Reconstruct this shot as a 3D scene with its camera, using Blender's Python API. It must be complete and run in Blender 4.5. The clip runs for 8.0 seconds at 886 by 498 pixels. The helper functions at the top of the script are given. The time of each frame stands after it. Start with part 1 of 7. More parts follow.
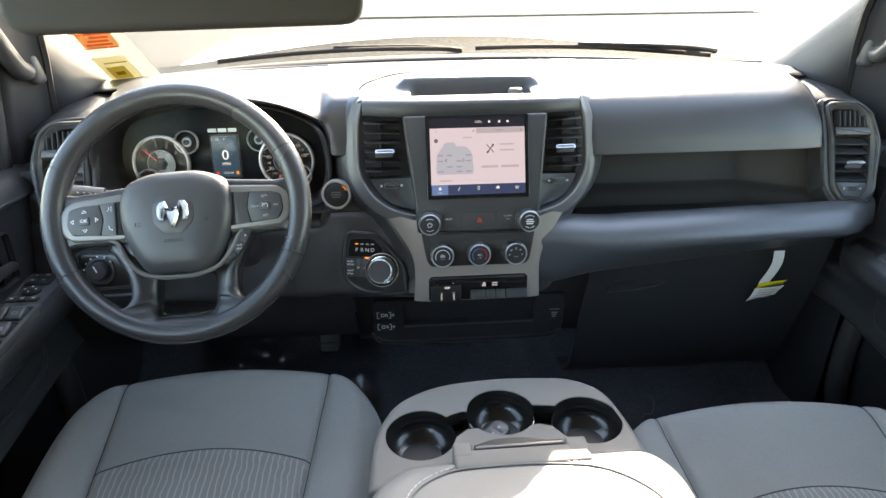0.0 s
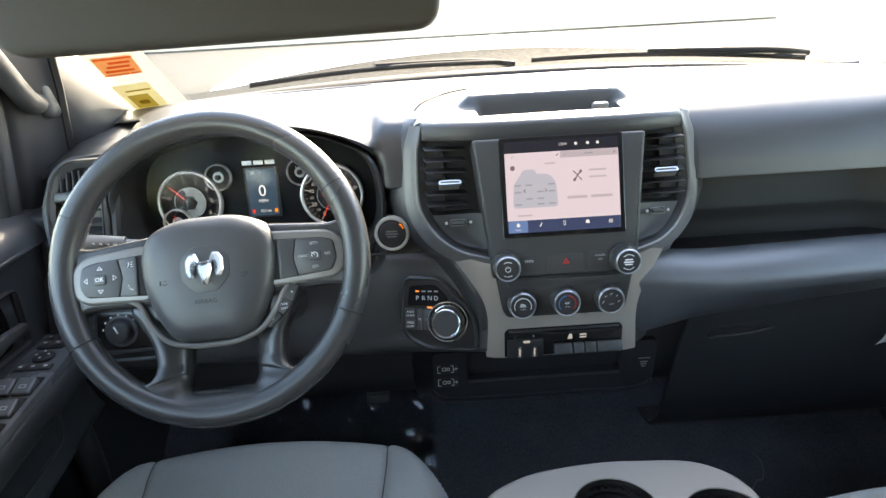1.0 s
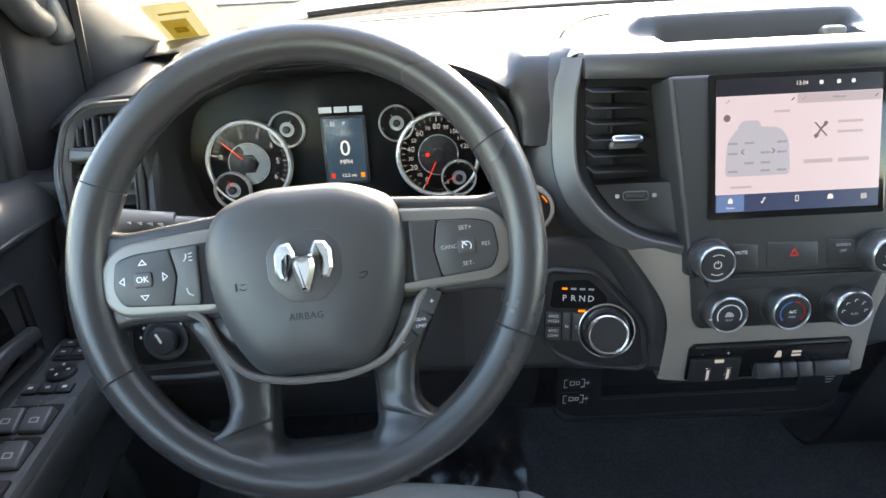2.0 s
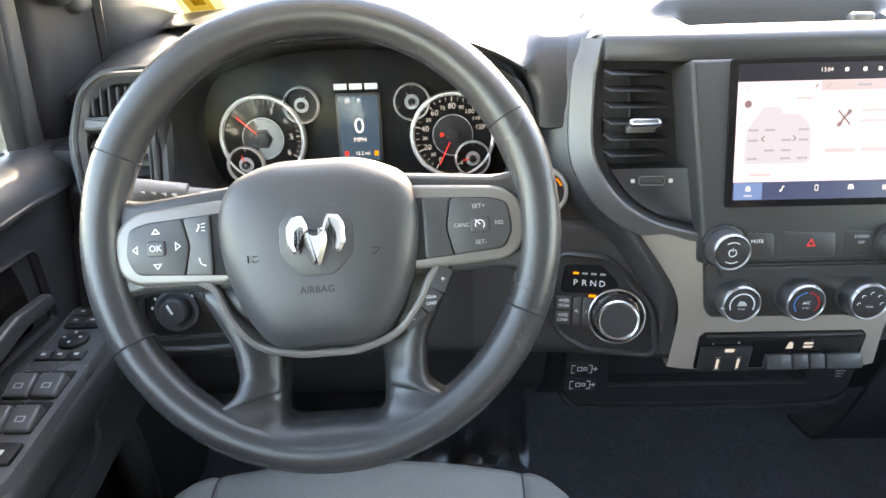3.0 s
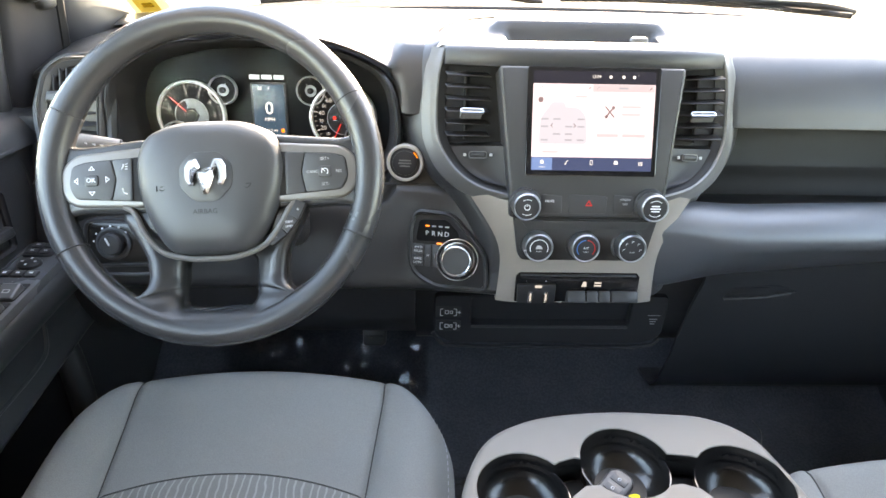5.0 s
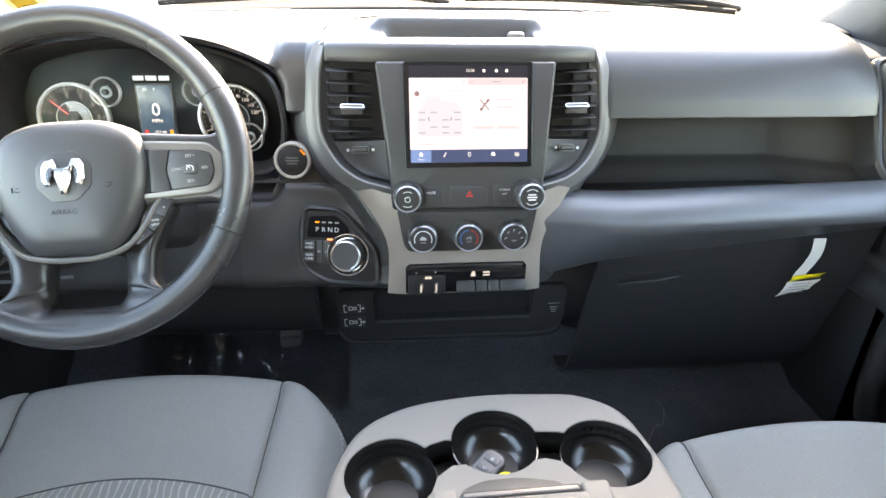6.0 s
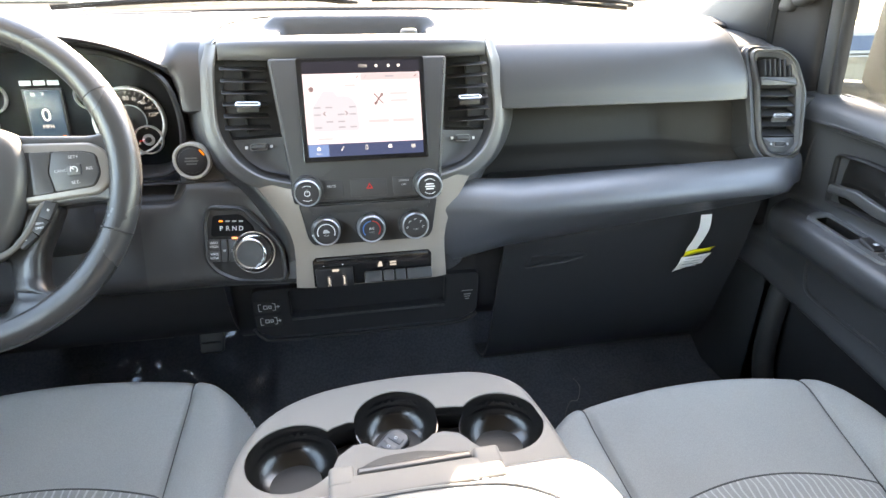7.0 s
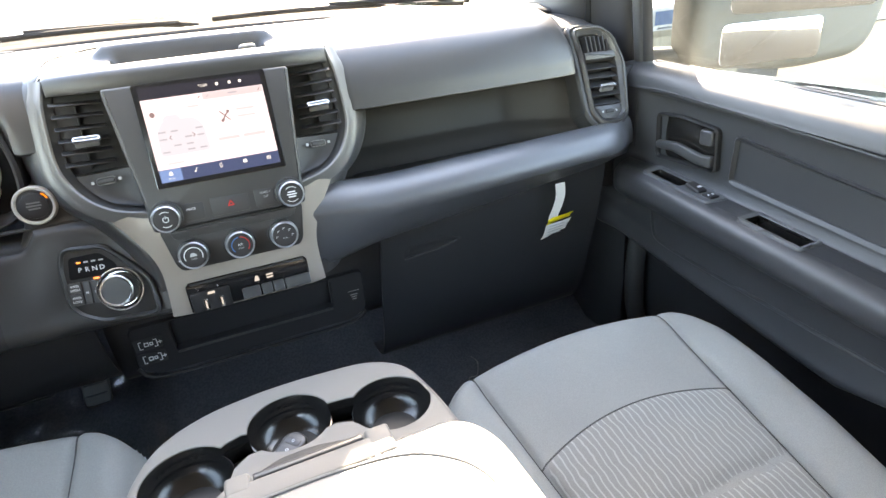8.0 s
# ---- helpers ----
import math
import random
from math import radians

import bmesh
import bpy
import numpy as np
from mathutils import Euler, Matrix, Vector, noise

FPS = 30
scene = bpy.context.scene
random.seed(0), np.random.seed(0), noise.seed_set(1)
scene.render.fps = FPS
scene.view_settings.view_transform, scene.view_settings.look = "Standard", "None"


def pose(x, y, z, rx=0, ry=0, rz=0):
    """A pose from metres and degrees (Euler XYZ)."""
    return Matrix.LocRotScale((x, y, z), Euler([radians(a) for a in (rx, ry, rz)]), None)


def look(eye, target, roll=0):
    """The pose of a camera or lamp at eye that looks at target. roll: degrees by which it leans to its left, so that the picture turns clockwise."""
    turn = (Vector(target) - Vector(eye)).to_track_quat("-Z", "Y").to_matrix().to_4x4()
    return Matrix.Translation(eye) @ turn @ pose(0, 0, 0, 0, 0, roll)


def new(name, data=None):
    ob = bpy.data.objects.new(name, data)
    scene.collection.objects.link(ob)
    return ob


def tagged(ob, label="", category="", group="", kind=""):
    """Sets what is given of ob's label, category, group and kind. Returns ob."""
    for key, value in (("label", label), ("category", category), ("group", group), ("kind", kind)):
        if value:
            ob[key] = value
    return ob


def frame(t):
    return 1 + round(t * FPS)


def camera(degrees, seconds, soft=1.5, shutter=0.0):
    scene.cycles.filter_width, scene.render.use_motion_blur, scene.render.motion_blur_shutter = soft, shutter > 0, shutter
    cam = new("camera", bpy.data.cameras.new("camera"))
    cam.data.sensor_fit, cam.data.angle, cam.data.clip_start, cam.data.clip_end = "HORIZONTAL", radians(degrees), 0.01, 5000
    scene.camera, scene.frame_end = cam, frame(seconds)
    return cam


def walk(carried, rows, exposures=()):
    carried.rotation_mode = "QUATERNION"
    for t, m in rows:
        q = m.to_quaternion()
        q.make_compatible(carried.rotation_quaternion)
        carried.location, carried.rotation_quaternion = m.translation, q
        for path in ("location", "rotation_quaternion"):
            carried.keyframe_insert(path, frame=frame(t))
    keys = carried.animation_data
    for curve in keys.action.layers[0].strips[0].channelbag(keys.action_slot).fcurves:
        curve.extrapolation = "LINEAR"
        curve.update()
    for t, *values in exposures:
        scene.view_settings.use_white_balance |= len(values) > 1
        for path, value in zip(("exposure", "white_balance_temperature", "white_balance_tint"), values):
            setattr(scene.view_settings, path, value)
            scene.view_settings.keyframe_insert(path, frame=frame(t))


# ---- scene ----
cam = camera(75.0, 8.0)
EXPO = [(0, 4.10, 8200, 10), (0.5, 4.23, 8200, 10), (1.6, 4.10, 7900, 10), (3, 4.88, 8800, 14), (4.2, 4.91, 8700, 14), (5.5, 5.03, 8900, 14), (8, 5.04, 8900, 14)]
PATH = [
    (0, (-0.124, -0.945, 1.012), (-0.009, 0.885, 0.212), -0.8),
    (0.5, (-0.131, -0.928, 1.012), (-0.039, 0.914, 0.238), -2.0),
    (1, (-0.192, -0.773, 0.992), (-0.157, 1.084, 0.248), -3.2),
    (1.5, (-0.31, -0.573, 0.939), (-0.297, 1.263, 0.145), -3.3),
    (2.8, (-0.37, -0.521, 0.923), (-0.4, 1.262, 0.017), -2.1),
    (3, (-0.359, -0.534, 0.921), (-0.393, 1.252, 0.022), -1.7),
    (3.2, (-0.343, -0.564, 0.928), (-0.397, 1.224, 0.033), -1.8),
    (3.5, (-0.321, -0.628, 0.942), (-0.374, 1.159, 0.044), -0.9),
    (4, (-0.28, -0.719, 0.954), (-0.355, 1.071, 0.064), -0.2),
    (4.2, (-0.276, -0.734, 0.95), (-0.319, 1.057, 0.062), 0.4),
    (5.5, (-0.16, -0.75, 0.936), (-0.07, 1.055, 0.079), 0.9),
    (6, (-0.112, -0.768, 0.931), (0.066, 1.032, 0.079), 0.9),
    (6.5, (-0.083, -0.785, 0.925), (0.184, 1.008, 0.08), 0.7),
    (7, (-0.054, -0.808, 0.923), (0.305, 0.972, 0.084), 0.2),
    (7.5, (-0.028, -0.832, 0.923), (0.465, 0.918, 0.089), -1.9),
    (8, (-0.02, -0.861, 0.919), (0.656, 0.827, 0.085), -5.1),
]
walk(cam, [(t, look(eye, target, roll)) for t, eye, target, roll in PATH], exposures=EXPO)

# ---- world, sun, exposure ----
SUN_AZ, SUN_EL = 19.0, 31.5      # degrees: to the right of straight ahead, above the horizon
world = bpy.data.worlds.new("world")
scene.world = world
world.use_nodes = True
wn, wl = world.node_tree.nodes, world.node_tree.links
sky = wn.new("ShaderNodeTexSky")
sky.sky_type = 'NISHITA'
sky.sun_disc = False
sky.sun_elevation, sky.sun_rotation = radians(SUN_EL), radians(SUN_AZ)
wn["Background"].inputs["Strength"].default_value = 0.15
wl.new(sky.outputs[0], wn["Background"].inputs["Color"])
sun = new("sun", bpy.data.lights.new("sun", 'SUN'))
sun.data.energy, sun.data.angle, sun.data.color = 3.2, radians(0.5), (1.0, 0.95, 0.88)
sun.matrix_world = look((0, 0, 0), (-math.sin(radians(SUN_AZ)) * math.cos(radians(SUN_EL)),
                                    -math.cos(radians(SUN_AZ)) * math.cos(radians(SUN_EL)), -math.sin(radians(SUN_EL))))


# ---- materials ----
def mat(name, color, rough=0.5, metal=0.0, grain=0.0, bump=0.0, var=0.12, stain=6.0, coat=0.0, spec=0.5, speck=0.0):
    """Two scales of variation: grain (size in 1/m, bump in metres) and slow stains."""
    m = bpy.data.materials.new(name)
    m.use_nodes = True
    n, l = m.node_tree.nodes, m.node_tree.links
    b = n["Principled BSDF"]
    b.inputs["Metallic"].default_value = metal
    b.inputs["Coat Weight"].default_value = coat
    b.inputs["Specular IOR Level"].default_value = spec
    co = n.new("ShaderNodeTexCoord")
    big = n.new("ShaderNodeTexNoise")
    big.inputs["Scale"].default_value, big.inputs["Detail"].default_value = stain, 5
    l.new(co.outputs["Object"], big.inputs["Vector"])
    ramp = n.new("ShaderNodeMixRGB")
    ramp.inputs[1].default_value = (*[c * (1 - var) for c in color], 1)
    ramp.inputs[2].default_value = (*[min(1, c * (1 + var)) for c in color], 1)
    l.new(big.outputs[0], ramp.inputs[0])
    l.new(ramp.outputs[0], b.inputs["Base Color"])
    if speck:
        dots = n.new("ShaderNodeTexNoise")
        dots.inputs["Scale"].default_value, dots.inputs["Detail"].default_value = grain * 0.28, 3
        l.new(co.outputs["Object"], dots.inputs["Vector"])
        band = n.new("ShaderNodeMapRange")
        band.inputs["From Min"].default_value, band.inputs["From Max"].default_value = 0.36, 0.64
        band.inputs["To Min"].default_value, band.inputs["To Max"].default_value = 1 - speck, 1 + speck
        l.new(dots.outputs[0], band.inputs["Value"])
        mul = n.new("ShaderNodeVectorMath")
        mul.operation = 'MULTIPLY'
        l.new(ramp.outputs[0], mul.inputs[0])
        l.new(band.outputs[0], mul.inputs[1])
        l.new(mul.outputs[0], b.inputs["Base Color"])
    mr = n.new("ShaderNodeMapRange")
    mr.inputs["To Min"].default_value, mr.inputs["To Max"].default_value = max(0.02, rough - 0.08), min(1, rough + 0.08)
    l.new(big.outputs[0], mr.inputs["Value"])
    l.new(mr.outputs[0], b.inputs["Roughness"])
    if grain:
        fine = n.new("ShaderNodeTexNoise")
        fine.inputs["Scale"].default_value, fine.inputs["Detail"].default_value = grain, 2
        l.new(co.outputs["Object"], fine.inputs["Vector"])
        bp = n.new("ShaderNodeBump")
        bp.inputs["Distance"].default_value, bp.inputs["Strength"].default_value = bump, 0.7
        l.new(fine.outputs[0], bp.inputs["Height"])
        l.new(bp.outputs[0], b.inputs["Normal"])
    return m


def glow(name, color, strength):
    m = bpy.data.materials.new(name)
    m.use_nodes = True
    b = m.node_tree.nodes["Principled BSDF"]
    b.inputs["Base Color"].default_value = (*[c * 0.03 for c in color], 1)
    b.inputs["Roughness"].default_value = 0.25
    b.inputs["Emission Color"].default_value = (*color, 1)
    b.inputs["Emission Strength"].default_value = strength
    return m


def glass(name, tint, gloss=1.0):
    m = bpy.data.materials.new(name)
    m.use_nodes = True
    n, l = m.node_tree.nodes, m.node_tree.links
    n.remove(n["Principled BSDF"])
    tr, gl, mix, fr = n.new("ShaderNodeBsdfTransparent"), n.new("ShaderNodeBsdfGlossy"), n.new("ShaderNodeMixShader"), n.new("ShaderNodeFresnel")
    tr.inputs["Color"].default_value = (*tint, 1)
    gl.inputs["Roughness"].default_value = 0.03
    k = n.new("ShaderNodeMath")
    k.operation = 'MULTIPLY'
    k.inputs[1].default_value = gloss
    l.new(fr.outputs[0], k.inputs[0])
    l.new(k.outputs[0], mix.inputs[0])
    l.new(tr.outputs[0], mix.inputs[1])
    l.new(gl.outputs[0], mix.inputs[2])
    l.new(mix.outputs[0], n["Material Output"].inputs["Surface"])
    return m


GLASS = glass("window_glass", (0.92, 0.925, 0.92), 0.15)
SIDEGLASS = glass("tinted_side_glass", (0.85, 0.87, 0.86), 0.15)
BLACKTRIM = mat("matt_black_rubber", (0.010, 0.010, 0.010), 0.75, grain=600, bump=0.0003, spec=0.15)
LENS = glass("clear_lens", (0.97, 0.97, 0.97), 0.06)
PLASTIC = mat("dark_grain_plastic", (0.045, 0.0463, 0.049), 0.36, grain=1400, bump=0.00025, var=0.08)
SOFT = mat("soft_dash_skin", (0.036, 0.0373, 0.040), 0.36, grain=900, bump=0.0004, var=0.10, spec=0.46)
DARK = mat("black_plastic", (0.025, 0.025, 0.027), 0.44, grain=1200, bump=0.0002, spec=0.32)
KNEE = mat("dull_black_plastic", (0.024, 0.024, 0.026), 0.6, grain=1000, bump=0.0003, spec=0.2)
EMBLEM = mat("polished_emblem", (0.74, 0.74, 0.75), 0.26, metal=1.0, var=0.03)
PIANO = mat("gloss_black", (0.008, 0.008, 0.009), 0.12, var=0.05)
GREY = mat("grey_trim_paint", (0.270, 0.239, 0.213), 0.40, grain=1600, bump=0.0001, var=0.04)
SILVER = mat("satin_silver_trim", (0.185, 0.177, 0.168), 0.34, metal=0.4, grain=2000, bump=0.0001, var=0.04)
CHROME = mat("chrome", (0.66, 0.67, 0.68), 0.26, metal=1.0, var=0.03)
KNOBMETAL = mat("knurled_knob_metal", (0.40, 0.41, 0.42), 0.34, metal=1.0, var=0.12, stain=180)
DIALBLACK = mat("matt_dial_black", (0.008, 0.008, 0.009), 0.8, var=0.1, spec=0.12)
RINGMETAL = mat("bright_ring", (0.80, 0.80, 0.80), 0.38, metal=0.6, var=0.03)
STALKGREY = mat("grey_stalk_plastic", (0.13, 0.13, 0.13), 0.38, grain=1400, bump=0.0002)
# black mirror plastic lightened to grey, painting in the haze over it
MIRRORHAZE = mat("hazed_mirror_plastic", (0.10, 0.098, 0.090), 0.6, grain=600, bump=0.0004)
SATIN = mat("satin_grey_trim", (0.128, 0.127, 0.126), 0.36, metal=0.3, grain=2000, bump=0.0001, var=0.05)
# console plastic darkened to stand for shade in the latch's finger hollow
HOLLOWSHADE = mat("hollow_shade_grey", (0.040, 0.038, 0.035), 0.5, grain=1500, bump=0.00015, var=0.08)
DARKSATIN = mat("dark_satin_metal", (0.055, 0.054, 0.053), 0.34, metal=0.4, var=0.05)
LEATHER = mat("black_wheel_skin", (0.034, 0.035, 0.037), 0.26, grain=1100, bump=0.0003, var=0.08, spec=0.6)
FABRIC = mat("grey_woven_cloth", (0.226, 0.228, 0.221), 0.92, grain=2600, bump=0.0008, var=0.12, spec=0.25, speck=0.07)
CONSOLE = mat("warm_grey_plastic", (0.146, 0.138, 0.128), 0.55, grain=1500, bump=0.00015, var=0.05, spec=0.25)
LID = mat("grey_vinyl", (0.158, 0.154, 0.148), 0.5, grain=900, bump=0.0003, var=0.06)
CARPET = mat("black_carpet", (0.078, 0.084, 0.099), 0.95, grain=700, bump=0.003, var=0.3, stain=14, speck=0.18)
LINER = mat("grey_headliner", (0.46, 0.44, 0.41), 0.95, grain=900, bump=0.0006)
REARTRIM = mat("dark_rear_trim", (0.075, 0.075, 0.078), 0.9, grain=900, bump=0.0006)
VISOR = mat("visor_vinyl", (0.055, 0.052, 0.046), 0.8, grain=900, bump=0.0004)
WHITE = mat("white_print", (0.75, 0.76, 0.78), 0.5, var=0.03)
DIM = mat("grey_print", (0.38, 0.39, 0.40), 0.5, var=0.03)
PAPER = mat("white_paper", (0.78, 0.78, 0.75), 0.7, var=0.05)
YELLOW = mat("yellow_print", (0.85, 0.72, 0.02), 0.6, var=0.05)
RED = mat("red_print", (0.55, 0.02, 0.02), 0.4)
ORANGE = glow("amber_lamp", (1.0, 0.24, 0.01), 0.085)
REDGLOW = glow("red_lamp", (1.0, 0.05, 0.04), 0.06)
LIT = glow("lit_white", (0.9, 0.93, 1.0), 0.06)
DIALPRINT = glow("backlit_print", (0.85, 0.86, 0.9), 0.028)
FASCIA = mat("charcoal_plastic", (0.035, 0.0353, 0.0368), 0.40, grain=1400, bump=0.0002, var=0.08, spec=0.36)
BULGE = mat("charcoal_soft_skin", (0.060, 0.064, 0.073), 0.34, grain=900, bump=0.0004, var=0.06, spec=0.85)
# darkened so that the shelf recess looks shaded
SHELFSHADE = mat("shaded_brown_grey_plastic", (0.024, 0.0225, 0.0215), 0.5, grain=1200, bump=0.0003, var=0.1, spec=0.3)
GLOVE = mat("black_grain_plastic", (0.032, 0.033, 0.036), 0.46, grain=1000, bump=0.0004, var=0.15, spec=0.24)
SEAMCLOTH = mat("dark_cloth_seam", (0.055, 0.056, 0.055), 0.9, var=0.2, stain=60)
SEAM = mat("seam_dark", (0.010, 0.010, 0.011), 0.8)

BARBLUE = glow("screen_bar_blue", (0.030, 0.045, 0.11), 0.08)
TABBLUE = glow("screen_tab_blue", (0.09, 0.16, 0.36), 0.08)
DARKBAR = glow("screen_dark_bar", (0.018, 0.020, 0.035), 0.06)
PAGE = glow("screen_page", (0.965, 0.87, 1.06), 0.040)
PAGEPINK = glow("screen_pink", (0.72, 0.66, 0.80), 0.036)
PAGEGREY = glow("screen_grey", (0.66, 0.70, 0.90), 0.038)
PAGETEXT = glow("screen_text", (0.42, 0.45, 0.58), 0.042)
SCREENWHITE = glow("screen_white", (0.75, 0.78, 0.85), 0.06)
DARKPRINT = glow("screen_dark_print", (0.26, 0.20, 0.24), 0.042)
BLUEPRINT = mat("blue_print", (0.03, 0.16, 0.45), 0.5)
YELLOWED = mat("yellowed_paper", (0.60, 0.52, 0.20), 0.7, var=0.1)


def milky(name, color, clear):
    """Thin milky plastic: part clear, part scattering light through."""
    m = bpy.data.materials.new(name)
    m.use_nodes = True
    n, l = m.node_tree.nodes, m.node_tree.links
    n.remove(n["Principled BSDF"])
    tr, tl, mix = n.new("ShaderNodeBsdfTransparent"), n.new("ShaderNodeBsdfTranslucent"), n.new("ShaderNodeMixShader")
    tl.inputs["Color"].default_value = (*color, 1)
    mix.inputs[0].default_value = 1 - clear
    l.new(tr.outputs[0], mix.inputs[1])
    l.new(tl.outputs[0], mix.inputs[2])
    l.new(mix.outputs[0], n["Material Output"].inputs["Surface"])
    return m


LABELPAPER = milky("backlit_yellow_paper", (0.54, 0.52, 0.37), 0.12)
STICKERFACE = milky("backlit_orange_print", (0.60, 0.37, 0.21), 0.05)
OLIVEINK = glass("olive_ink", (0.70, 0.63, 0.36), 0.0)
REDINK = glass("red_ink", (0.92, 0.52, 0.40), 0.0)
SLEEVE = milky("milky_sleeve", (0.13, 0.13, 0.115), 0.26)
SEAMGREY = mat("grey_piping", (0.16, 0.155, 0.15), 0.7)
PALETHREAD = mat("pale_thread", (0.5, 0.5, 0.49), 0.8)
WELL = mat("smooth_black_plastic", (0.008, 0.0075, 0.007), 0.23, var=0.1, spec=0.6)
CUPMAT = mat("dull_black_rubber", (0.008, 0.0078, 0.0075), 0.5, var=0.1, spec=0.3)
MIRROR = mat("mirror_glass", (0.85, 0.86, 0.87), 0.03, metal=1.0, var=0.02)
PAINT = mat("white_car_paint", (0.72, 0.72, 0.71), 0.3, coat=0.5, var=0.02)
PALEPAINT = mat("pale_beige_paint", (0.115, 0.105, 0.086), 0.35, coat=0.4, var=0.03)
COWL = mat("dusty_black_plastic", (0.017, 0.0168, 0.015), 0.9, grain=330, bump=0.002, var=0.45, stain=40, spec=0.05, speck=0.55)
CARGLASS = mat("blue_car_glass", (0.020, 0.035, 0.075), 0.08, var=0.1, coat=0.5)
FILM = glass("clear_film", (0.97, 0.97, 0.97), 0.9)


def ribbed(name):
    """Cloth with pale wavy ribs that run from the front to the back."""
    m = mat(name, (0.197, 0.198, 0.190), 0.92, grain=2600, bump=0.0008, var=0.12, spec=0.25, speck=0.07)
    n, l = m.node_tree.nodes, m.node_tree.links
    b = n["Principled BSDF"]
    base = b.inputs["Base Color"].links[0].from_socket
    co = n.new("ShaderNodeTexCoord")
    wob = n.new("ShaderNodeTexNoise")
    wob.inputs["Scale"].default_value, wob.inputs["Detail"].default_value = 42, 1.5
    l.new(co.outputs["Object"], wob.inputs["Vector"])
    sep = n.new("ShaderNodeSeparateXYZ")
    l.new(co.outputs["Object"], sep.inputs[0])
    off = n.new("ShaderNodeMath")
    off.operation = 'MULTIPLY_ADD'
    off.inputs[1].default_value = 0.009
    l.new(wob.outputs[0], off.inputs[0])
    l.new(sep.outputs["X"], off.inputs[2])
    sc = n.new("ShaderNodeMath")
    sc.operation = 'MULTIPLY'
    sc.inputs[1].default_value = 2 * math.pi / 0.0098
    l.new(off.outputs[0], sc.inputs[0])
    sn = n.new("ShaderNodeMath")
    sn.operation = 'SINE'
    l.new(sc.outputs[0], sn.inputs[0])
    th = n.new("ShaderNodeMapRange")
    th.inputs["From Min"].default_value, th.inputs["From Max"].default_value = 0.58, 0.90
    l.new(sn.outputs[0], th.inputs["Value"])
    mx = n.new("ShaderNodeMixRGB")
    mx.inputs[2].default_value = (0.30, 0.30, 0.29, 1)
    l.new(th.outputs[0], mx.inputs[0])
    l.new(base, mx.inputs[1])
    l.new(mx.outputs[0], b.inputs["Base Color"])
    return m


RIBBED = ribbed("ribbed_cloth")


# ---- mesh helpers ----
def part(name, bm, material, parent=None, label="", sharp=38):
    """Links a bmesh as one mesh object under its thing or part."""
    bmesh.ops.recalc_face_normals(bm, faces=bm.faces[:])
    for f in bm.faces:
        f.smooth = True
    lim = radians(sharp)
    for e in bm.edges:
        if len(e.link_faces) == 2 and e.calc_face_angle(0) > lim:
            e.smooth = False
    me = bpy.data.meshes.new(name)
    bm.to_mesh(me)
    bm.free()
    me.materials.append(material)
    ob = new(name, me)
    ob.parent = parent
    if parent is not None and parent.type == 'EMPTY':
        ob.matrix_parent_inverse = Matrix.Translation(parent.location).inverted()
    if label:
        ob["label"] = label
    return ob


def thing(name, label, category, at=(0, 0, 0), group="", kind=""):
    ob = new(name)
    ob.location = at
    ob.empty_display_size = 0.05
    return tagged(ob, label, category, group, kind)


def rounded(pts, r, n=5):
    """A closed outline with its corners rounded."""
    out, k = [], len(pts)
    for i in range(k):
        p, a, b = Vector(pts[i]), Vector(pts[i - 1]), Vector(pts[(i + 1) % k])
        ri = r[i] if isinstance(r, (list, tuple)) else r
        if ri <= 0:
            out.append(p)
            continue
        u, v = (a - p), (b - p)
        t = min(ri, 0.48 * u.length, 0.48 * v.length)
        s, e = p + u.normalized() * t, p + v.normalized() * t
        for j in range(n + 1):
            f = j / n
            out.append(s * (1 - f) ** 2 + p * 2 * f * (1 - f) + e * f * f)
    return [Vector((q[0], q[1])) for q in out]


def rrect(w, h, r, cx=0.0, cy=0.0, n=5):
    return rounded([(cx - w / 2, cy - h / 2), (cx + w / 2, cy - h / 2), (cx + w / 2, cy + h / 2), (cx - w / 2, cy + h / 2)], r, n)


def inset(pts, d):
    """The outline moved inwards by d (counter-clockwise outlines)."""
    k, out = len(pts), []
    area = sum(pts[i - 1][0] * pts[i][1] - pts[i][0] * pts[i - 1][1] for i in range(k))
    sg = 1 if area > 0 else -1
    for i in range(k):
        a, p, b = pts[i - 1], pts[i], pts[(i + 1) % k]
        e1, e2 = (p - a), (b - p)
        n1 = Vector((-e1.y, e1.x)).normalized() if e1.length > 1e-9 else Vector((0, 0))
        n2 = Vector((-e2.y, e2.x)).normalized() if e2.length > 1e-9 else n1
        nn = n1 + n2
        nn = nn.normalized() if nn.length > 1e-6 else n1
        c = max(0.5, nn.dot(n1)) if n1.length else 1
        out.append(p + nn * (sg * d / c))
    return out


def loops_to(bm, loops, m, cap0=True, cap1=True):
    rows = [[bm.verts.new(m @ Vector(p)) for p in lp] for lp in loops]
    for a, b in zip(rows, rows[1:]):
        for i in range(len(a)):
            j = (i + 1) % len(a)
            bm.faces.new((a[i], a[j], b[j], b[i]))
    if cap0:
        bm.faces.new(rows[0][::-1])
    if cap1:
        bm.faces.new(rows[-1])


I4 = Matrix.Identity(4)


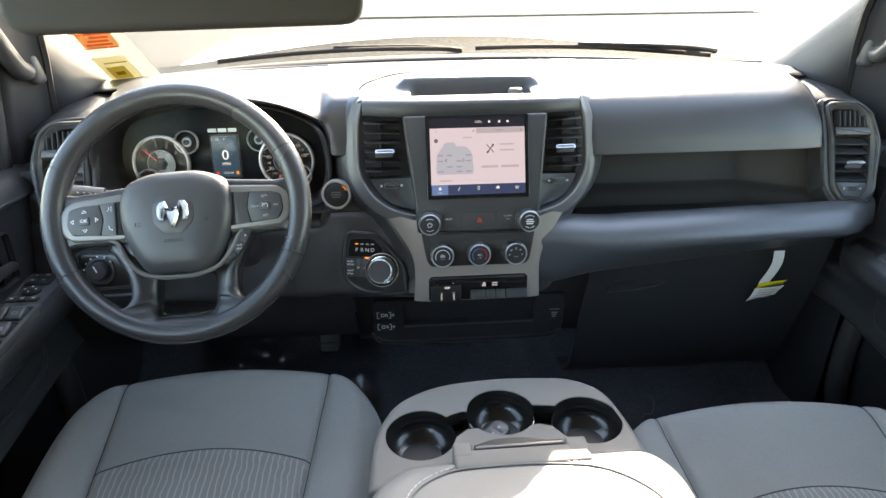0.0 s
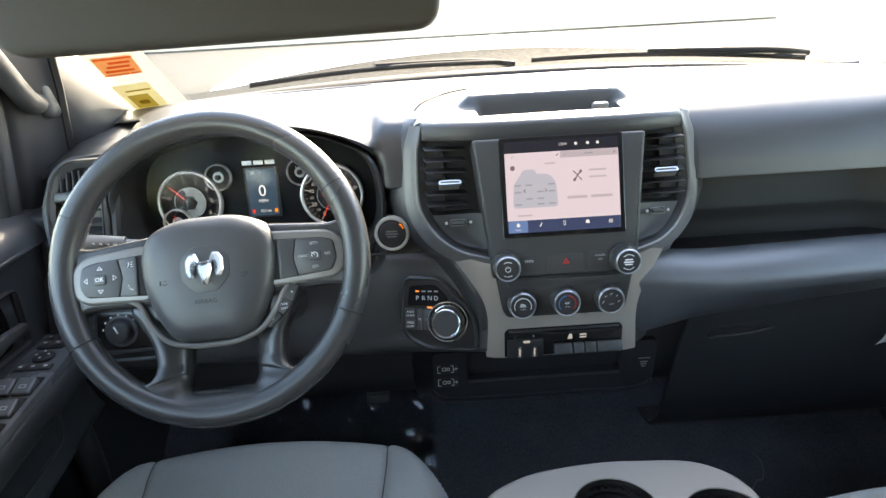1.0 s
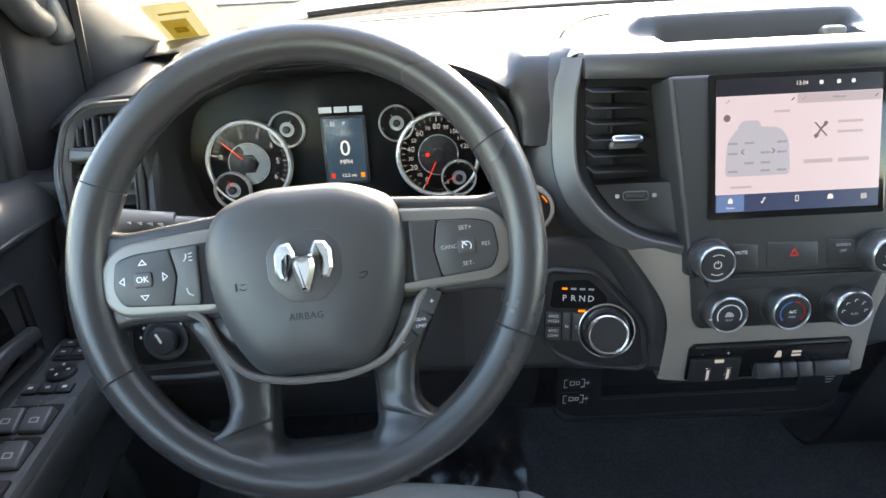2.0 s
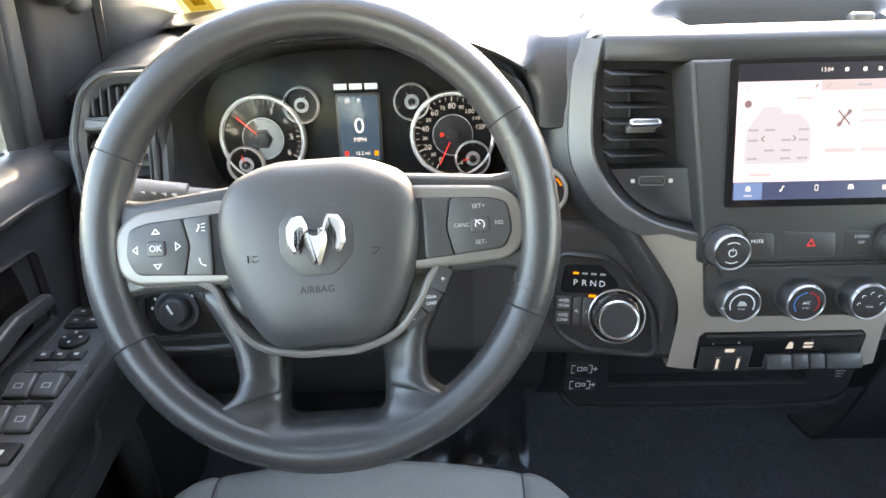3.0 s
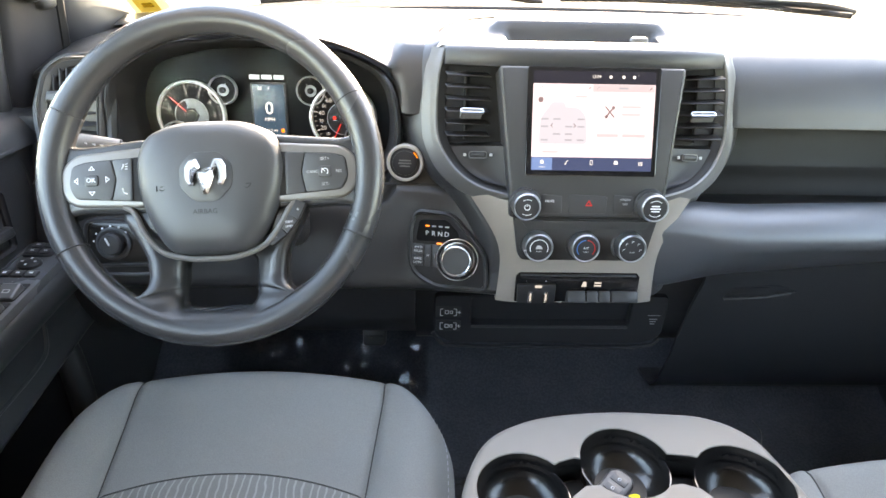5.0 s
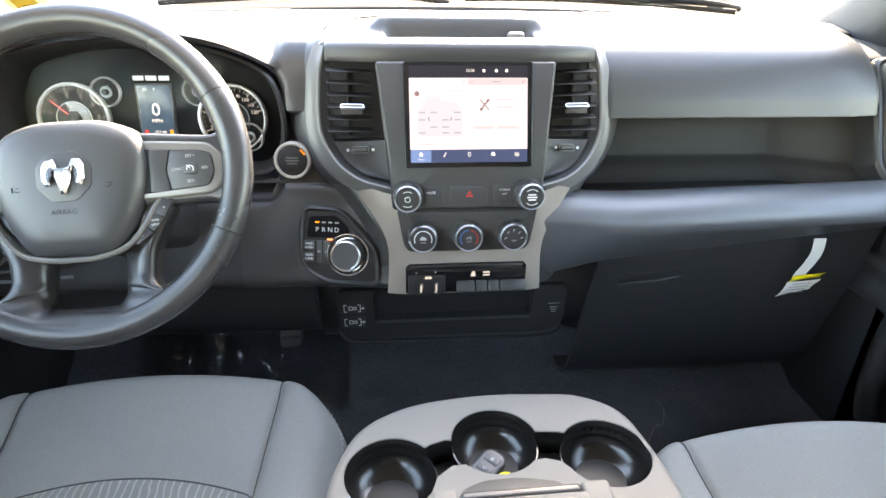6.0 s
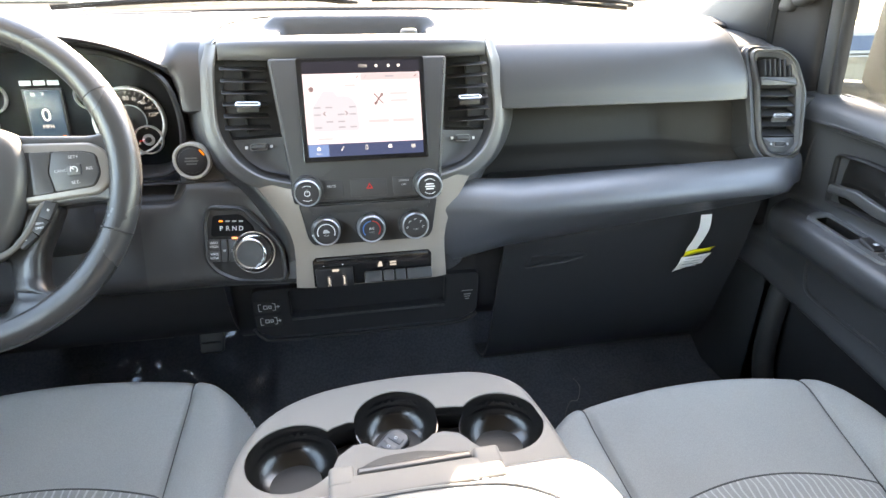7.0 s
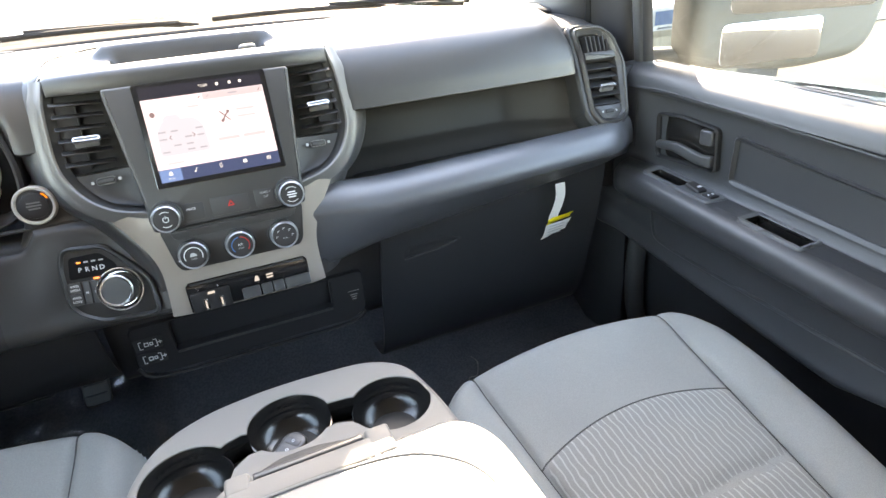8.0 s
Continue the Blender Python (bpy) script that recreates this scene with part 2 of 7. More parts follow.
def plate(bm, pts, depth, bev=0.002, m=I4, segs=2):
    """A solid slab: outline in local x, y; front at z = 0, back at -depth; rounded front edge."""
    loops = [[(p.x, p.y, -depth) for p in pts], [(p.x, p.y, -bev) for p in pts]]
    for k in range(1, segs + 1):
        a = math.pi / 2 * k / segs
        q = inset(pts, bev * (1 - math.cos(a)))
        loops.append([(p.x, p.y, -bev + bev * math.sin(a)) for p in q])
    loops_to(bm, loops, m)
    return bm


def polar(pts, angles, c):
    out = []
    for a in angles:
        d, best = Vector((math.cos(a), math.sin(a))), None
        for i in range(len(pts)):
            p, q = pts[i - 1] - c, pts[i] - c
            e = q - p
            den = d.x * e.y - d.y * e.x
            if abs(den) < 1e-12:
                continue
            t = (p.x * e.y - p.y * e.x) / den
            s = (p.x * d.y - p.y * d.x) / den
            if t > 0 and -1e-6 <= s <= 1 + 1e-6 and (best is None or t > best):
                best = t
        out.append(c + d * (best or 0.001))
    return out


def ring(bm, outer, inner, depth, bev=0.0015, m=I4, c=None, dip=0.0):
    """A frame between two outlines; front at z = 0 (inner edge lower by dip)."""
    c = Vector(c) if c else sum((p for p in inner), Vector((0, 0))) / len(inner)
    ang = sorted({round(math.atan2(p.y - c.y, p.x - c.x), 4) for p in outer + inner})
    o, i = polar(outer, ang, c), polar(inner, ang, c)
    ob, ib = [p + (q - p).normalized() * bev for p, q in zip(o, i)], [q + (p - q).normalized() * bev for p, q in zip(o, i)]
    loops = [[(p.x, p.y, -depth) for p in o], [(p.x, p.y, -bev) for p in o], [(p.x, p.y, 0) for p in ob],
             [(p.x, p.y, -dip) for p in ib], [(p.x, p.y, -bev - dip) for p in i], [(p.x, p.y, -depth) for p in i]]
    loops_to(bm, loops + [loops[0]], m, False, False)
    bmesh.ops.remove_doubles(bm, verts=bm.verts, dist=1e-6)
    return bm


def box(bm, sx, sy, sz, m=I4, bev=0.0, segs=2):
    r = bmesh.ops.create_cube(bm, size=1.0, matrix=m @ Matrix.Diagonal((sx, sy, sz, 1)))
    if bev:
        es = list({e for v in r["verts"] for e in v.link_edges})
        bmesh.ops.bevel(bm, geom=es, offset=bev, segments=segs, affect='EDGES', profile=0.5)
    return bm


def lathe(bm, prof, m=I4, n=32, cap=True):
    """Turned about local z; prof: (radius, z) from the back to the front."""
    loops = [[(max(r, 1e-5) * math.cos(2 * math.pi * i / n), max(r, 1e-5) * math.sin(2 * math.pi * i / n), z) for i in range(n)] for r, z in prof]
    loops_to(bm, loops, m, True, cap)
    return bm


def catmull(pts, per=6, closed=False):
    P = [Vector(p) for p in pts]
    out, k = [], len(P)
    for i in range(k if closed else k - 1):
        a, b, c, d = (P[(i + j) % k] if closed else P[min(max(i + j, 0), k - 1)] for j in (-1, 0, 1, 2))
        for s in range(per):
            t = s / per
            out.append(0.5 * (2 * b + (c - a) * t + (2 * a - 5 * b + 4 * c - d) * t * t + (3 * b - a - 3 * c + d) * t ** 3))
    if not closed:
        out.append(P[-1])
    return out


def tube(bm, pts, r, n=10, closed=False, m=I4, flat=1.0):
    """A round bar along a path; r one radius or one for each point."""
    P = [Vector(p) for p in pts]
    k, rows, up = len(P), [], None
    for i in range(k):
        t = ((P[(i + 1) % k] - P[i - 1]) if closed else (P[min(i + 1, k - 1)] - P[max(i - 1, 0)])).normalized()
        if up is None:
            up = Vector((0, 0, 1)) if abs(t.z) < 0.9 else Vector((1, 0, 0))
        up = (up - t * up.dot(t)).normalized()
        sd, rr = t.cross(up), r[i] if isinstance(r, (list, tuple)) else r
        rows.append([bm.verts.new(m @ (P[i] + (up * math.cos(2 * math.pi * j / n) * flat + sd * math.sin(2 * math.pi * j / n)) * rr)) for j in range(n)])
    for a, b in zip(rows, rows[1:] + ([rows[0]] if closed else [])):
        for j in range(n):
            bm.faces.new((a[j], a[(j + 1) % n], b[(j + 1) % n], b[j]))
    if not closed:
        bm.faces.new(rows[0][::-1])
        bm.faces.new(rows[-1])
    return bm


def sheet(bm, rows, m=I4, thick=0.0, closed=False):
    """A skin through rows of points; thick: pushed out backwards into a shell."""
    vs = [[bm.verts.new(m @ Vector(p)) for p in r] for r in rows]
    fs = []
    for a, b in zip(vs, vs[1:]):
        for i in range(len(a) - (0 if closed else 1)):
            j = (i + 1) % len(a)
            fs.append(bm.faces.new((a[i], a[j], b[j], b[i])))
    if thick:
        bmesh.ops.recalc_face_normals(bm, faces=fs)
        bmesh.ops.solidify(bm, geom=fs, thickness=thick)
    return bm


def words(bm, text, size, m, depth=0.0002):
    cu = bpy.data.curves.new("words", 'FONT')
    cu.body, cu.size, cu.align_x, cu.align_y, cu.extrude, cu.resolution_u = text, size, 'CENTER', 'CENTER', depth, 2
    ob = bpy.data.objects.new("words", cu)
    me = bpy.data.meshes.new_from_object(ob)
    me.transform(m)
    bm.from_mesh(me)
    bpy.data.objects.remove(ob)
    bpy.data.curves.remove(cu)
    bpy.data.meshes.remove(me)
    return bm


def facing(x, y, z, lean=0.0, turn=0.0, roll=0.0):
    """A frame whose local x runs right, y up and z towards the rear of the cab; lean: degrees by which its top leans forwards."""
    return Matrix.Translation((x, y, z)) @ Euler((0, 0, radians(turn))).to_matrix().to_4x4() @ Euler((radians(90 - lean), 0, 0)).to_matrix().to_4x4() @ Euler((0, 0, radians(roll))).to_matrix().to_4x4()


def B():
    return bmesh.new()


# ---- structure: shell of the cab ----
def yb(x):
    return 0.60 - 0.25 * (abs(x) / 0.78) ** 2.6


def zb(x):
    return 0.868 - 0.022 * (abs(x) / 0.78) ** 2


XS = [-0.80 + 1.60 * i / 32 for i in range(33)]


def spread(a, b, n):
    return [a + (b - a) * i / n for i in range(n + 1)]


def ease(f):
    f = max(0.0, min(1.0, f))
    return f * f * (3 - 2 * f)


def prof(x, pts, per=3):
    """A profile of (y, z) points, rounded, at one station x."""
    return [(x, *p) for p in catmull([Vector(q) for q in pts], per)]


def build_shell():
    bm = B()
    box(bm, 1.76, 2.9, 0.04, Matrix.Translation((0, -0.55, -0.02)), 0.005)
    tagged(part("floor", bm, CARPET), "black carpeted floor of the cab", "floor", kind="structure")
    bm = B()
    sheet(bm, [[(x, y, z) for x in spread(-0.86, 0.86, 8)] for y, z in ((0.10, 0.003), (0.30, 0.01), (0.44, 0.10), (0.56, 0.30), (0.60, 0.55), (0.66, 0.84))], thick=0.02)
    tagged(part("wall_front", bm, CARPET), "black carpeted firewall and toe board", "wall", kind="structure")
    bm = B()
    box(bm, 1.76, 0.04, 1.36, Matrix.Translation((0, -1.98, 0.66)), 0.005)
    tagged(part("wall_rear", bm, REARTRIM), "plain dark grey rear wall of the cab", "wall", kind="structure")
    for s in (-1, 1):
        bm = B()
        # out of view: right side kept solid to dim the driver's seat, left open
        if s > 0:
            box(bm, 0.04, 1.02, 1.34, Matrix.Translation((s * 0.86, -1.47, 0.66)), 0.004)
        else:
            ring(bm, rrect(1.02, 1.34, 0.01), rrect(0.78, 0.46, 0.06, 0, 0.34), 0.04, 0.004, Matrix.Translation((s * 0.86, -1.47, 0.66)) @ Euler((math.pi / 2, 0, math.pi / 2)).to_matrix().to_4x4(), (0, 0.34))
        tagged(part("wall_side", bm, REARTRIM), "plain dark grey unseen cab side, closed on the right to block light", "wall", kind="structure")
        bm = B()
        box(bm, 0.04, 0.55, 0.67, Matrix.Translation((s * 0.88, 0.36, 0.335)), 0.004)
        tube(bm, catmull([(s * 0.862, 0.085, 0.42), (s * 0.845, 0.082, 0.38), (s * 0.832, 0.078, 0.30), (s * 0.830, 0.072, 0.20), (s * 0.842, 0.066, 0.13)], 5), 0.022, 12)
        tagged(part("wall_kick", bm, FASCIA), "dark plastic footwell side panel", "wall", kind="structure")
        bm = B()
        box(bm, 0.05, 1.12, 0.42, Matrix.Translation((s * 0.885, -0.40, 0.17)), 0.01, 2)
        tagged(part("wall_sill", bm, KNEE), "black plastic door sill cover", "wall", kind="structure")
    bm = B()
    rows = [[(x, y, 1.33 - 0.07 * (x / 0.74) ** 4 - (0.05 if y > -0.2 else 0)) for x in spread(-0.86, 0.86, 14)] for y in (-0.14, -0.22, -0.5, -1.0, -1.5, -1.98)]
    sheet(bm, rows, thick=0.03)
    tagged(part("ceiling", bm, LINER), "light grey fabric headliner", "ceiling", kind="structure")
    bm = B()
    rows = []
    for f in spread(0, 1, 8):
        rows.append([(x * (1 - 0.12 * f), (yb(x) + 0.035) * (1 - f) + (-0.12 - 0.10 * (x / 0.8) ** 2) * f, (zb(x) - 0.008) * (1 - f) + (1.29 - 0.03 * (x / 0.8) ** 2) * f + 0.03 * math.sin(math.pi * f)) for x in XS])
    sheet(bm, rows, thick=0.004)
    w = part("window_1", bm, GLASS)
    w.visible_shadow = False
    tagged(w, "clear bent windscreen glass", "windscreen", kind="structure")


def build_pillar(s):
    p = thing("roof_pillar", "dark grey plastic windscreen pillar cover with a grab handle", "pillar", (s * 0.80, 0.30, 0.80), group="windscreen pillars")
    bm, rows = B(), []
    for f in spread(0, 1, 12):
        c = Vector((s * (0.830 + 0.15 * f - 0.275 * f * f), 0.37 * (1 - f) - 0.22 * f, 0.80 + 0.50 * f + 0.03 * math.sin(math.pi * f)))
        w = 0.040 + 0.063 * (1 - f) ** 4 + 0.012 * f
        rows.append(catmull([c + Vector((s * (dx * w - (0.018 * min(1.0, f * 8) * (1 - f) if dx < -0.5 else 0.0)), dy * w, dz * w)) for dx, dy, dz in ((-0.75, 1.1, 0.5), (-1.0, 0.3, -0.1), (-0.8, -0.6, -0.5), (-0.1, -1.2, -0.6), (0.7, -1.2, -0.3), (0.9, 0.2, 0.3), (0.2, 1.2, 0.6))], 3, True))
    sheet(bm, rows, closed=True)
    part("cover", bm, DARK, p)
    c0, c1 = Vector((s * 0.800, 0.19, 0.905)), Vector((s * 0.755, -0.05, 1.16))
    off = Vector((-s * 0.02, -0.06, 0.0))
    bm = B()
    tube(bm, catmull([c0, c0 + off * 0.8, c0.lerp(c1, 0.2) + off, c0.lerp(c1, 0.8) + off, c1 + off * 0.8, c1], 6), 0.016, 14)
    part("grab_handle", bm, PLASTIC, p, "dark grey moulded grab handle")
    for c in (c0, c1):
        bm = B()
        box(bm, 0.05, 0.04, 0.06, Matrix.Translation(c), 0.012, 3)
        part("handle_foot", bm, PLASTIC, p)
    return p


def build_sun_visor():
    v = thing("sun_visor", "dark grey vinyl sun visor swung down under the headliner", "sun visor", (-0.385, -0.15, 1.20))
    m = facing(-0.388, -0.15, 1.075, 12, 0, 1.0)
    bm = B()
    plate(bm, rrect(0.435, 0.19, 0.03), 0.02, 0.009, m, 3)
    part("panel", bm, VISOR, v)
    bm = B()
    tube(bm, catmull([m @ Vector((-0.21, 0.088, -0.01)), m @ Vector((0.0, 0.088, -0.01)), m @ Vector((0.2, 0.088, -0.01)), m @ Vector((0.235, 0.088, -0.01))], 3), 0.005, 8)
    part("rod", bm, DARK, v)
    bm = B()
    tube(bm, catmull([m @ Vector((-0.21, 0.088, -0.01)), (-0.62, -0.14, 1.20), (-0.64, -0.16, 1.265)], 4), 0.008, 8)
    part("hinge_arm", bm, DARK, v)
    return v


# ---- dashboard ----
def build_dash():
    d = thing("dashboard", "dark grey moulded dashboard with soft upper skin", "dashboard", (0, 0.35, 0.45))
    bm, rows = B(), []
    for x in spread(-0.80, 0.80, 240):
        y0, z0 = yb(x) + 0.03, zb(x) - 0.012
        e = 0.09 * max(0.0, (abs(x) - 0.58) / 0.2) ** 2
        pr = [(y0, z0), (y0 - 0.03, z0 + 0.012), (y0 * 0.75 + 0.05, 0.866 - e * 0.1), (0.26 + e, 0.863 - e * 0.15), (0.20 + e, 0.858 - e * 0.2)]
        h = max(0.0, 1 - ((x + 0.475) / 0.215) ** 4)
        g = max(0.0, 1 - ((x + 0.475) / 0.215) ** 2)
        brow = [(0.175 + e, 0.846 + 0.018 * h), (0.125 + e * .5 - 0.035 * h, 0.803 + 0.035 * h + 0.026 * g), (0.128 + e * .5 - 0.035 * h, 0.796 + 0.032 * h + 0.026 * g), (0.15, 0.793 + 0.03 * h + 0.026 * g), (0.17, 0.79 + 0.03 * h + 0.026 * g), (0.20, 0.785 + 0.03 * h + 0.026 * g)]
        pad = [(0.150 + e, 0.844 - e * 0.3), (0.114 + e, 0.820 - e * 0.3), (0.091 + e * 0.6, 0.783), (0.082 + e * 0.5, 0.753), (0.093 + e * 0.5, 0.738), (0.24 + e * 0.4, 0.733)]
        valley = [(0.165, 0.850), (0.135, 0.838), (0.115, 0.803), (0.103, 0.765), (0.108, 0.745), (0.20, 0.738)]
        a = ease((x + 0.283) / 0.026)
        b = ease((x - 0.200) / 0.020)
        low = [(p[0] * (1 - a) + q[0] * a, p[1] * (1 - a) + q[1] * a) for p, q in zip(brow, valley)]
        pr += [(p[0] * (1 - b) + q[0] * b, p[1] * (1 - b) + q[1] * b) for p, q in zip(low, pad)]
        k = max(0.0, min(1.0, (abs(x) - 0.664) / 0.022))
        k = k * k * (3 - 2 * k)
        rows.append(prof(x, pr[:4] + [(q[0] + (0.035 if i == 0 else 0.09) * k, q[1]) for i, q in enumerate(pr[4:])]))
    sheet(bm, rows)
    part("top_deck", bm, SOFT, d)
    for s in (-1, 1):
        bm = B()
        box(bm, 0.090, 0.34, 0.030, Matrix.Translation((s * 0.828, 0.275, 0.722)), 0.008, 2)
        box(bm, 0.030, 0.30, 0.26, Matrix.Translation((s * 0.800, 0.29, 0.60)), 0.008, 2)
        part("end_cover", bm, KNEE, d, "black dashboard end cover")
    # rounded corners of the deck over the outer vents
    for s in (-1, 1):
        bm, rows = B(), []
        for x in spread(0.668, 0.815, 12):
            r = 0.028 * max(0.0, (x - 0.72) / 0.09) ** 2
            rows.append([(s * q[0], q[1], q[2]) for q in prof(x, [(0.190, 0.800 - r), (0.160, 0.812 - r), (0.165, 0.820 - r), (0.20, 0.829 - r * 0.9), (0.25, 0.837 - r * 0.6), (0.31, 0.842 - r * 0.5), (0.42, 0.844 - r * 0.4)])])
        sheet(bm, rows, thick=0.004)
        part("deck_corner", bm, SOFT, d)
    # raised defroster lip along the glass
    for name, mt, xa, xb in (("defroster_lip", BLACKTRIM, -0.66, 0.66), ("lip_end", SOFT, -0.75, -0.66), ("lip_end", SOFT, 0.66, 0.75)):
        bm = B()
        sheet(bm, [[(x, yb(x) - 0.045, zb(x)), (x, yb(x) - 0.035, zb(x) + 0.008), (x, yb(x), zb(x) + 0.010), (x, yb(x) + 0.028, zb(x) + 0.004)] for x in spread(xa, xb, 40 if xa < -0.7 or xb > 0.7 else 60)], thick=0.004)
        part(name, bm, mt, d)
    for s in (-1, 1):
        for i in range(24):
            x = s * (0.585 + 0.0062 * i)
            bm = B()
            box(bm, 0.0026, 0.022, 0.004, Matrix.Translation((x, yb(x) - 0.054, zb(x) + 0.0065)) @ Euler((0, 0, -s * 0.6)).to_matrix().to_4x4(), 0.001, 1)
            part("grille_slat", bm, PLASTIC, d)
    # seam where the deck ends beside the outer vent
    for s in (-1, 1):
        bm = B()
        tube(bm, catmull([(s * 0.30, yb(0.3) - 0.075, 0.866), (s * 0.5, yb(0.5) - 0.085, 0.865), (s * 0.62, yb(0.62) - 0.11, 0.860), (s * 0.672, 0.22, 0.847), (s * 0.682, 0.17, 0.822), (s * 0.684, 0.135, 0.785)], 6), 0.0035, 6)
        part("deck_seam", bm, PLASTIC, d)
    for i in range(2):
        bm = B()
        box(bm, 0.022, 0.0006, 0.0035, Matrix.Translation((0.604 + 0.024 * i, 0.0985, 0.787)) @ Euler((radians(-30), 0, 0)).to_matrix().to_4x4())
        part("print_bar", bm, STALKGREY, d)
    # shelf recess, its shade put into a darker plastic
    bm, rows = B(), []
    for x in spread(0.17, 0.715, 40):
        k = 0.085 * ease((x - 0.565) / 0.150) ** 0.8
        rows.append(prof(x, [(q[0] - k * max(0.0, min(1.0, (q[0] - 0.07) / 0.12)), q[1]) for q in ((0.235, 0.745), (0.215, 0.70), (0.205, 0.655), (0.200, 0.645), (0.185, 0.632), (0.165, 0.610), (0.15, 0.606), (0.10, 0.607), (0.055, 0.612))]))
    sheet(bm, rows)
    part("shelf_recess", bm, SHELFSHADE, d)
    bm = B()
    plate(bm, rounded([(-0.215, -0.05), (0.225, -0.05), (0.150, 0.046), (-0.205, 0.046)], 0.016), 0.004, 0.001, Matrix.Translation((0.425, 0.112, 0.612)))
    part("shelf_mat", bm, DARK, d, "black rubber shelf mat")
    # lower bulge
    bm, rows = B(), []
    for x in spread(0.100, 0.776, 34):
        a = max(0.0, 1 - (x - 0.10) / 0.16)
        a = a * a * (3 - 2 * a)
        w = 0.72 * ease((x - 0.69) / 0.10)
        top = 0.632 + 0.025 * (x - 0.2) + 0.014 * a
        bot = 0.516 + 0.10 * max(0.0, x - 0.249) - 0.012 * a
        mid = (top + bot) / 2
        pr = [(0.10, top - 0.022), (0.078, top - 0.012), (0.058 - 0.01 * a, top - 0.001), (0.040 - 0.008 * a, top), (0.013, top - 0.011), (-0.004, top - 0.030), (-0.005 + 0.002 * a, top - 0.047), (0.008 - 0.008 * a, mid - 0.010), (0.026 - 0.016 * a, bot + 0.022), (0.046 - 0.024 * a, bot + 0.004), (0.075, bot), (0.12, bot - 0.002)]
        rows.append(prof(x, [(y + max(0.0, 0.07 - y) * w, z) for y, z in pr]))
    sheet(bm, rows)
    part("lower_bulge", bm, BULGE, d)
    # filler between the centre trim and the lower bulge
    bm = B()
    rows = [prof(x, [(0.13, 0.495), (0.12, 0.45), (0.125, 0.40), (0.15, 0.33), (0.2, 0.30)]) for x in spread(-0.24, 0.26, 6)]
    sheet(bm, rows, thick=0.004)
    part("lower_filler", bm, DARK, d)
    # driver's side fascia and lower panel
    bm, rows = B(), []
    for x in spread(-0.80, -0.105, 60):
        xx = max(x, -0.26)
        w = max(0.0, min(1.0, (0.208 - abs(x + 0.4735)) / 0.022))
        w = w * w * (3 - 2 * w)

        def face(z):
            return 0.030 + 0.325 * (z - 0.562) - 0.176 * (xx + 0.185)
        pr = [(0.15, 0.705 - 0.072 * w), (0.098, 0.700 - 0.070 * w), (0.085, 0.685 - 0.058 * w), (0.080, 0.660 - 0.036 * w), (0.074, 0.648 - 0.026 * w), (min(0.066, face(0.637) + 0.004), 0.640 - 0.020 * w), (face(0.605), 0.608), (face(0.57), 0.570), (face(0.53), 0.530), (face(0.505) + 0.002, 0.505), (0.05, 0.486), (0.13, 0.475)]
        rows.append(prof(x, pr))
    cut = next(i for i, r in enumerate(rows) if r[0][0] > -0.345)
    sheet(bm, rows[cut:])
    part("lower_panel", bm, FASCIA, d)
    # rest of the same panel in darker plastic, for the shade behind the wheel
    bm = B()
    sheet(bm, rows[:cut + 1])
    part("panel_shade", bm, DARK, d, "part of the lower panel behind the wheel, darkened for shade")
    bm = B()
    tube(bm, [(x, 0.078 - 0.002, 0.650) for x in spread(-0.66, -0.20, 6)], 0.002, 6)
    part("panel_seam", bm, DARK, d)
    bm = B()
    sheet(bm, [prof(x, [(0.07, 0.49), (0.09, 0.42), (0.13, 0.36), (0.2, 0.32), (0.3, 0.31)]) for x in spread(-0.79, -0.24, 8)], thick=0.004)
    part("knee_panel", bm, KNEE, d)
    return d


def build_glove_box():
    g = thing("glove_box", "black plastic glove box door under the dashboard", "glove box", (0.46, 0.12, 0.24))
    bm, rows = B(), []
    for x in spread(0.235, 0.735, 12):
        t = 0.510 + 0.10 * (x - 0.249)
        rows.append(prof(x, [(0.083, t), (0.078, t - 0.006), (0.081, t - 0.03), (0.100, 0.43), (0.125, 0.34), (0.150, 0.25), (0.19, 0.185), (0.26, 0.17)]))
    sheet(bm, rows, thick=0.006)
    part("door_skin", bm, GLOVE, g)
    bm = B()
    tube(bm, [(x, 0.074, 0.513 + 0.10 * (x - 0.249)) for x in spread(0.24, 0.735, 12)], 0.0022, 8)
    part("top_edge", bm, STALKGREY, g)
    M = facing(0.45, 0.0875, 0.470, -15)
    bm = B()
    tube(bm, [M @ Vector(p) for p in ((-0.168, -0.022, 0.003), (-0.10, -0.016, 0.004), (-0.060, -0.008, 0.002))], 0.0022, 8)
    part("latch_lip", bm, PLASTIC, g)
    bm = B()
    plate(bm, rounded([(-0.172, -0.024), (-0.085, -0.016), (-0.047, -0.006), (-0.085, 0.010), (-0.165, 0.008)], 0.006), 0.006, 0.002, M @ Matrix.Translation((0, 0, 0.002)))
    latch = part("latch", bm, GLOVE, g)
    # slot is not cut: a darker plate on the latch paints its shade
    bm = B()
    plate(bm, rounded([(-0.160, -0.010), (-0.098, -0.005), (-0.100, 0.006), (-0.160, 0.004)], 0.002), 0.004, 0.001, M @ Matrix.Translation((0, 0, 0.0035)))
    part("slot_shade", bm, DARK, latch, "flat black plate for the shade in the finger slot")
    return g


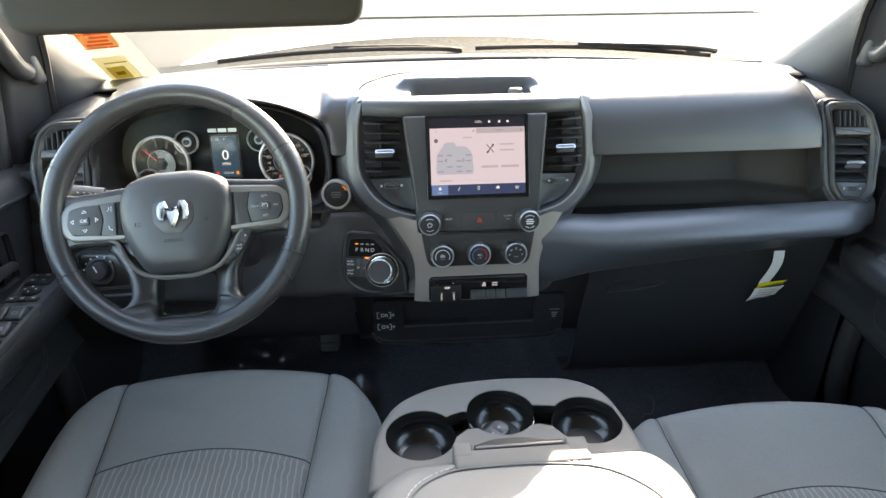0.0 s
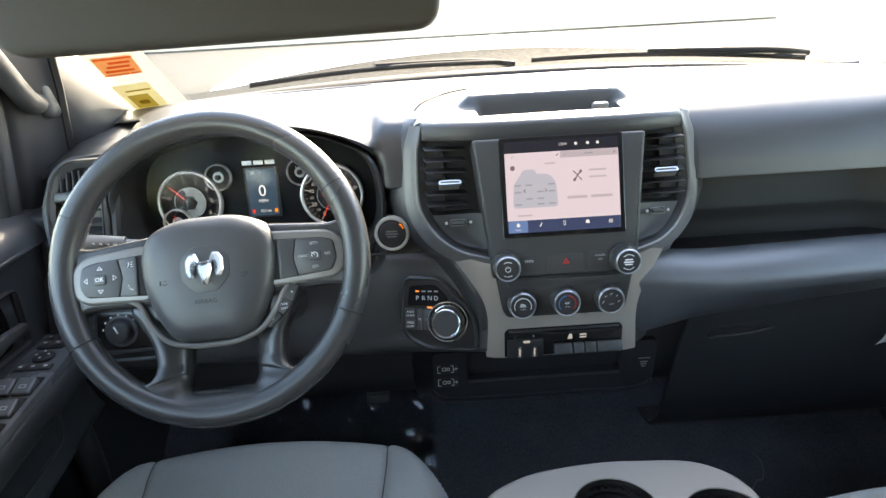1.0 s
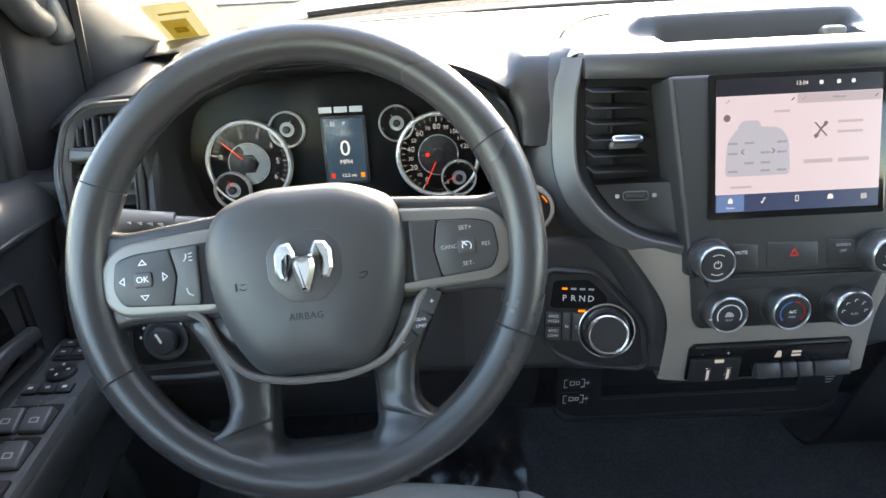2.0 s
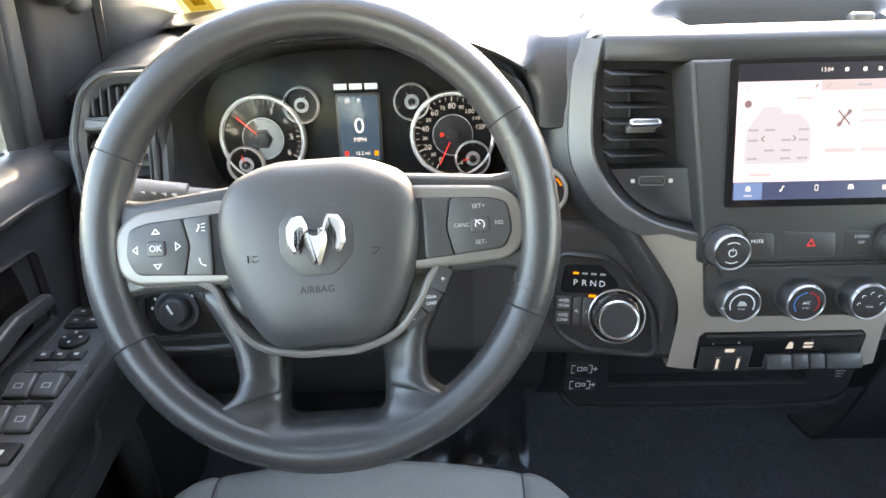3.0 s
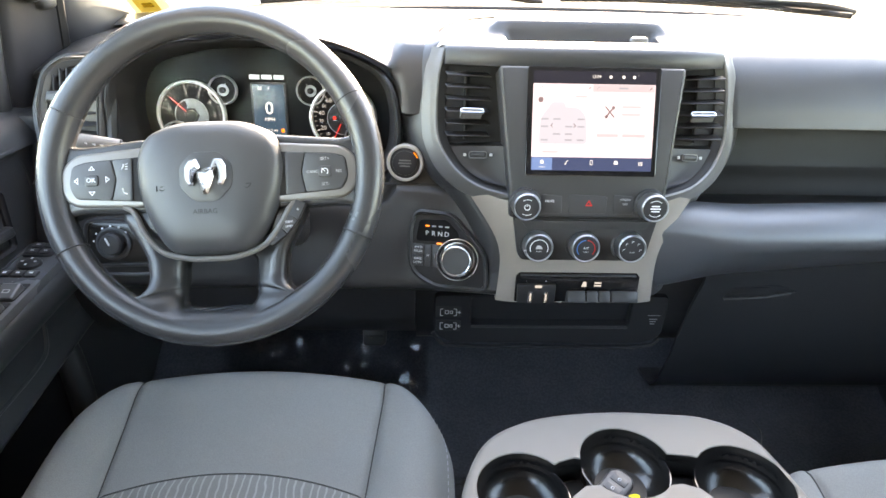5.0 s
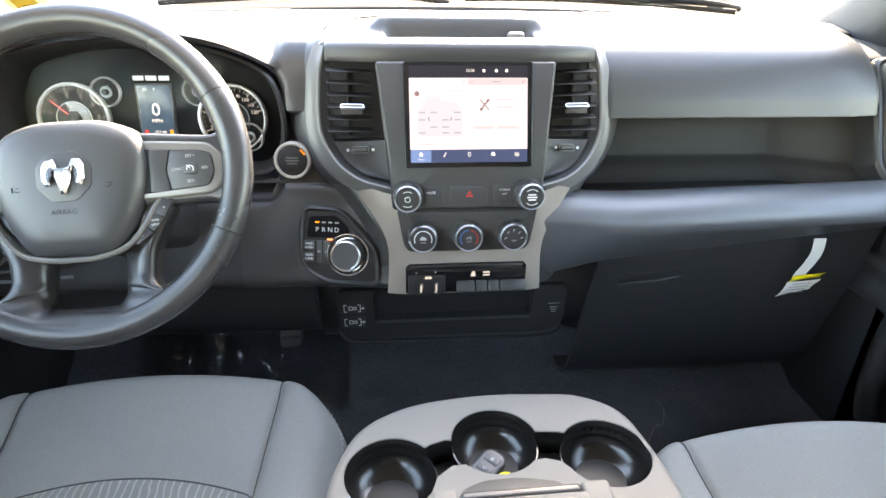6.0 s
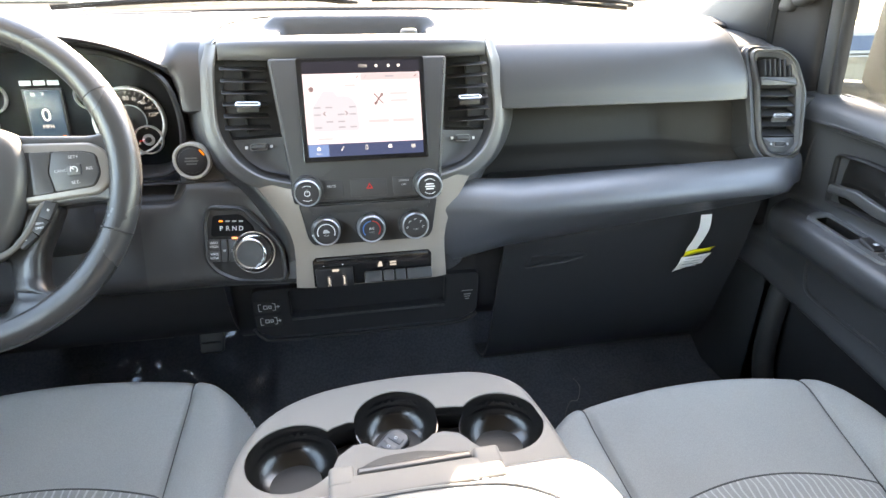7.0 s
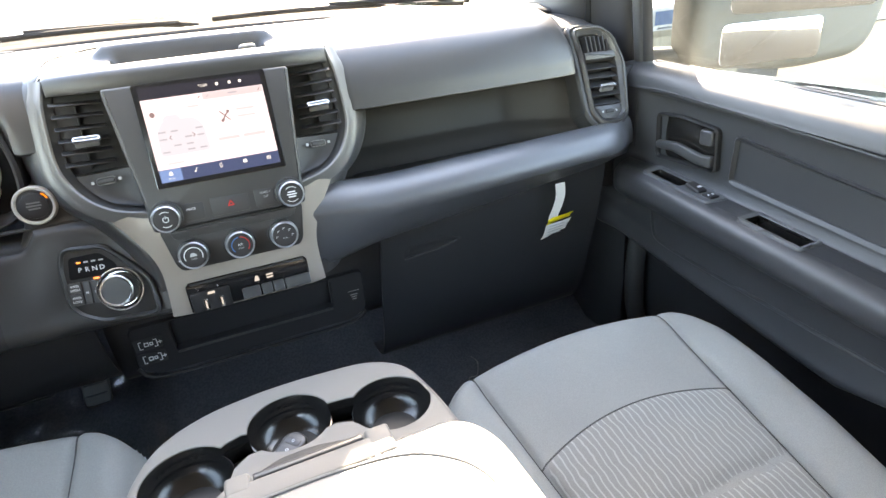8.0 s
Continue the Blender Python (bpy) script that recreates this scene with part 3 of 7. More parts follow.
def louvre_vent(M, kind_label, w, h, rows_n, parent=None, tilt=25):
    """Slats across an opening, with a chrome tab."""
    out = []
    for i in range(rows_n):
        v = h * (0.5 - (i + 0.5) / rows_n)
        bm = B()
        box(bm, w, 0.0022, 0.022, M @ Matrix.Translation((0, v, -0.014)) @ Euler((radians(tilt), 0, 0)).to_matrix().to_4x4(), 0.0007, 1)
        out.append(part("slat", bm, DARK, parent))
    return out


def thumb_wheel(M, parent):
    bm = B()
    ring(bm, rrect(0.026, 0.0100, 0.004), rrect(0.0236, 0.0076, 0.003), 0.003, 0.0006, M)
    wheel = part("thumb_wheel", bm, STALKGREY, parent)
    bm = B()
    plate(bm, rrect(0.0236, 0.0074, 0.003), 0.006, 0.0022, M @ Matrix.Translation((0, 0, 0.0008)), 3)
    part("roller", bm, DARK, wheel)
    for k in (-1, 1):
        bm = B()
        plate(bm, rrect(0.0042, 0.0042, 0.001, k * 0.0185, 0), 0.001, 0.0002, M @ Matrix.Translation((0, 0, -0.001)))
        part("marking", bm, DIM, wheel)


TRIM_EDGE = [(0.116, -0.006, 0.500), (0.113, -0.006, 0.550), (0.114, -0.005, 0.576), (0.121, -0.002, 0.600), (0.137, 0.008, 0.626), (0.153, 0.018, 0.648), (0.166, 0.026, 0.667)]


def build_center_stack():
    c = thing("center_stack", "dark grey dash centre with touch screen in a satin grey surround", "dash console", (0, 0.1, 0.5))
    F = facing(-0.003, 0.004, 0.70, 18)
    hf = [(0.2030, 0.1665, -0.054), (0.207, 0.152, -0.054), (0.2135, 0.13, -0.055), (0.2165, 0.069, -0.055), (0.212, 0.035, -0.05), (0.196, 0.004, -0.04), (0.176, -0.016, -0.03), (0.150, -0.032, -0.02), (0.112, -0.042, -0.008), (0.098, -0.046, -0.006)]
    inn = [(0.1850, 0.1615, -0.047), (0.190, 0.142, -0.046), (0.1925, 0.12, -0.046), (0.194, 0.069, -0.044), (0.190, 0.040, -0.04), (0.176, 0.013, -0.033), (0.160, -0.005, -0.025), (0.138, -0.018, -0.016), (0.110, -0.026, -0.007), (0.098, -0.030, -0.006)]
    hf, inn = catmull(hf, 3), catmull(inn, 3)
    for s in (-1, 1):
        bm = B()
        rows, throat = [], []
        for j, (o, i) in enumerate(zip(hf, inn)):
            a, b = hf[max(j - 1, 0)], hf[min(j + 1, len(hf) - 1)]
            side = Vector((s * (a.y - b.y), b.x - a.x, 0)).normalized() * (0.011 - 0.007 * ease((j - 18) / 8))
            o, i = Vector((s * o.x, o.y, o.z)), Vector((s * i.x, i.y, i.z))
            lip = o.lerp(i, 0.52) + Vector((0, 0, 0.003))
            rows.append([F @ q for q in (o + side * 1.02 + Vector((0, 0, -0.013)), o + side + Vector((0, 0, -0.0075)), o + side * 0.5 + Vector((0, 0, -0.0025)), o, o.lerp(lip, 0.35) + Vector((0, 0, 0.003)), o.lerp(lip, 0.75) + Vector((0, 0, 0.003)), lip, lip + Vector((0, 0, -0.004)))])
            throat.append([F @ q for q in (lip + Vector((0, 0, -0.0015)), lip.lerp(i, 0.4) + Vector((0, 0, -0.006)), i + Vector((0, 0, -0.010)), i + Vector((0, 0, -0.030)))])
        sheet(bm, rows)
        part("surround", bm, SATIN, c, "satin grey surround")
        bm = B()
        sheet(bm, throat)
        part("vent_throat", bm, FASCIA, c)
        # dark well behind the louvres
        bm = B()
        q = [Vector((s * p.x * 1.01, p.y)) for p in inn] + [Vector((s * 0.09, -0.03)), Vector((s * 0.09, 0.142))]
        plate(bm, q if s < 0 else q[::-1], 0.004, 0.0005, F @ Matrix.Translation((0, 0, -0.058)))
        part("vent_well", bm, KNEE, c)
        V = F @ Matrix.Translation((s * 0.1605, 0.088, -0.026)) @ Euler((0, radians(-s * 10), 0)).to_matrix().to_4x4()
        louvre_vent(V, "", 0.062, 0.098, 6, c, 20)
        bm = B()
        box(bm, 0.003, 0.095, 0.012, V @ Matrix.Translation((0, 0, -0.030)), 0.0008, 1)
        part("vane", bm, DARK, c)
        bm = B()
        T = V @ Matrix.Translation((0.002, -0.010, 0.007)) @ Euler((radians(-32), 0, 0)).to_matrix().to_4x4()
        ring(bm, rrect(0.034, 0.0072, 0.0030), rrect(0.0285, 0.0038, 0.0015), 0.004, 0.0010, T)
        tab = part("tab", bm, CHROME, c, "chrome-edged vent tab")
        bm = B()
        plate(bm, rrect(0.0300, 0.0056, 0.0015), 0.014, 0.001, T @ Matrix.Translation((0, 0, -0.0012)))
        part("tab_body", bm, STALKGREY, tab)
        # panel below the louvres with the thumb wheel
        bm = B()
        rows = []
        for q in [(0.1905, 0.0385, -0.060)] + [tuple(q) for q in inn if q.y < 0.036]:
            a, b = Vector((s * q[0], q[1], q[2] - 0.004)), Vector((s * 0.1005, q[1], -0.060 if q[2] < -0.055 else -0.014))
            rows.append([F @ (a.lerp(b, f) + Vector((0, 0, -0.004 * math.sin(math.pi * f)))) for f in spread(0, 1, 6)])
        sheet(bm, rows)
        part("vent_chin", bm, DARK, c)
        thumb_wheel(F @ Matrix.Translation((s * 0.149, 0.018, -0.0235)) @ Euler((0, radians(s * 16), 0)).to_matrix().to_4x4(), c)
    # dark flanks that run from the surround and the trim back to the dash
    for s in (-1, 1):
        edge = [F @ Vector((s * q.x, q.y, q.z)) for q in catmull([(0.190, 0.176, -0.062), (0.2055, 0.160, -0.057)] + [(q.x, q.y, q.z) for q in hf[6:22:3]], 3)]
        edge += [Vector((-0.003 + s * x, y, z)) for x, y, z in catmull(TRIM_EDGE[::-1], 3)]
        rows = []
        for i, q in enumerate(edge):
            t = edge[min(i + 1, len(edge) - 1)] - edge[max(i - 1, 0)]
            o = Vector((-t.z, 0, t.x)).normalized() * s
            o = o if o.x * s > 0 else -o
            o = (o + Vector((s * 0.6, 0, 0))).normalized()
            o = Vector((s, 0, 0)).lerp(o, ease(i / 12)).normalized()
            rows.append(catmull([q + Vector((-s * 0.004, 0.016, 0)), q + o * 0.003 + Vector((0, 0.0165, 0)), q + o * 0.010 + Vector((0, 0.0175, 0)), q + o * 0.023 + Vector((0, 0.028, 0)), q + o * 0.035 + Vector((0, 0.044, 0)), q + o * 0.044 + Vector((0, 0.068, 0)), q + o * 0.050 + Vector((0, 0.13, 0))], 3))
        bm = B()
        sheet(bm, rows)
        part("flank", bm, PLASTIC, c)
    # hood over the screen, running back into the deck, with a tray sunk into its top
    bm = B()
    rows = []
    for x in spread(-0.226, 0.220, 110):
        u = abs(x + 0.003) / 0.2
        k = 0.007 * u ** 4 + 0.030 * max(0.0, (u - 0.95) / 0.17) ** 2
        bow = 0.040 * u ** 4 + 0.022 * ease((u - 0.980) / 0.020)
        t = max(0.0, min(1.0, (u * 0.2 - 0.098) / 0.014))
        t = t * t * (3 - 2 * t)
        sink, wall = (1 - t), 1 - max(0.0, min(1.0, (u * 0.2 - 0.118) / 0.02))
        pr = [(0.080 + bow, 0.821), (0.058 + bow, 0.8225), (0.0535 + bow, 0.829 - k), (0.055 + bow, 0.842 - k), (0.062 + bow * 0.9, 0.8495 - k), (0.076 + bow * 0.7, 0.853 - k), (0.090 + bow * 0.4, 0.854 - k)]
        pr += [(0.097 + bow * 0.3, 0.854 - k - 0.008 * sink), (0.106 + bow * 0.2, 0.855 - k - 0.020 * sink), (0.136, 0.858 - k - 0.022 * sink), (0.145, 0.860 - k - 0.014 * sink + 0.001 * wall), (0.153, 0.862 - k + 0.010 * wall), (0.160, 0.864 - k + 0.013 * wall), (0.172, 0.866 - k + 0.012 * wall), (0.20, 0.868 - k + 0.006 * wall), (0.25, 0.869 - k), (0.32, 0.866 - k)]
        rows.append([(x, *q) for q in catmull([Vector(q) for q in pr], 2)])
    sheet(bm, rows)
    part("hood", bm, SOFT, c)
    bm = B()
    tube(bm, catmull([(-0.216, 0.145, 0.841), (-0.211, 0.172, 0.8495), (-0.197, 0.200, 0.8622), (-0.172, 0.240, 0.8662), (-0.150, 0.275, 0.8685), (-0.110, 0.318, 0.8685)], 6), 0.0022, 6)
    part("gap_line", bm, SEAM, c)
    # dark plate paints the shade on the tray floor, which is hood skin
    bm = B()
    plate(bm, rounded([(-0.094, 0.104), (0.090, 0.104), (0.092, 0.134), (-0.096, 0.134)], 0.004), 0.003, 0.0008, Matrix.Translation((0, 0, 0.8385)))
    part("tray_shade", bm, DARK, c, "dark plate for the shade on the tray floor")
    bm = B()
    box(bm, 0.026, 0.014, 0.014, Matrix.Translation((0.080, 0.128, 0.8515)), 0.005, 3)
    part("sensor_cap", bm, SATIN, c, "pale grey sensor cap in the tray")
    # screen panel
    bm = B()
    plate(bm, rounded([(-0.106, -0.066), (0.106, -0.066), (0.108, -0.03), (0.125, 0.134), (-0.125, 0.134), (-0.108, -0.03)], 0.006), 0.05, 0.005, F @ Matrix.Translation((0, 0, 0.004)), 3)
    part("fascia", bm, FASCIA, c)
    bm = B()
    plate(bm, rrect(0.177, 0.142, 0.004, 0.0015, 0.062), 0.004, 0.0008, F @ Matrix.Translation((0, 0, 0.006)))
    screen = part("screen", bm, PIANO, c, "gloss black touch screen")
    return c, F, screen


def build_screen_picture(c, F, screen):
    """The lit page on the touch screen: flat pieces a fraction of a millimetre proud of the glass."""
    S = F @ Matrix.Translation((0.0015, 0.001, 0.0062)) @ Matrix.Diagonal((0.95, 0.977, 1, 1))

    def flat(name, x0, y0, x1, y1, material, z=0.0002, r=0.0008):
        bm = B()
        plate(bm, rrect((x1 - x0), (y1 - y0), r, (x0 + x1) / 2, (y0 + y1) / 2, 2), 0.0002, 0.00005, S @ Matrix.Translation((0, 0, z)), 1)
        return part(name, bm, material, screen)
    W, H = 0.171, 0.1325
    x0, x1, y0 = -W / 2, W / 2, -0.003
    flat("tab_bar", x0, y0, x1, y0 + 0.018, BARBLUE)
    flat("home_tab", x0 + 0.001, y0 + 0.0005, x0 + 0.030, y0 + 0.0175, TABBLUE, 0.0004)
    flat("page", x0, y0 + 0.018, x1, y0 + 0.116, PAGE)
    flat("status_bar", x0, y0 + 0.116, x1, y0 + H, DARKBAR)
    flat("card_head", -0.002, y0 + 0.106, x1 - 0.001, y0 + 0.1155, PAGEPINK, 0.0004)
    for i in range(2):
        flat("button", 0.006 + 0.036 * i, y0 + 0.046, 0.036 + 0.038 * i, y0 + 0.050, PAGEPINK, 0.0004)
    bm = B()
    plate(bm, rounded([(-0.076, y0 + 0.036), (-0.008, y0 + 0.036), (-0.010, y0 + 0.072), (-0.020, y0 + 0.084), (-0.062, y0 + 0.086), (-0.074, y0 + 0.070)], 0.006), 0.0002, 0.00005, S @ Matrix.Translation((0, 0, 0.0004)), 1)
    part("vehicle_drawing", bm, PAGEGREY, screen)
    for yy in (0.040, 0.048, 0.058, 0.068):
        for k in range(4):
            if (k + int(yy * 500)) % 3:
                flat("text_bar", -0.073 + 0.017 * k, y0 + yy, -0.063 + 0.017 * k, y0 + yy + 0.0022, PAGETEXT, 0.0006, 0.0003)
    for a in ((-0.058, -1), (-0.026, 1)):
        bm = B()
        for k in (-1, 1):
            box(bm, 0.0040, 0.0009, 0.0002, S @ Matrix.Translation((a[0], y0 + 0.0605 + k * 0.0013, 0.0008)) @ Euler((0, 0, k * a[1] * radians(-42))).to_matrix().to_4x4())
        part("arrow", bm, DARKPRINT, screen)
    for x, w in ((-0.076, 0.0035), (0.003, 0.0035)):
        for k in (0, 1):
            flat("corner_icon", x + 0.0022 * k, y0 + 0.1090 + 0.0018 * k, x + 0.0022 * k + 0.0016, y0 + 0.1106 + 0.0018 * k, PAGETEXT, 0.0008, 0.0003)
    for x in (-0.007, 0.079):
        bm = B()
        box(bm, 0.0042, 0.0011, 0.0002, S @ Matrix.Translation((x, y0 + 0.1105, 0.0008)) @ Euler((0, 0, radians(45))).to_matrix().to_4x4())
        part("pencil_icon", bm, DARKPRINT, screen)
    flat("title_bar", 0.034, y0 + 0.1096, 0.047, y0 + 0.1118, PAGETEXT, 0.0008, 0.0004)
    flat("title_bar", -0.026, y0 + 0.098, -0.010, y0 + 0.1002, PAGEPINK, 0.0008, 0.0004)
    flat("title_bar", -0.070, y0 + 0.024, -0.048, y0 + 0.0262, PAGEPINK, 0.0008, 0.0004)
    for i in range(2):
        flat("title_bar", 0.040, y0 + 0.085 - 0.010 * i, 0.066, y0 + 0.0875 - 0.010 * i, PAGEPINK, 0.0008, 0.0004)
    bm = B()
    plate(bm, rounded([(-0.064, y0 + 0.0845), (-0.038, y0 + 0.0845), (-0.042, y0 + 0.0915), (-0.058, y0 + 0.0915)], 0.003), 0.0002, 0.00005, S @ Matrix.Translation((0, 0, 0.0005)), 1)
    part("vehicle_cab", bm, PAGEGREY, screen)
    # crossed-out phone
    bm = B()
    H0 = S @ Matrix.Translation((0.0225, y0 + 0.0795, 0.0007))
    tube(bm, catmull([(-0.0062, -0.0075, 0), (-0.0035, -0.0055, 0), (0.0, 0.0, 0), (0.0045, 0.0045, 0), (0.0058, 0.0075, 0)], 3), [0.0022] * 4 + [0.0012] * 5 + [0.0022] * 4, 6, m=H0 @ Matrix.Diagonal((1, 1, 0.08, 1)))
    box(bm, 0.019, 0.0015, 0.0002, H0 @ Matrix.Translation((0, 0, 0.0003)) @ Euler((0, 0, radians(-48))).to_matrix().to_4x4())
    part("phone_icon", bm, DARKPRINT, screen)
    bm = B()
    lathe(bm, [(0.0036, 0), (0.0036, 0.0002)], S @ Matrix.Translation((-0.0745, y0 + 0.0945, 0.0004)), 20)
    part("round_badge", bm, DARKPRINT, screen)
    bm = B()
    words(bm, "13:04", 0.0058, S @ Matrix.Translation((0.002, y0 + 0.1255, 0.0006)), 0.00005)
    part("clock", bm, SCREENWHITE, screen)
    for x in (0.020, 0.038, 0.053):
        flat("status_icon", x, y0 + 0.1235, x + 0.004, y0 + 0.1275, SCREENWHITE, 0.0004, 0.001)
    for i, x in enumerate(spread(-0.070, 0.070, 4)):
        bm = B()
        if i == 4:
            for a in range(3):
                for b in range(3):
                    box(bm, 0.0015, 0.0012, 0.0002, S @ Matrix.Translation((x - 0.0022 + a * 0.0022, y0 + 0.0085 + b * 0.0018, 0.0006)))
        elif i == 0:
            plate(bm, rounded([(x - 0.0025, y0 + 0.009), (x + 0.0025, y0 + 0.009), (x + 0.0025, y0 + 0.0125), (x, y0 + 0.0148), (x - 0.0025, y0 + 0.0125)], 0.0004), 0.0002, 0.00005, S @ Matrix.Translation((0, 0, 0.0007)), 1)
            words(bm, "Home", 0.0034, S @ Matrix.Translation((x, y0 + 0.0045, 0.0007)), 0.00005)
        elif i == 1:
            tube(bm, [(x - 0.001, y0 + 0.009, 0), (x + 0.0005, y0 + 0.0135, 0), (x + 0.002, y0 + 0.013, 0)], 0.0005, 6, m=S @ Matrix.Translation((0, 0, 0.0007)))
            lathe(bm, [(0.0011, 0), (0.0011, 0.0002)], S @ Matrix.Translation((x - 0.0018, y0 + 0.009, 0.0005)), 10)
        elif i == 2:
            ring(bm, rrect(0.0036, 0.0062, 0.0006, x, y0 + 0.0112), rrect(0.0024, 0.0046, 0.0003, x, y0 + 0.0112), 0.0002, 0.00002, S @ Matrix.Translation((0, 0, 0.0006)))
        else:
            plate(bm, rounded([(x - 0.003, y0 + 0.009), (x + 0.003, y0 + 0.009), (x + 0.003, y0 + 0.0115), (x + 0.0018, y0 + 0.014), (x - 0.0018, y0 + 0.014), (x - 0.003, y0 + 0.0115)], 0.0004), 0.0002, 0.00005, S @ Matrix.Translation((0, 0, 0.0006)), 1)
        part("tab_icon", bm, SCREENWHITE, screen)


def knob(parent, M, r, label, cap=None):
    """A turning knob with a chrome collar and a black printed face."""
    bm = B()
    lathe(bm, [(r * 1.16, -0.004), (r * 1.16, 0.0015), (r * 1.05, 0.003)], M, 36)
    k = part("knob", bm, DARK, parent, label)
    bm = B()
    lathe(bm, [(r * 1.0, 0.0), (r * 1.0, 0.0155), (r * 0.985, 0.0185), (r * 0.95, 0.0207), (r * 0.90, 0.0215), (r * 0.86, 0.0208), (r * 0.84, 0.019)], M, 36)
    part("collar", bm, KNOBMETAL, k, "chrome knob collar")
    bm = B()
    lathe(bm, [(r * 0.85, 0.012), (r * 0.85, 0.0196), (r * 0.82, 0.0206), (r * 0.70, 0.0212)], M, 36)
    part("face", bm, cap or DARK, k)
    bm = B()
    for i in range(48):
        a = 2 * math.pi * i / 48
        box(bm, 0.0010, 0.0010, 0.010, M @ Euler((0, 0, a)).to_matrix().to_4x4() @ Matrix.Translation((r * 0.984, 0, 0.0085)))
    part("knurl", bm, KNOBMETAL, k)
    return k


def arc_marks(bm, M, r, a0, a1, n, w=0.0008, l=0.0022, h=0.0003):
    for a in spread(a0, a1, n):
        box(bm, l, w, h, M @ Euler((0, 0, radians(a))).to_matrix().to_4x4() @ Matrix.Translation((r, 0, 0)))


def marking(text, size, M, material, parent, name="marking"):
    bm = B()
    words(bm, text, size, M, 0.0001)
    return part(name, bm, material, parent)


def build_center_controls(c, F):
    # lower trim: one grey skin whose wings run up to the surround
    L = facing(-0.003, -0.012, 0.57, 0)
    inner = [(-0.012, 0.500), (-0.012, 0.550), (-0.012, 0.576), (-0.012, 0.600), (-0.011, 0.626), (-0.008, 0.643), (-0.004, 0.652)]
    ed, nn = catmull(TRIM_EDGE, 3), catmull([Vector(q) for q in inner], 3)
    rows = []
    for e, (yi, zi) in zip(ed, nn):
        h = []
        for f in (0.0, 0.02, 0.08, 0.2, 0.4, 0.7, 1.0):
            g = 1 - (1 - f) ** 2.2
            h.append((e.x + (0.082 - e.x) * f, e.y + (yi - e.y) * g, e.z + (zi - e.z) * f))
        rows.append([(-0.003 - x, y, z) for x, y, z in h] + [(-0.003 + x, y, z) for x, y, z in h[::-1]])
    bm = B()
    sheet(bm, rows)
    sheet(bm, [rows[0], [(x, 0.10, z) for x, y, z in rows[0]]])
    part("trim", bm, GREY, c, "warm grey painted trim")
    # climate panel
    bm = B()
    plate(bm, rounded([(-0.084, 0.001), (0.086, 0.001), (0.093, 0.012), (0.100, 0.066), (-0.100, 0.066), (-0.091, 0.012)], 0.006), 0.02, 0.002, L @ Matrix.Translation((0, 0, 0.0035)))
    part("climate_panel", bm, FASCIA, c)
    bm = B()
    plate(bm, rounded([(-0.082, 0.051), (0.084, 0.051), (0.090, 0.064), (-0.088, 0.064)], 0.004), 0.004, 0.0015, L @ Matrix.Translation((0, 0, 0.0075)))
    part("panel_ridge", bm, FASCIA, c)
    for i, x in enumerate((-0.0645, 0.0, 0.0640)):
        M = L @ Matrix.Translation((x, 0.0265, 0.003)) @ Euler((radians(-8), 0, 0)).to_matrix().to_4x4()
        k = knob(c, M, 0.0205, "black climate knob with chrome collar")
        T = M @ Matrix.Translation((0, 0, 0.0214))
        if i == 1:
            for mt, a0, a1 in ((BLUEPRINT, 100, 215), (RED, -35, 80)):
                bm = B()
                arc_marks(bm, T, 0.0122, a0, a1, 22, 0.0022, 0.0014)
                part("scale", bm, mt, k)
            marking("A/C", 0.0046, T @ Matrix.Translation((0, 0.001, 0)), WHITE, k)
            marking("PUSH", 0.0030, T @ Matrix.Translation((0, -0.0045, 0)), DIM, k)
        elif i == 0:
            bm = B()
            arc_marks(bm, T, 0.0122, -20, 200, 40, 0.0016, 0.0012)
            part("scale", bm, WHITE, k)
            bm = B()
            plate(bm, rounded([(-0.005, -0.001), (0.005, -0.001), (0.004, 0.002), (0.001, 0.0042), (-0.003, 0.0042)], 0.001), 0.0002, 0.00005, T)
            part("car_icon", bm, DIM, k)
            marking("PUSH", 0.0030, T @ Matrix.Translation((0, -0.0045, 0)), DIM, k)
        else:
            for a in (0, 45, 90, 135, 180):
                bm = B()
                tube(bm, [(-0.0016, -0.0016, 0), (-0.0008, 0.0010, 0), (0.0016, 0.0008, 0)], 0.00032, 5, m=T @ Matrix.Translation((0.0115 * math.cos(radians(a)), 0.0115 * math.sin(radians(a)) - 0.001, 0)))
                part("airflow_icon", bm, WHITE, k)
            marking("PUSH", 0.0030, T @ Matrix.Translation((0, -0.0045, 0)), DIM, k)
        bm = B()
        box(bm, 0.0014, 0.0035, 0.002, M @ Euler((0, 0, radians((100, -15, 50)[i]))).to_matrix().to_4x4() @ Matrix.Translation((0, 0.0192, 0.0205)), 0.0005, 1)
        part("pointer", bm, WHITE, k)
    # audio knobs at the foot of the screen panel
    for s in (-1, 1):
        M = F @ Matrix.Translation((s * 0.0855, -0.0475, 0.004)) @ Euler((radians(10), 0, 0)).to_matrix().to_4x4()
        k = knob(c, M, 0.0190, "black audio knob with chrome collar")
        T = M @ Matrix.Translation((0, 0, 0.0214))
        bm = B()
        if s < 0:
            arc_marks(bm, T, 0.0036, -240, 60, 26, 0.001, 0.0009)
            box(bm, 0.0008, 0.0035, 0.0003, T @ Matrix.Translation((0, 0.003, 0)))
            arc_marks(bm, T, 0.0105, 60, 120, 14, 0.0012, 0.0008)
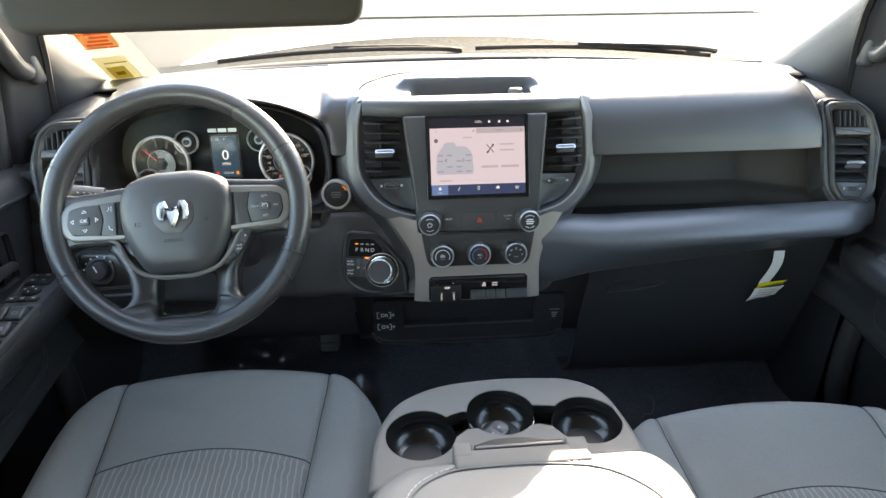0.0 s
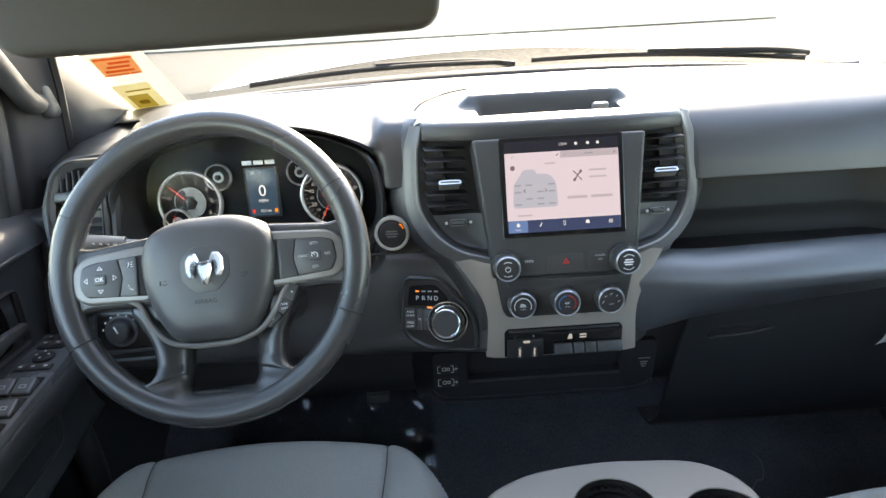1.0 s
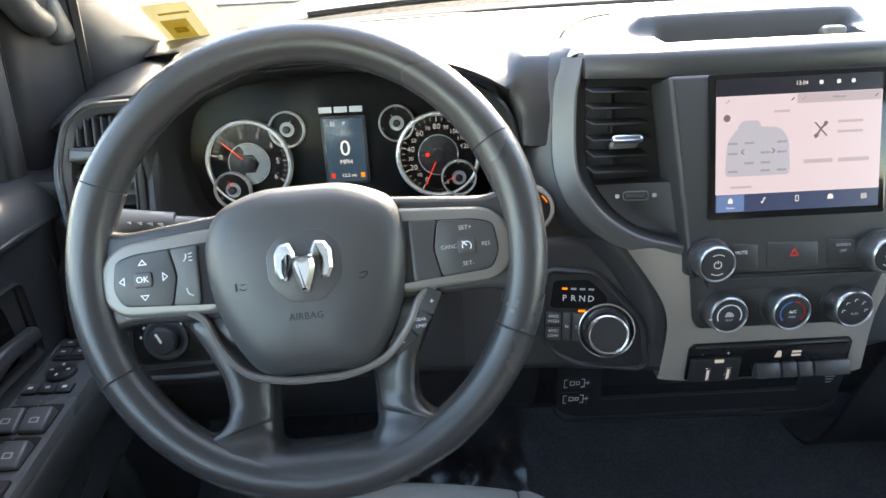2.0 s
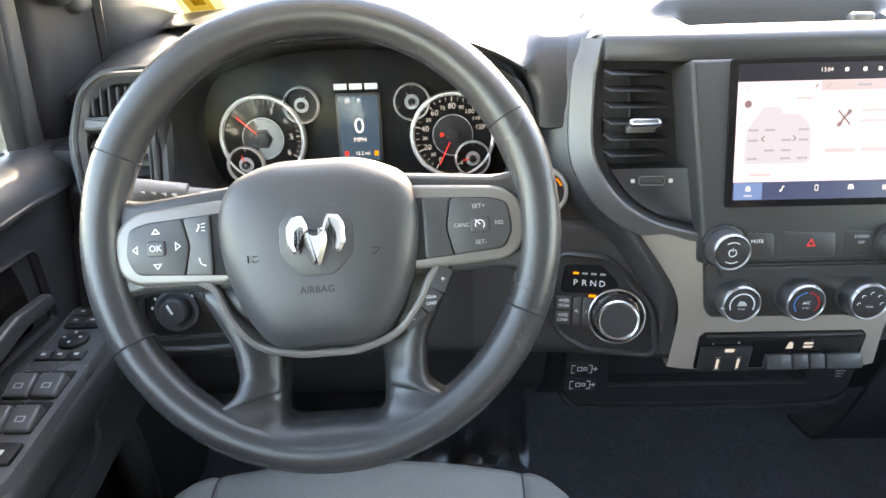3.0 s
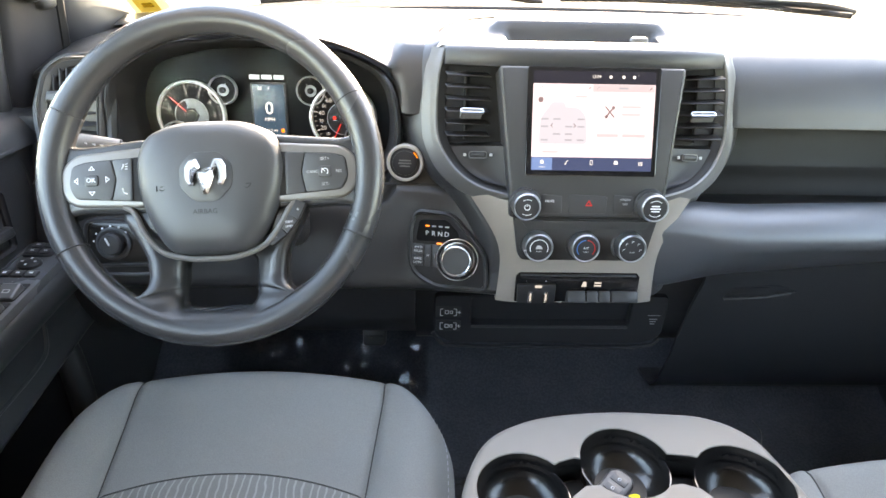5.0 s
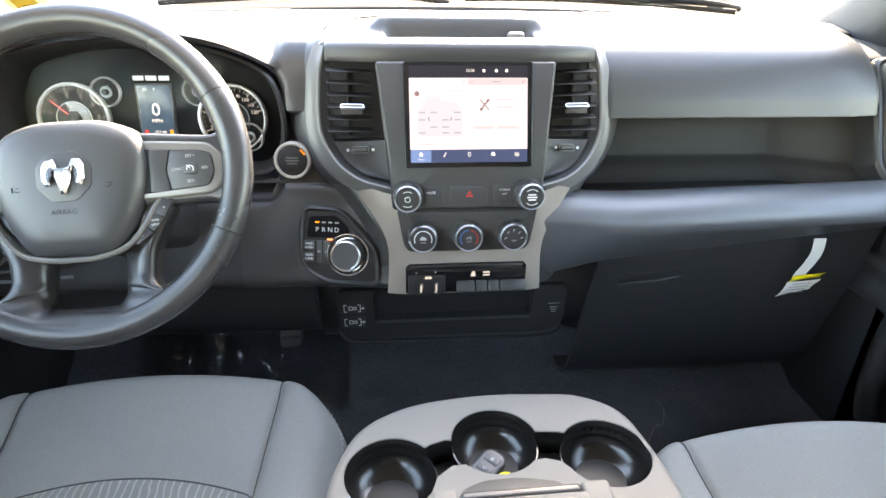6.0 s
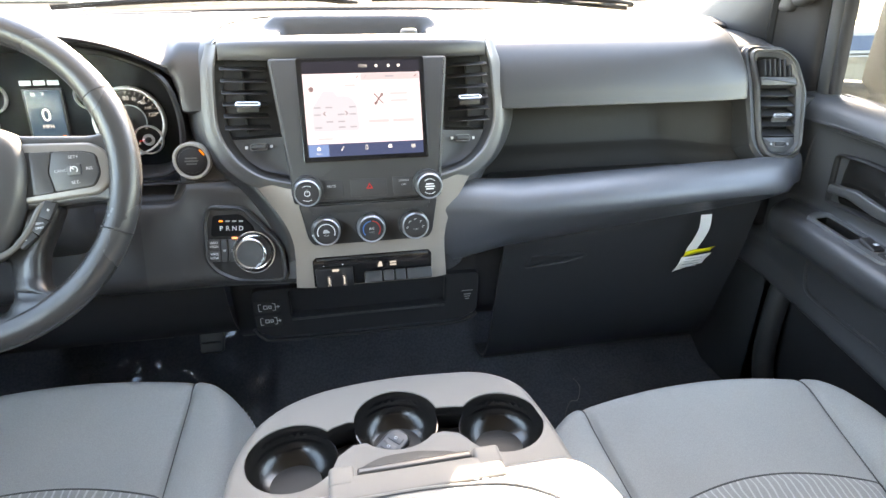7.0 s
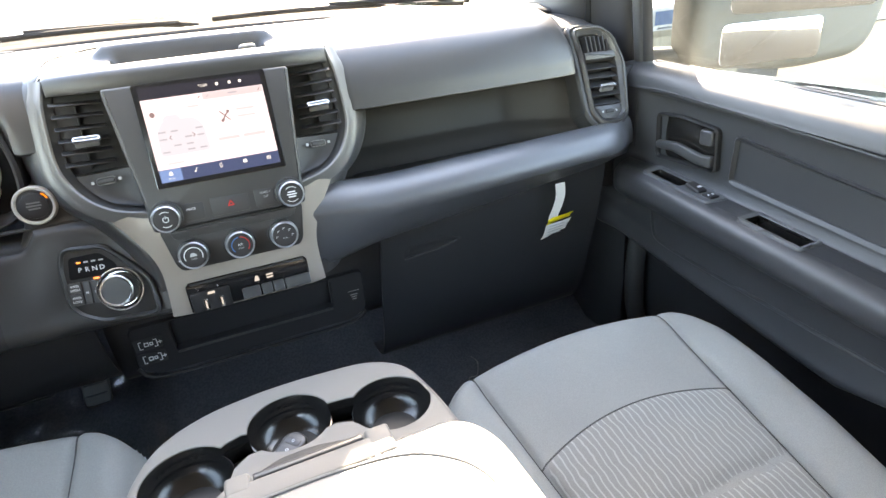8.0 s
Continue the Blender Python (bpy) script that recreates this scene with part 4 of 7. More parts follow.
            arc_marks(bm, T, 0.0105, 240, 300, 14, 0.0012, 0.0008)
        else:
            for v in (-0.0035, 0, 0.0035):
                box(bm, 0.014 if v == 0 else 0.011, 0.0018, 0.0003, T @ Matrix.Translation((0, v, 0)))
            arc_marks(bm, T, 0.0108, 50, 130, 14, 0.0012, 0.0008)
            arc_marks(bm, T, 0.0108, 230, 310, 14, 0.0012, 0.0008)
        part("icon", bm, WHITE, k)
    # buttons between them
    for x0, x1, nm in ((-0.063, -0.035, "mute_button"), (-0.026, 0.026, "hazard_button"), (0.035, 0.063, "screen_button")):
        bm = B()
        plate(bm, rounded([(x0, -0.060), (x1, -0.060), (x1, -0.036), (x0, -0.034)], 0.003), 0.003, 0.0008, F @ Matrix.Translation((0, 0, 0.0047)))
        b = part(nm, bm, FASCIA, c)
        if nm == "mute_button":
            marking("MUTE", 0.0048, F @ Matrix.Translation((-0.052, -0.0435, 0.0049)), WHITE, b)
        elif nm == "screen_button":
            marking("SCREEN", 0.0042, F @ Matrix.Translation((0.051, -0.0405, 0.0049)), DIM, b)
            marking("OFF", 0.0042, F @ Matrix.Translation((0.051, -0.0465, 0.0049)), DIM, b)
        else:
            bm = B()
            ring(bm, rounded([(-0.005, -0.0035), (0.005, -0.0035), (0, 0.005)], 0.0006), rounded([(-0.0026, -0.002), (0.0026, -0.002), (0, 0.002)], 0.0003), 0.0004, 0.0001, F @ Matrix.Translation((0.0015, -0.0460, 0.0052)))
            part("hazard_mark", bm, RED, b)
    # switch bank with sockets
    bm = B()
    plate(bm, rounded([(-0.089, -0.068), (0.091, -0.068), (0.091, -0.026), (0.086, -0.020), (-0.084, -0.020), (-0.089, -0.026)], 0.002), 0.02, 0.001, L @ Matrix.Translation((0, 0, 0.002)))
    bank = part("switch_bank", bm, PIANO, c, "gloss black switch bank")
    bm = B()
    box(bm, 0.168, 0.0025, 0.006, L @ Matrix.Translation((0.001, -0.0225, 0.003)), 0.001, 1)
    part("top_strip", bm, DARK, bank)
    for i, x in enumerate((0.000, 0.0235, 0.0415, 0.071)):
        w = (0.027, 0.0165, 0.0165, 0.039)[i]
        bm = B()
        box(bm, w, 0.017, 0.014, L @ Matrix.Translation((x, -0.0575, 0.004)) @ Euler((radians(-28), 0, 0)).to_matrix().to_4x4(), 0.0022, 2)
        part("rocker", bm, PLASTIC, bank)
    bm = B()
    plate(bm, rrect(0.056, 0.032, 0.003, -0.058, -0.053), 0.006, 0.002, L @ Matrix.Translation((0, 0, 0.006)))
    sock = part("socket_block", bm, DARK, bank)
    for x in (-0.0665, -0.044):
        bm = B()
        ring(bm, rrect(0.0062, 0.018, 0.001, x, -0.058), rrect(0.003, 0.014, 0.0005, x, -0.058), 0.003, 0.0004, L @ Matrix.Translation((0, 0, 0.0072)))
        up = part("usb_port", bm, CHROME, sock, "metal usb port")
        bm = B()
        box(bm, 0.0022, 0.012, 0.001, L @ Matrix.Translation((x, -0.058, 0.0066)))
        part("port_tongue", bm, DIALPRINT, up, "lit port tongue")
    bm = B()
    plate(bm, rrect(0.010, 0.004, 0.001, -0.056, -0.040), 0.001, 0.0003, L @ Matrix.Translation((0, 0, 0.0075)))
    part("slot_mark", bm, DIALPRINT, sock)
    for x in (0.011, 0.031):
        bm = B()
        if x < 0.02:
            plate(bm, rounded([(x - 0.004, -0.042), (x + 0.004, -0.042), (x + 0.003, -0.034), (x - 0.001, -0.033)], 0.001), 0.0004, 0.0001, L @ Matrix.Translation((0, 0, 0.0025)))
        else:
            for v in (-0.040, -0.0355):
                box(bm, 0.010, 0.0026, 0.0004, L @ Matrix.Translation((x, v, 0.0023)))
        part("lamp_icon", bm, DIALPRINT, bank)
    for x, t in ((-0.073, "-"), (-0.045, "+")):
        marking(t, 0.006, L @ Matrix.Translation((x, -0.0335, 0.0024)), WHITE, bank)
    return L


def build_lower_bin():
    b = thing("storage_bin", "black plastic open bin with power outlets under the dash centre", "storage bin", (0, 0.12, 0.33))
    M = facing(-0.003, 0.112, 0.395, -4)
    bm = B()
    out = rounded([(-0.205, -0.042), (-0.175, -0.057), (0.170, -0.057), (0.203, -0.042), (0.203, 0.045), (-0.205, 0.045)], 0.012)
    hole = rounded([(-0.140, -0.016), (0.138, -0.016), (0.138, 0.040), (-0.140, 0.040)], 0.006)
    ring(bm, out, hole, 0.03, 0.003, M, (0, 0.0))
    part("front", bm, KNEE, b)
    bm = B()
    box(bm, 0.29, 0.12, 0.004, Matrix.Translation((-0.002, 0.175, 0.377)), 0.001, 1)
    part("bin_floor", bm, DARK, b)
    bm = B()
    box(bm, 0.278, 0.0045, 0.004, M @ Matrix.Translation((-0.001, -0.020, 0.002)) @ Euler((radians(90), 0, 0)).to_matrix().to_4x4(), 0.002, 2)
    part("lip", bm, PLASTIC, b)
    bm = B()
    tube(bm, [M @ Vector(p) for p in catmull([(-0.207, -0.035, 0), (-0.195, -0.052, 0.003), (-0.165, -0.060, 0.004), (0.0, -0.062, 0.004), (0.165, -0.060, 0.004), (0.20, -0.045, 0)], 5)], 0.0035, 8)
    part("lower_edge", bm, DARK, b)
    for v in (0.010, -0.0195):
        bm = B()
        plate(bm, rrect(0.044, 0.024, 0.004, -0.180, v), 0.002, 0.0006, M @ Matrix.Translation((0, 0, 0.001)))
        o = part("power_outlet", bm, DARK, b)
        Q = M @ Matrix.Translation((-0.180, v, 0.0014)) @ Matrix.Diagonal((0.78, 0.78, 1, 1)) @ Matrix.Translation((0.180, -v, 0))
        bm = B()
        for s in (-1, 1):
            tube(bm, [(-0.180 + s * 0.012, v + 0.009, 0), (-0.180 + s * 0.018, v + 0.009, 0), (-0.180 + s * 0.018, v - 0.009, 0), (-0.180 + s * 0.012, v - 0.009, 0)], 0.0008, 5, m=Q)
        ring(bm, rrect(0.009, 0.010, 0.001, -0.1835, v), rrect(0.006, 0.007, 0.001, -0.1835, v), 0.0006, 0.0001, Q)
        ring(bm, rrect(0.007, 0.008, 0.001, -0.1735, v), rrect(0.004, 0.005, 0.001, -0.1735, v), 0.0006, 0.0001, Q)
        tube(bm, [(-0.162, v, 0), (-0.152, v, 0)], 0.0007, 5, m=Q)
        tube(bm, [(-0.156, v - 0.004, 0), (-0.156, v + 0.004, 0)], 0.0007, 5, m=Q)
        part("outlet_print", bm, WHITE, o)
    bm = B()
    for v, w in ((0.0, 0.014), (-0.005, 0.011), (-0.010, 0.008)):
        box(bm, w, 0.0018, 0.0003, M @ Matrix.Translation((0.181, v - 0.002, 0.0006)))
    box(bm, 0.022, 0.0012, 0.0003, M @ Matrix.Translation((0.181, 0.006, 0.0006)))
    part("print_bars", bm, DIM, b)
    return b


def build_shifter():
    p = thing("shift_panel", "dark grey gear selector panel with a round silver dial", "gear selector", (-0.185, 0.03, 0.50))
    S = facing(-0.185, 0.022, 0.562, 18, -10)
    q = rounded([(-0.060, 0.056), (-0.066, 0.034), (-0.064, -0.022), (-0.050, -0.040), (-0.020, -0.054), (0.050, -0.054), (0.058, -0.046), (0.053, 0.002), (0.022, 0.036), (-0.003, 0.060), (-0.052, 0.062)], 0.012)
    bm = B()
    ring(bm, q, inset(q, 0.006), 0.02, 0.003, S @ Matrix.Translation((0, 0, 0.004)))
    part("rim", bm, PLASTIC, p)
    bm = B()
    plate(bm, inset(q, 0.005), 0.02, 0.001, S)
    part("plate", bm, DARK, p)
    bm = B()
    plate(bm, rounded([(-0.054, 0.015), (-0.050, 0.047), (-0.010, 0.049), (0.010, 0.030), (0.010, 0.017)], 0.006), 0.004, 0.001, S @ Matrix.Translation((0, 0, 0.003)))
    win = part("gear_window", bm, DIALBLACK, p, "gloss black gear display")
    for i, ch in enumerate("PRND"):
        marking(ch, 0.0098, S @ Matrix.Translation((-0.0375 + 0.0098 * i, 0.0275, 0.0033)), WHITE, win)
        bm = B()
        box(bm, 0.006, 0.0022, 0.0003, S @ Matrix.Translation((-0.0375 + 0.0098 * i, 0.0385, 0.0033)))
        part("gear_lamp", bm, ORANGE if i == 0 else DIM, win)
    for x0, x1, y0, y1, t in ((-0.058, -0.040, -0.005, 0.011, "4WD HIGH"), (-0.058, -0.040, -0.022, -0.006, "4WD LOW"), (-0.039, -0.029, -0.022, 0.011, "N"), (-0.028, -0.010, -0.022, 0.011, "2WD")):
        bm = B()
        plate(bm, rrect(x1 - x0, y1 - y0, 0.002, (x0 + x1) / 2, (y0 + y1) / 2), 0.004, 0.001, S @ Matrix.Translation((0, 0, 0.004)))
        b = part("drive_button", bm, PLASTIC, p)
        ws = t.split()
        for k, wd in enumerate(ws):
            marking(wd, 0.0052, S @ Matrix.Translation(((x0 + x1) / 2, (y0 + y1) / 2 + (0.0028 - 0.0056 * k if len(ws) > 1 else 0), 0.0042)), WHITE if t != "2WD" else DIM, b)
    bm = B()
    box(bm, 0.008, 0.0026, 0.0003, S @ Matrix.Translation((-0.018, 0.0135, 0.0042)))
    part("drive_lamp", bm, ORANGE, p, "amber drive mode lamp")
    K = S @ Matrix.Translation((0.010, -0.008, 0.002))
    bm = B()
    lathe(bm, [(0.0325, -0.002), (0.0325, 0.002), (0.0315, 0.0042), (0.030, 0.0048), (0.0275, 0.0038), (0.0255, 0.001)], K, 40)
    part("dial_ring", bm, CHROME, p, "chrome ring round the dial")
    K = K @ Matrix.Diagonal((0.87, 0.87, 0.72, 1))
    bm = B()
    lathe(bm, [(0.027, 0.0), (0.0262, 0.022), (0.0255, 0.027)], K, 44)
    dial = part("dial", bm, DARK, p, "round gear dial with black knurled side")
    bm = B()
    for i in range(44):
        box(bm, 0.0014, 0.0016, 0.018, K @ Euler((0, 0, 2 * math.pi * i / 44)).to_matrix().to_4x4() @ Matrix.Translation((0.0268, 0, 0.0125)))
    part("knurl", bm, DARK, dial)
    bm = B()
    lathe(bm, [(0.0258, 0.026), (0.0266, 0.0285), (0.0258, 0.0305), (0.0242, 0.0315), (0.0222, 0.0306), (0.0214, 0.0285)], K, 44, False)
    part("dial_edge", bm, CHROME, dial, "chrome dial edge")
    bm = B()
    lathe(bm, [(0.0216, 0.0300), (0.019, 0.0290), (0.012, 0.0272), (0.0, 0.0264)], K, 44)
    part("dial_face", bm, FASCIA, dial)
    return p


def build_start_button():
    p = thing("start_button", "black engine start button in a pale ring", "button", (-0.254, 0.08, 0.655))
    M = facing(-0.2545, 0.0785, 0.682, 8, -4)
    bm = B()
    lathe(bm, [(0.0275, -0.01), (0.0275, 0.001), (0.0262, 0.003), (0.0238, 0.003), (0.0226, 0.001)], M, 40)
    part("ring", bm, mat("pale_ring", (0.46, 0.445, 0.42), 0.4, metal=0.3), p, "pale satin ring")
    bm = B()
    lathe(bm, [(0.0228, -0.004), (0.0224, 0.001), (0.0185, 0.0015), (0.018, 0.003), (0.0165, 0.0035)], M, 36)
    cap = part("cap", bm, DARK, p)
    for v, w in ((0.0042, 0.017), (0.0, 0.019), (-0.0042, 0.015)):
        bm = B()
        box(bm, w, 0.0022, 0.0004, M @ Matrix.Translation((0, v, 0.0037)))
        part("print_bar", bm, STALKGREY, cap)
    bm = B()
    arc_marks(bm, M @ Matrix.Translation((0, 0, 0.0014)), 0.0200, 25, 50, 10, 0.0012, 0.0014)
    part("lamp_arc", bm, ORANGE, cap)
    return p


# ---- outer vents ----
def build_outer_vent(s):
    v = thing("air_vent", "black louvred air vent in a satin grey frame", "air vent", (s * 0.735, 0.09, 0.63), group="outer dash vents")
    M = facing(s * 0.735, 0.088, 0.733, 25, -8 * s)
    fx = (lambda q: [(s * x, y) for x, y in q][::s])
    big = rounded(fx([(-0.055, 0.094), (-0.045, 0.03), (-0.043, -0.070), (-0.026, -0.098), (0.012, -0.100), (0.034, -0.082), (0.044, 0.02), (0.032, 0.072), (0.005, 0.094)]), 0.014)
    hole = inset(big, 0.0055)
    inner_hole = rounded(fx([(-0.042, 0.082), (-0.034, 0.03), (-0.033, -0.064), (-0.019, -0.087), (0.008, -0.089), (0.024, -0.074), (0.032, 0.018), (0.021, 0.062), (0.0, 0.082)]), 0.011)
    bm = B()
    ring(bm, big, hole, 0.03, 0.003, M @ Matrix.Translation((0, 0, 0.004)), (0, 0), 0.004)
    part("frame", bm, SATIN, v, "satin grey frame")
    bm = B()
    ring(bm, hole, inner_hole, 0.03, 0.001, M @ Matrix.Translation((0, 0, 0.001)), (0, 0), 0.006)
    part("inner_band", bm, PLASTIC, v)
    bm = B()
    house = rounded(fx([(-0.064, 0.106), (-0.057, -0.075), (-0.034, -0.108), (0.014, -0.108), (0.039, -0.088), (0.049, 0.02), (0.037, 0.078), (0.008, 0.101)]), 0.022)
    ring(bm, house, big, 0.16, 0.006, M @ Matrix.Translation((0, 0, -0.004)), (0, 0))
    part("housing", bm, FASCIA, v)
    bm = B()
    plate(bm, hole, 0.004, 0.0005, M @ Matrix.Translation((0, 0, -0.036)))
    part("well", bm, KNEE, v)
    bm = B()
    plate(bm, rounded(fx([(-0.036, 0.030), (0.031, 0.030), (0.029, 0.045), (-0.037, 0.045)]), 0.002), 0.02, 0.003, M @ Matrix.Translation((0, 0, 0.0)))
    part("bridge", bm, PLASTIC, v)
    for i in range(6):
        bm = B()
        box(bm, 0.003, 0.032, 0.016, M @ Matrix.Translation((s * (-0.028 + 0.009 * i), 0.062, -0.010)) @ Euler((0, radians(s * 20), 0)).to_matrix().to_4x4(), 0.0008, 1)
        part("fin", bm, DARK, v)
    V = M @ Matrix.Translation((-s * 0.003, -0.016, 0.0))
    louvre_vent(V, "", 0.062, 0.088, 5, v, 44)
    bm = B()
    T = V @ Matrix.Translation((0.0, -0.008, 0.008)) @ Euler((radians(-32), 0, 0)).to_matrix().to_4x4()
    ring(bm, rrect(0.032, 0.0072, 0.0030), rrect(0.0265, 0.0038, 0.0015), 0.004, 0.0010, T)
    tab = part("tab", bm, CHROME, v, "chrome-edged vent tab")
    bm = B()
    plate(bm, rrect(0.0280, 0.0056, 0.0015), 0.014, 0.001, T @ Matrix.Translation((0, 0, -0.0012)))
    part("tab_body", bm, STALKGREY, tab)
    bm = B()
    plate(bm, rounded(fx([(-0.034, -0.064), (-0.019, -0.087), (0.008, -0.089), (0.024, -0.074), (0.024, -0.061), (-0.034, -0.061)]), 0.003), 0.012, 0.002, M @ Matrix.Translation((0, 0, -0.004)))
    part("chin", bm, PLASTIC, v)
    thumb_wheel(M @ Matrix.Translation((-s * 0.004, -0.0735, -0.001)) @ Matrix.Diagonal((0.8, 1, 1, 1)), v)
    return v


# ---- instrument cluster ----
def gauge(parent, C, x, y, r, numbers, needle, label, a0=225, a1=-45, big=True):
    G = C @ Matrix.Translation((x, y, 0.004))
    bm = B()
    lathe(bm, [(r, 0.0), (r, 0.005), (r * 0.975, 0.0082), (r * 0.94, 0.0090), (r * 0.905, 0.0075), (r * 0.895, 0.003)], G, 48, False)
    g = part("gauge", bm, RINGMETAL, parent, label)
    bm = B()
    lathe(bm, [(r * 0.90, 0.0), (r * 0.90, 0.0022), (0.0, 0.0022)], G, 48)
    part("dial_face", bm, DIALBLACK, g)
    T = G @ Matrix.Translation((0, 0, 0.0026))
    bm = B()
    n = (2 if len(numbers) > 8 else 4) * (len(numbers) - 1) if big else 8
    for i, a in enumerate(spread(a0, a1, n)):
        lng = i % 4 == 0 if big else i % 4 == 0
        box(bm, r * (0.13 if lng else 0.08), 0.0011 if lng else 0.0006, 0.0003, T @ Euler((0, 0, radians(a))).to_matrix().to_4x4() @ Matrix.Translation((r * 0.83, 0, 0)))
    part("ticks", bm, DIALPRINT, g)
    for i, t in enumerate(numbers):
        if t:
            a = radians(a0 + (a1 - a0) * i / (len(numbers) - 1))
            k = 0.655
            marking(t, (0.0068 if len(numbers) > 8 and i % 2 else 0.0082 if len(t) > 2 else 0.0098) if big else 0.0056, T @ Matrix.Translation((r * k * math.cos(a), r * k * math.sin(a), 0.0001)), DIALPRINT, g, "number")
    if big:
        bm = B()
        lathe(bm, [(r * 0.47, 0.0), (r * 0.47, 0.0016), (r * 0.455, 0.0022)], T, 40)
        part("inner_disc", bm, DARK, g)
        bm = B()
        lathe(bm, [(r * 0.475, 0.0), (r * 0.475, 0.0026), (r * 0.455, 0.0026), (r * 0.455, 0.002)], T, 40, False)
        part("inner_ring", bm, DIM, g)
    if not big:
        bm = B()
        lathe(bm, [(r * 0.40, 0.0), (r * 0.40, 0.0006), (r * 0.33, 0.0006), (r * 0.34, 0.0)], T, 28, False)
        part("inner_ring", bm, DIM, g)
    if not big and not numbers[0] and "temperature" not in label:
        needle_mat = DIM
    else:
        needle_mat = REDGLOW
    bm = B()
    box(bm, r * (0.62 if big else 0.38), 0.0012 if big else 0.0008, 0.0014, T @ Euler((0, 0, radians(needle))).to_matrix().to_4x4() @ Matrix.Translation((r * (0.44 if big else 0.36), 0, 0.0042)), 0.0003, 1)
    part("needle", bm, needle_mat, g, "thin gauge needle")
    bm = B()
    lathe(bm, [(r * (0.16 if big else 0.20), 0.0), (r * (0.16 if big else 0.20), 0.006), (r * 0.12, 0.0075), (0, 0.0075)], T, 24)
    part("needle_hub", bm, DARK, g)
    return g


def build_cluster():
    c = thing("instrument_cluster", "black instrument cluster with chrome-ringed round gauges", "instrument cluster", (-0.4735, 0.18, 0.65))
    C = facing(-0.4735, 0.180, 0.722, 8)
    pod = rounded([(-0.196, -0.075), (0.194, -0.075), (0.207, 0.0), (0.192, 0.068), (0.115, 0.104), (0, 0.114), (-0.115, 0.106), (-0.190, 0.082), (-0.212, 0.02)], 0.05, 6)
    bm = B()
    c0 = Vector((0, 0.02))
    loops = []
    for k, z in ((0.93, -0.004), (0.95, 0.02), (0.985, 0.06), (1.0, 0.078), (1.02, 0.082), (1.04, 0.078), (1.045, 0.04)):
        loops.append([(c0.x + (p.x - c0.x) * k, c0.y + (p.y - c0.y) * k, z) for p in pod])
    loops_to(bm, loops, C, False, False)
    part("housing", bm, DARK, c)
    bm = B()
    plate(bm, [c0 + (p - c0) * 0.95 for p in pod], 0.01, 0.001, C @ Matrix.Translation((0, 0, -0.001)))
    part("face_plate", bm, mat("cluster_face", (0.008, 0.0085, 0.0095), 0.75, grain=900, bump=0.0002, spec=0.12), c)
    # pad between the pod and the outer vent
    for x0, x1 in ((-0.262, -0.222),):
        bm = B()
        plate(bm, rounded([(x0, -0.045), (x1, -0.045), (x1 + 0.006, 0.075), (x0, 0.055)], 0.012), 0.06, 0.006, C @ Matrix.Translation((0, 0, 0.075)), 3)
        part("side_pad", bm, PLASTIC, c)
    gauge(c, C, -0.120, 0.002, 0.0545, ["0", "1", "2", "3", "4", "5", "6"], 137, "round tachometer with chrome ring", 165, -30)
    gauge(c, C, 0.1175, 0.001, 0.0535, ["0", "10", "20", "30", "40", "50", "60", "70", "80", "90", "100", "110", "120"], 245, "round speedometer with chrome ring", 243, 15)
    gauge(c, C, -0.068, 0.0415, 0.0225, ["", "", ""], 60, "small chrome-ringed gauge", 200, 340, False)
    gauge(c, C, 0.068, 0.0425, 0.0225, ["", "", ""], 120, "small chrome-ringed gauge", -20, 200, False)
    gauge(c, C @ Matrix.Translation((0, 0, 0.006)), -0.1435, -0.0295, 0.0235, ["", "", ""], 105, "small chrome-ringed temperature gauge", 210, -30, False)
    gauge(c, C @ Matrix.Translation((0, 0, 0.006)), 0.142, -0.028, 0.0225, ["E", "", "F"], 185, "small chrome-ringed fuel gauge", 200, -20, False)
    # honeycomb lamp patch in the tachometer
    bm = B()
    for i in range(-9, 10):
        for j in range(-9, 10):
            px, py = (i + 0.5 * (j % 2)) * 0.0029, j * 0.0025
            rr, aa = math.hypot(px, py), math.degrees(math.atan2(py, px))
            if 0.0120 < rr < 0.0238 and -115 < aa < 110:
                lathe(bm, [(0.00125, 0), (0.00125, 0.0005)], C @ Matrix.Translation((-0.120 + px, 0.002 + py, 0.0090)), 6)
    part("honeycomb", bm, DIM, c)
    # display
    bm = B()
    plate(bm, rounded([(-0.0275, -0.03), (0.0275, -0.03), (0.0275, 0.054), (-0.0275, 0.054)], 0.003), 0.006, 0.001, C @ Matrix.Translation((0.0012, 0, 0.004)))
    part("display_frame", bm, PLASTIC, c)
    bm = B()
    plate(bm, rrect(0.048, 0.078, 0.002, 0.0012, 0.012), 0.001, 0.0002, C @ Matrix.Translation((0, 0, 0.0046)))
    dsp = part("display", bm, glow("blue_grey_display", (0.06, 0.12, 0.20), 0.036), c, "blue-grey lit trip display")
    D = C @ Matrix.Translation((0.0012, 0.012, 0.0048))
    marking("0", 0.028, D @ Matrix.Translation((0, 0.002, 0)), LIT, dsp)
    marking("MPH", 0.0080, D @ Matrix.Translation((0, -0.0145, 0)), LIT, dsp)
    marking("55", 0.0068, D @ Matrix.Translation((-0.013, 0.033, 0)), LIT, dsp)
    marking("P", 0.0068, D @ Matrix.Translation((0.001, 0.033, 0)), LIT, dsp)
    marking("12.2 mi", 0.0062, D @ Matrix.Translation((0.002, -0.0315, 0)), LIT, dsp)
    for x, mt in ((-0.018, REDGLOW), (0.0195, ORANGE)):
        bm = B()
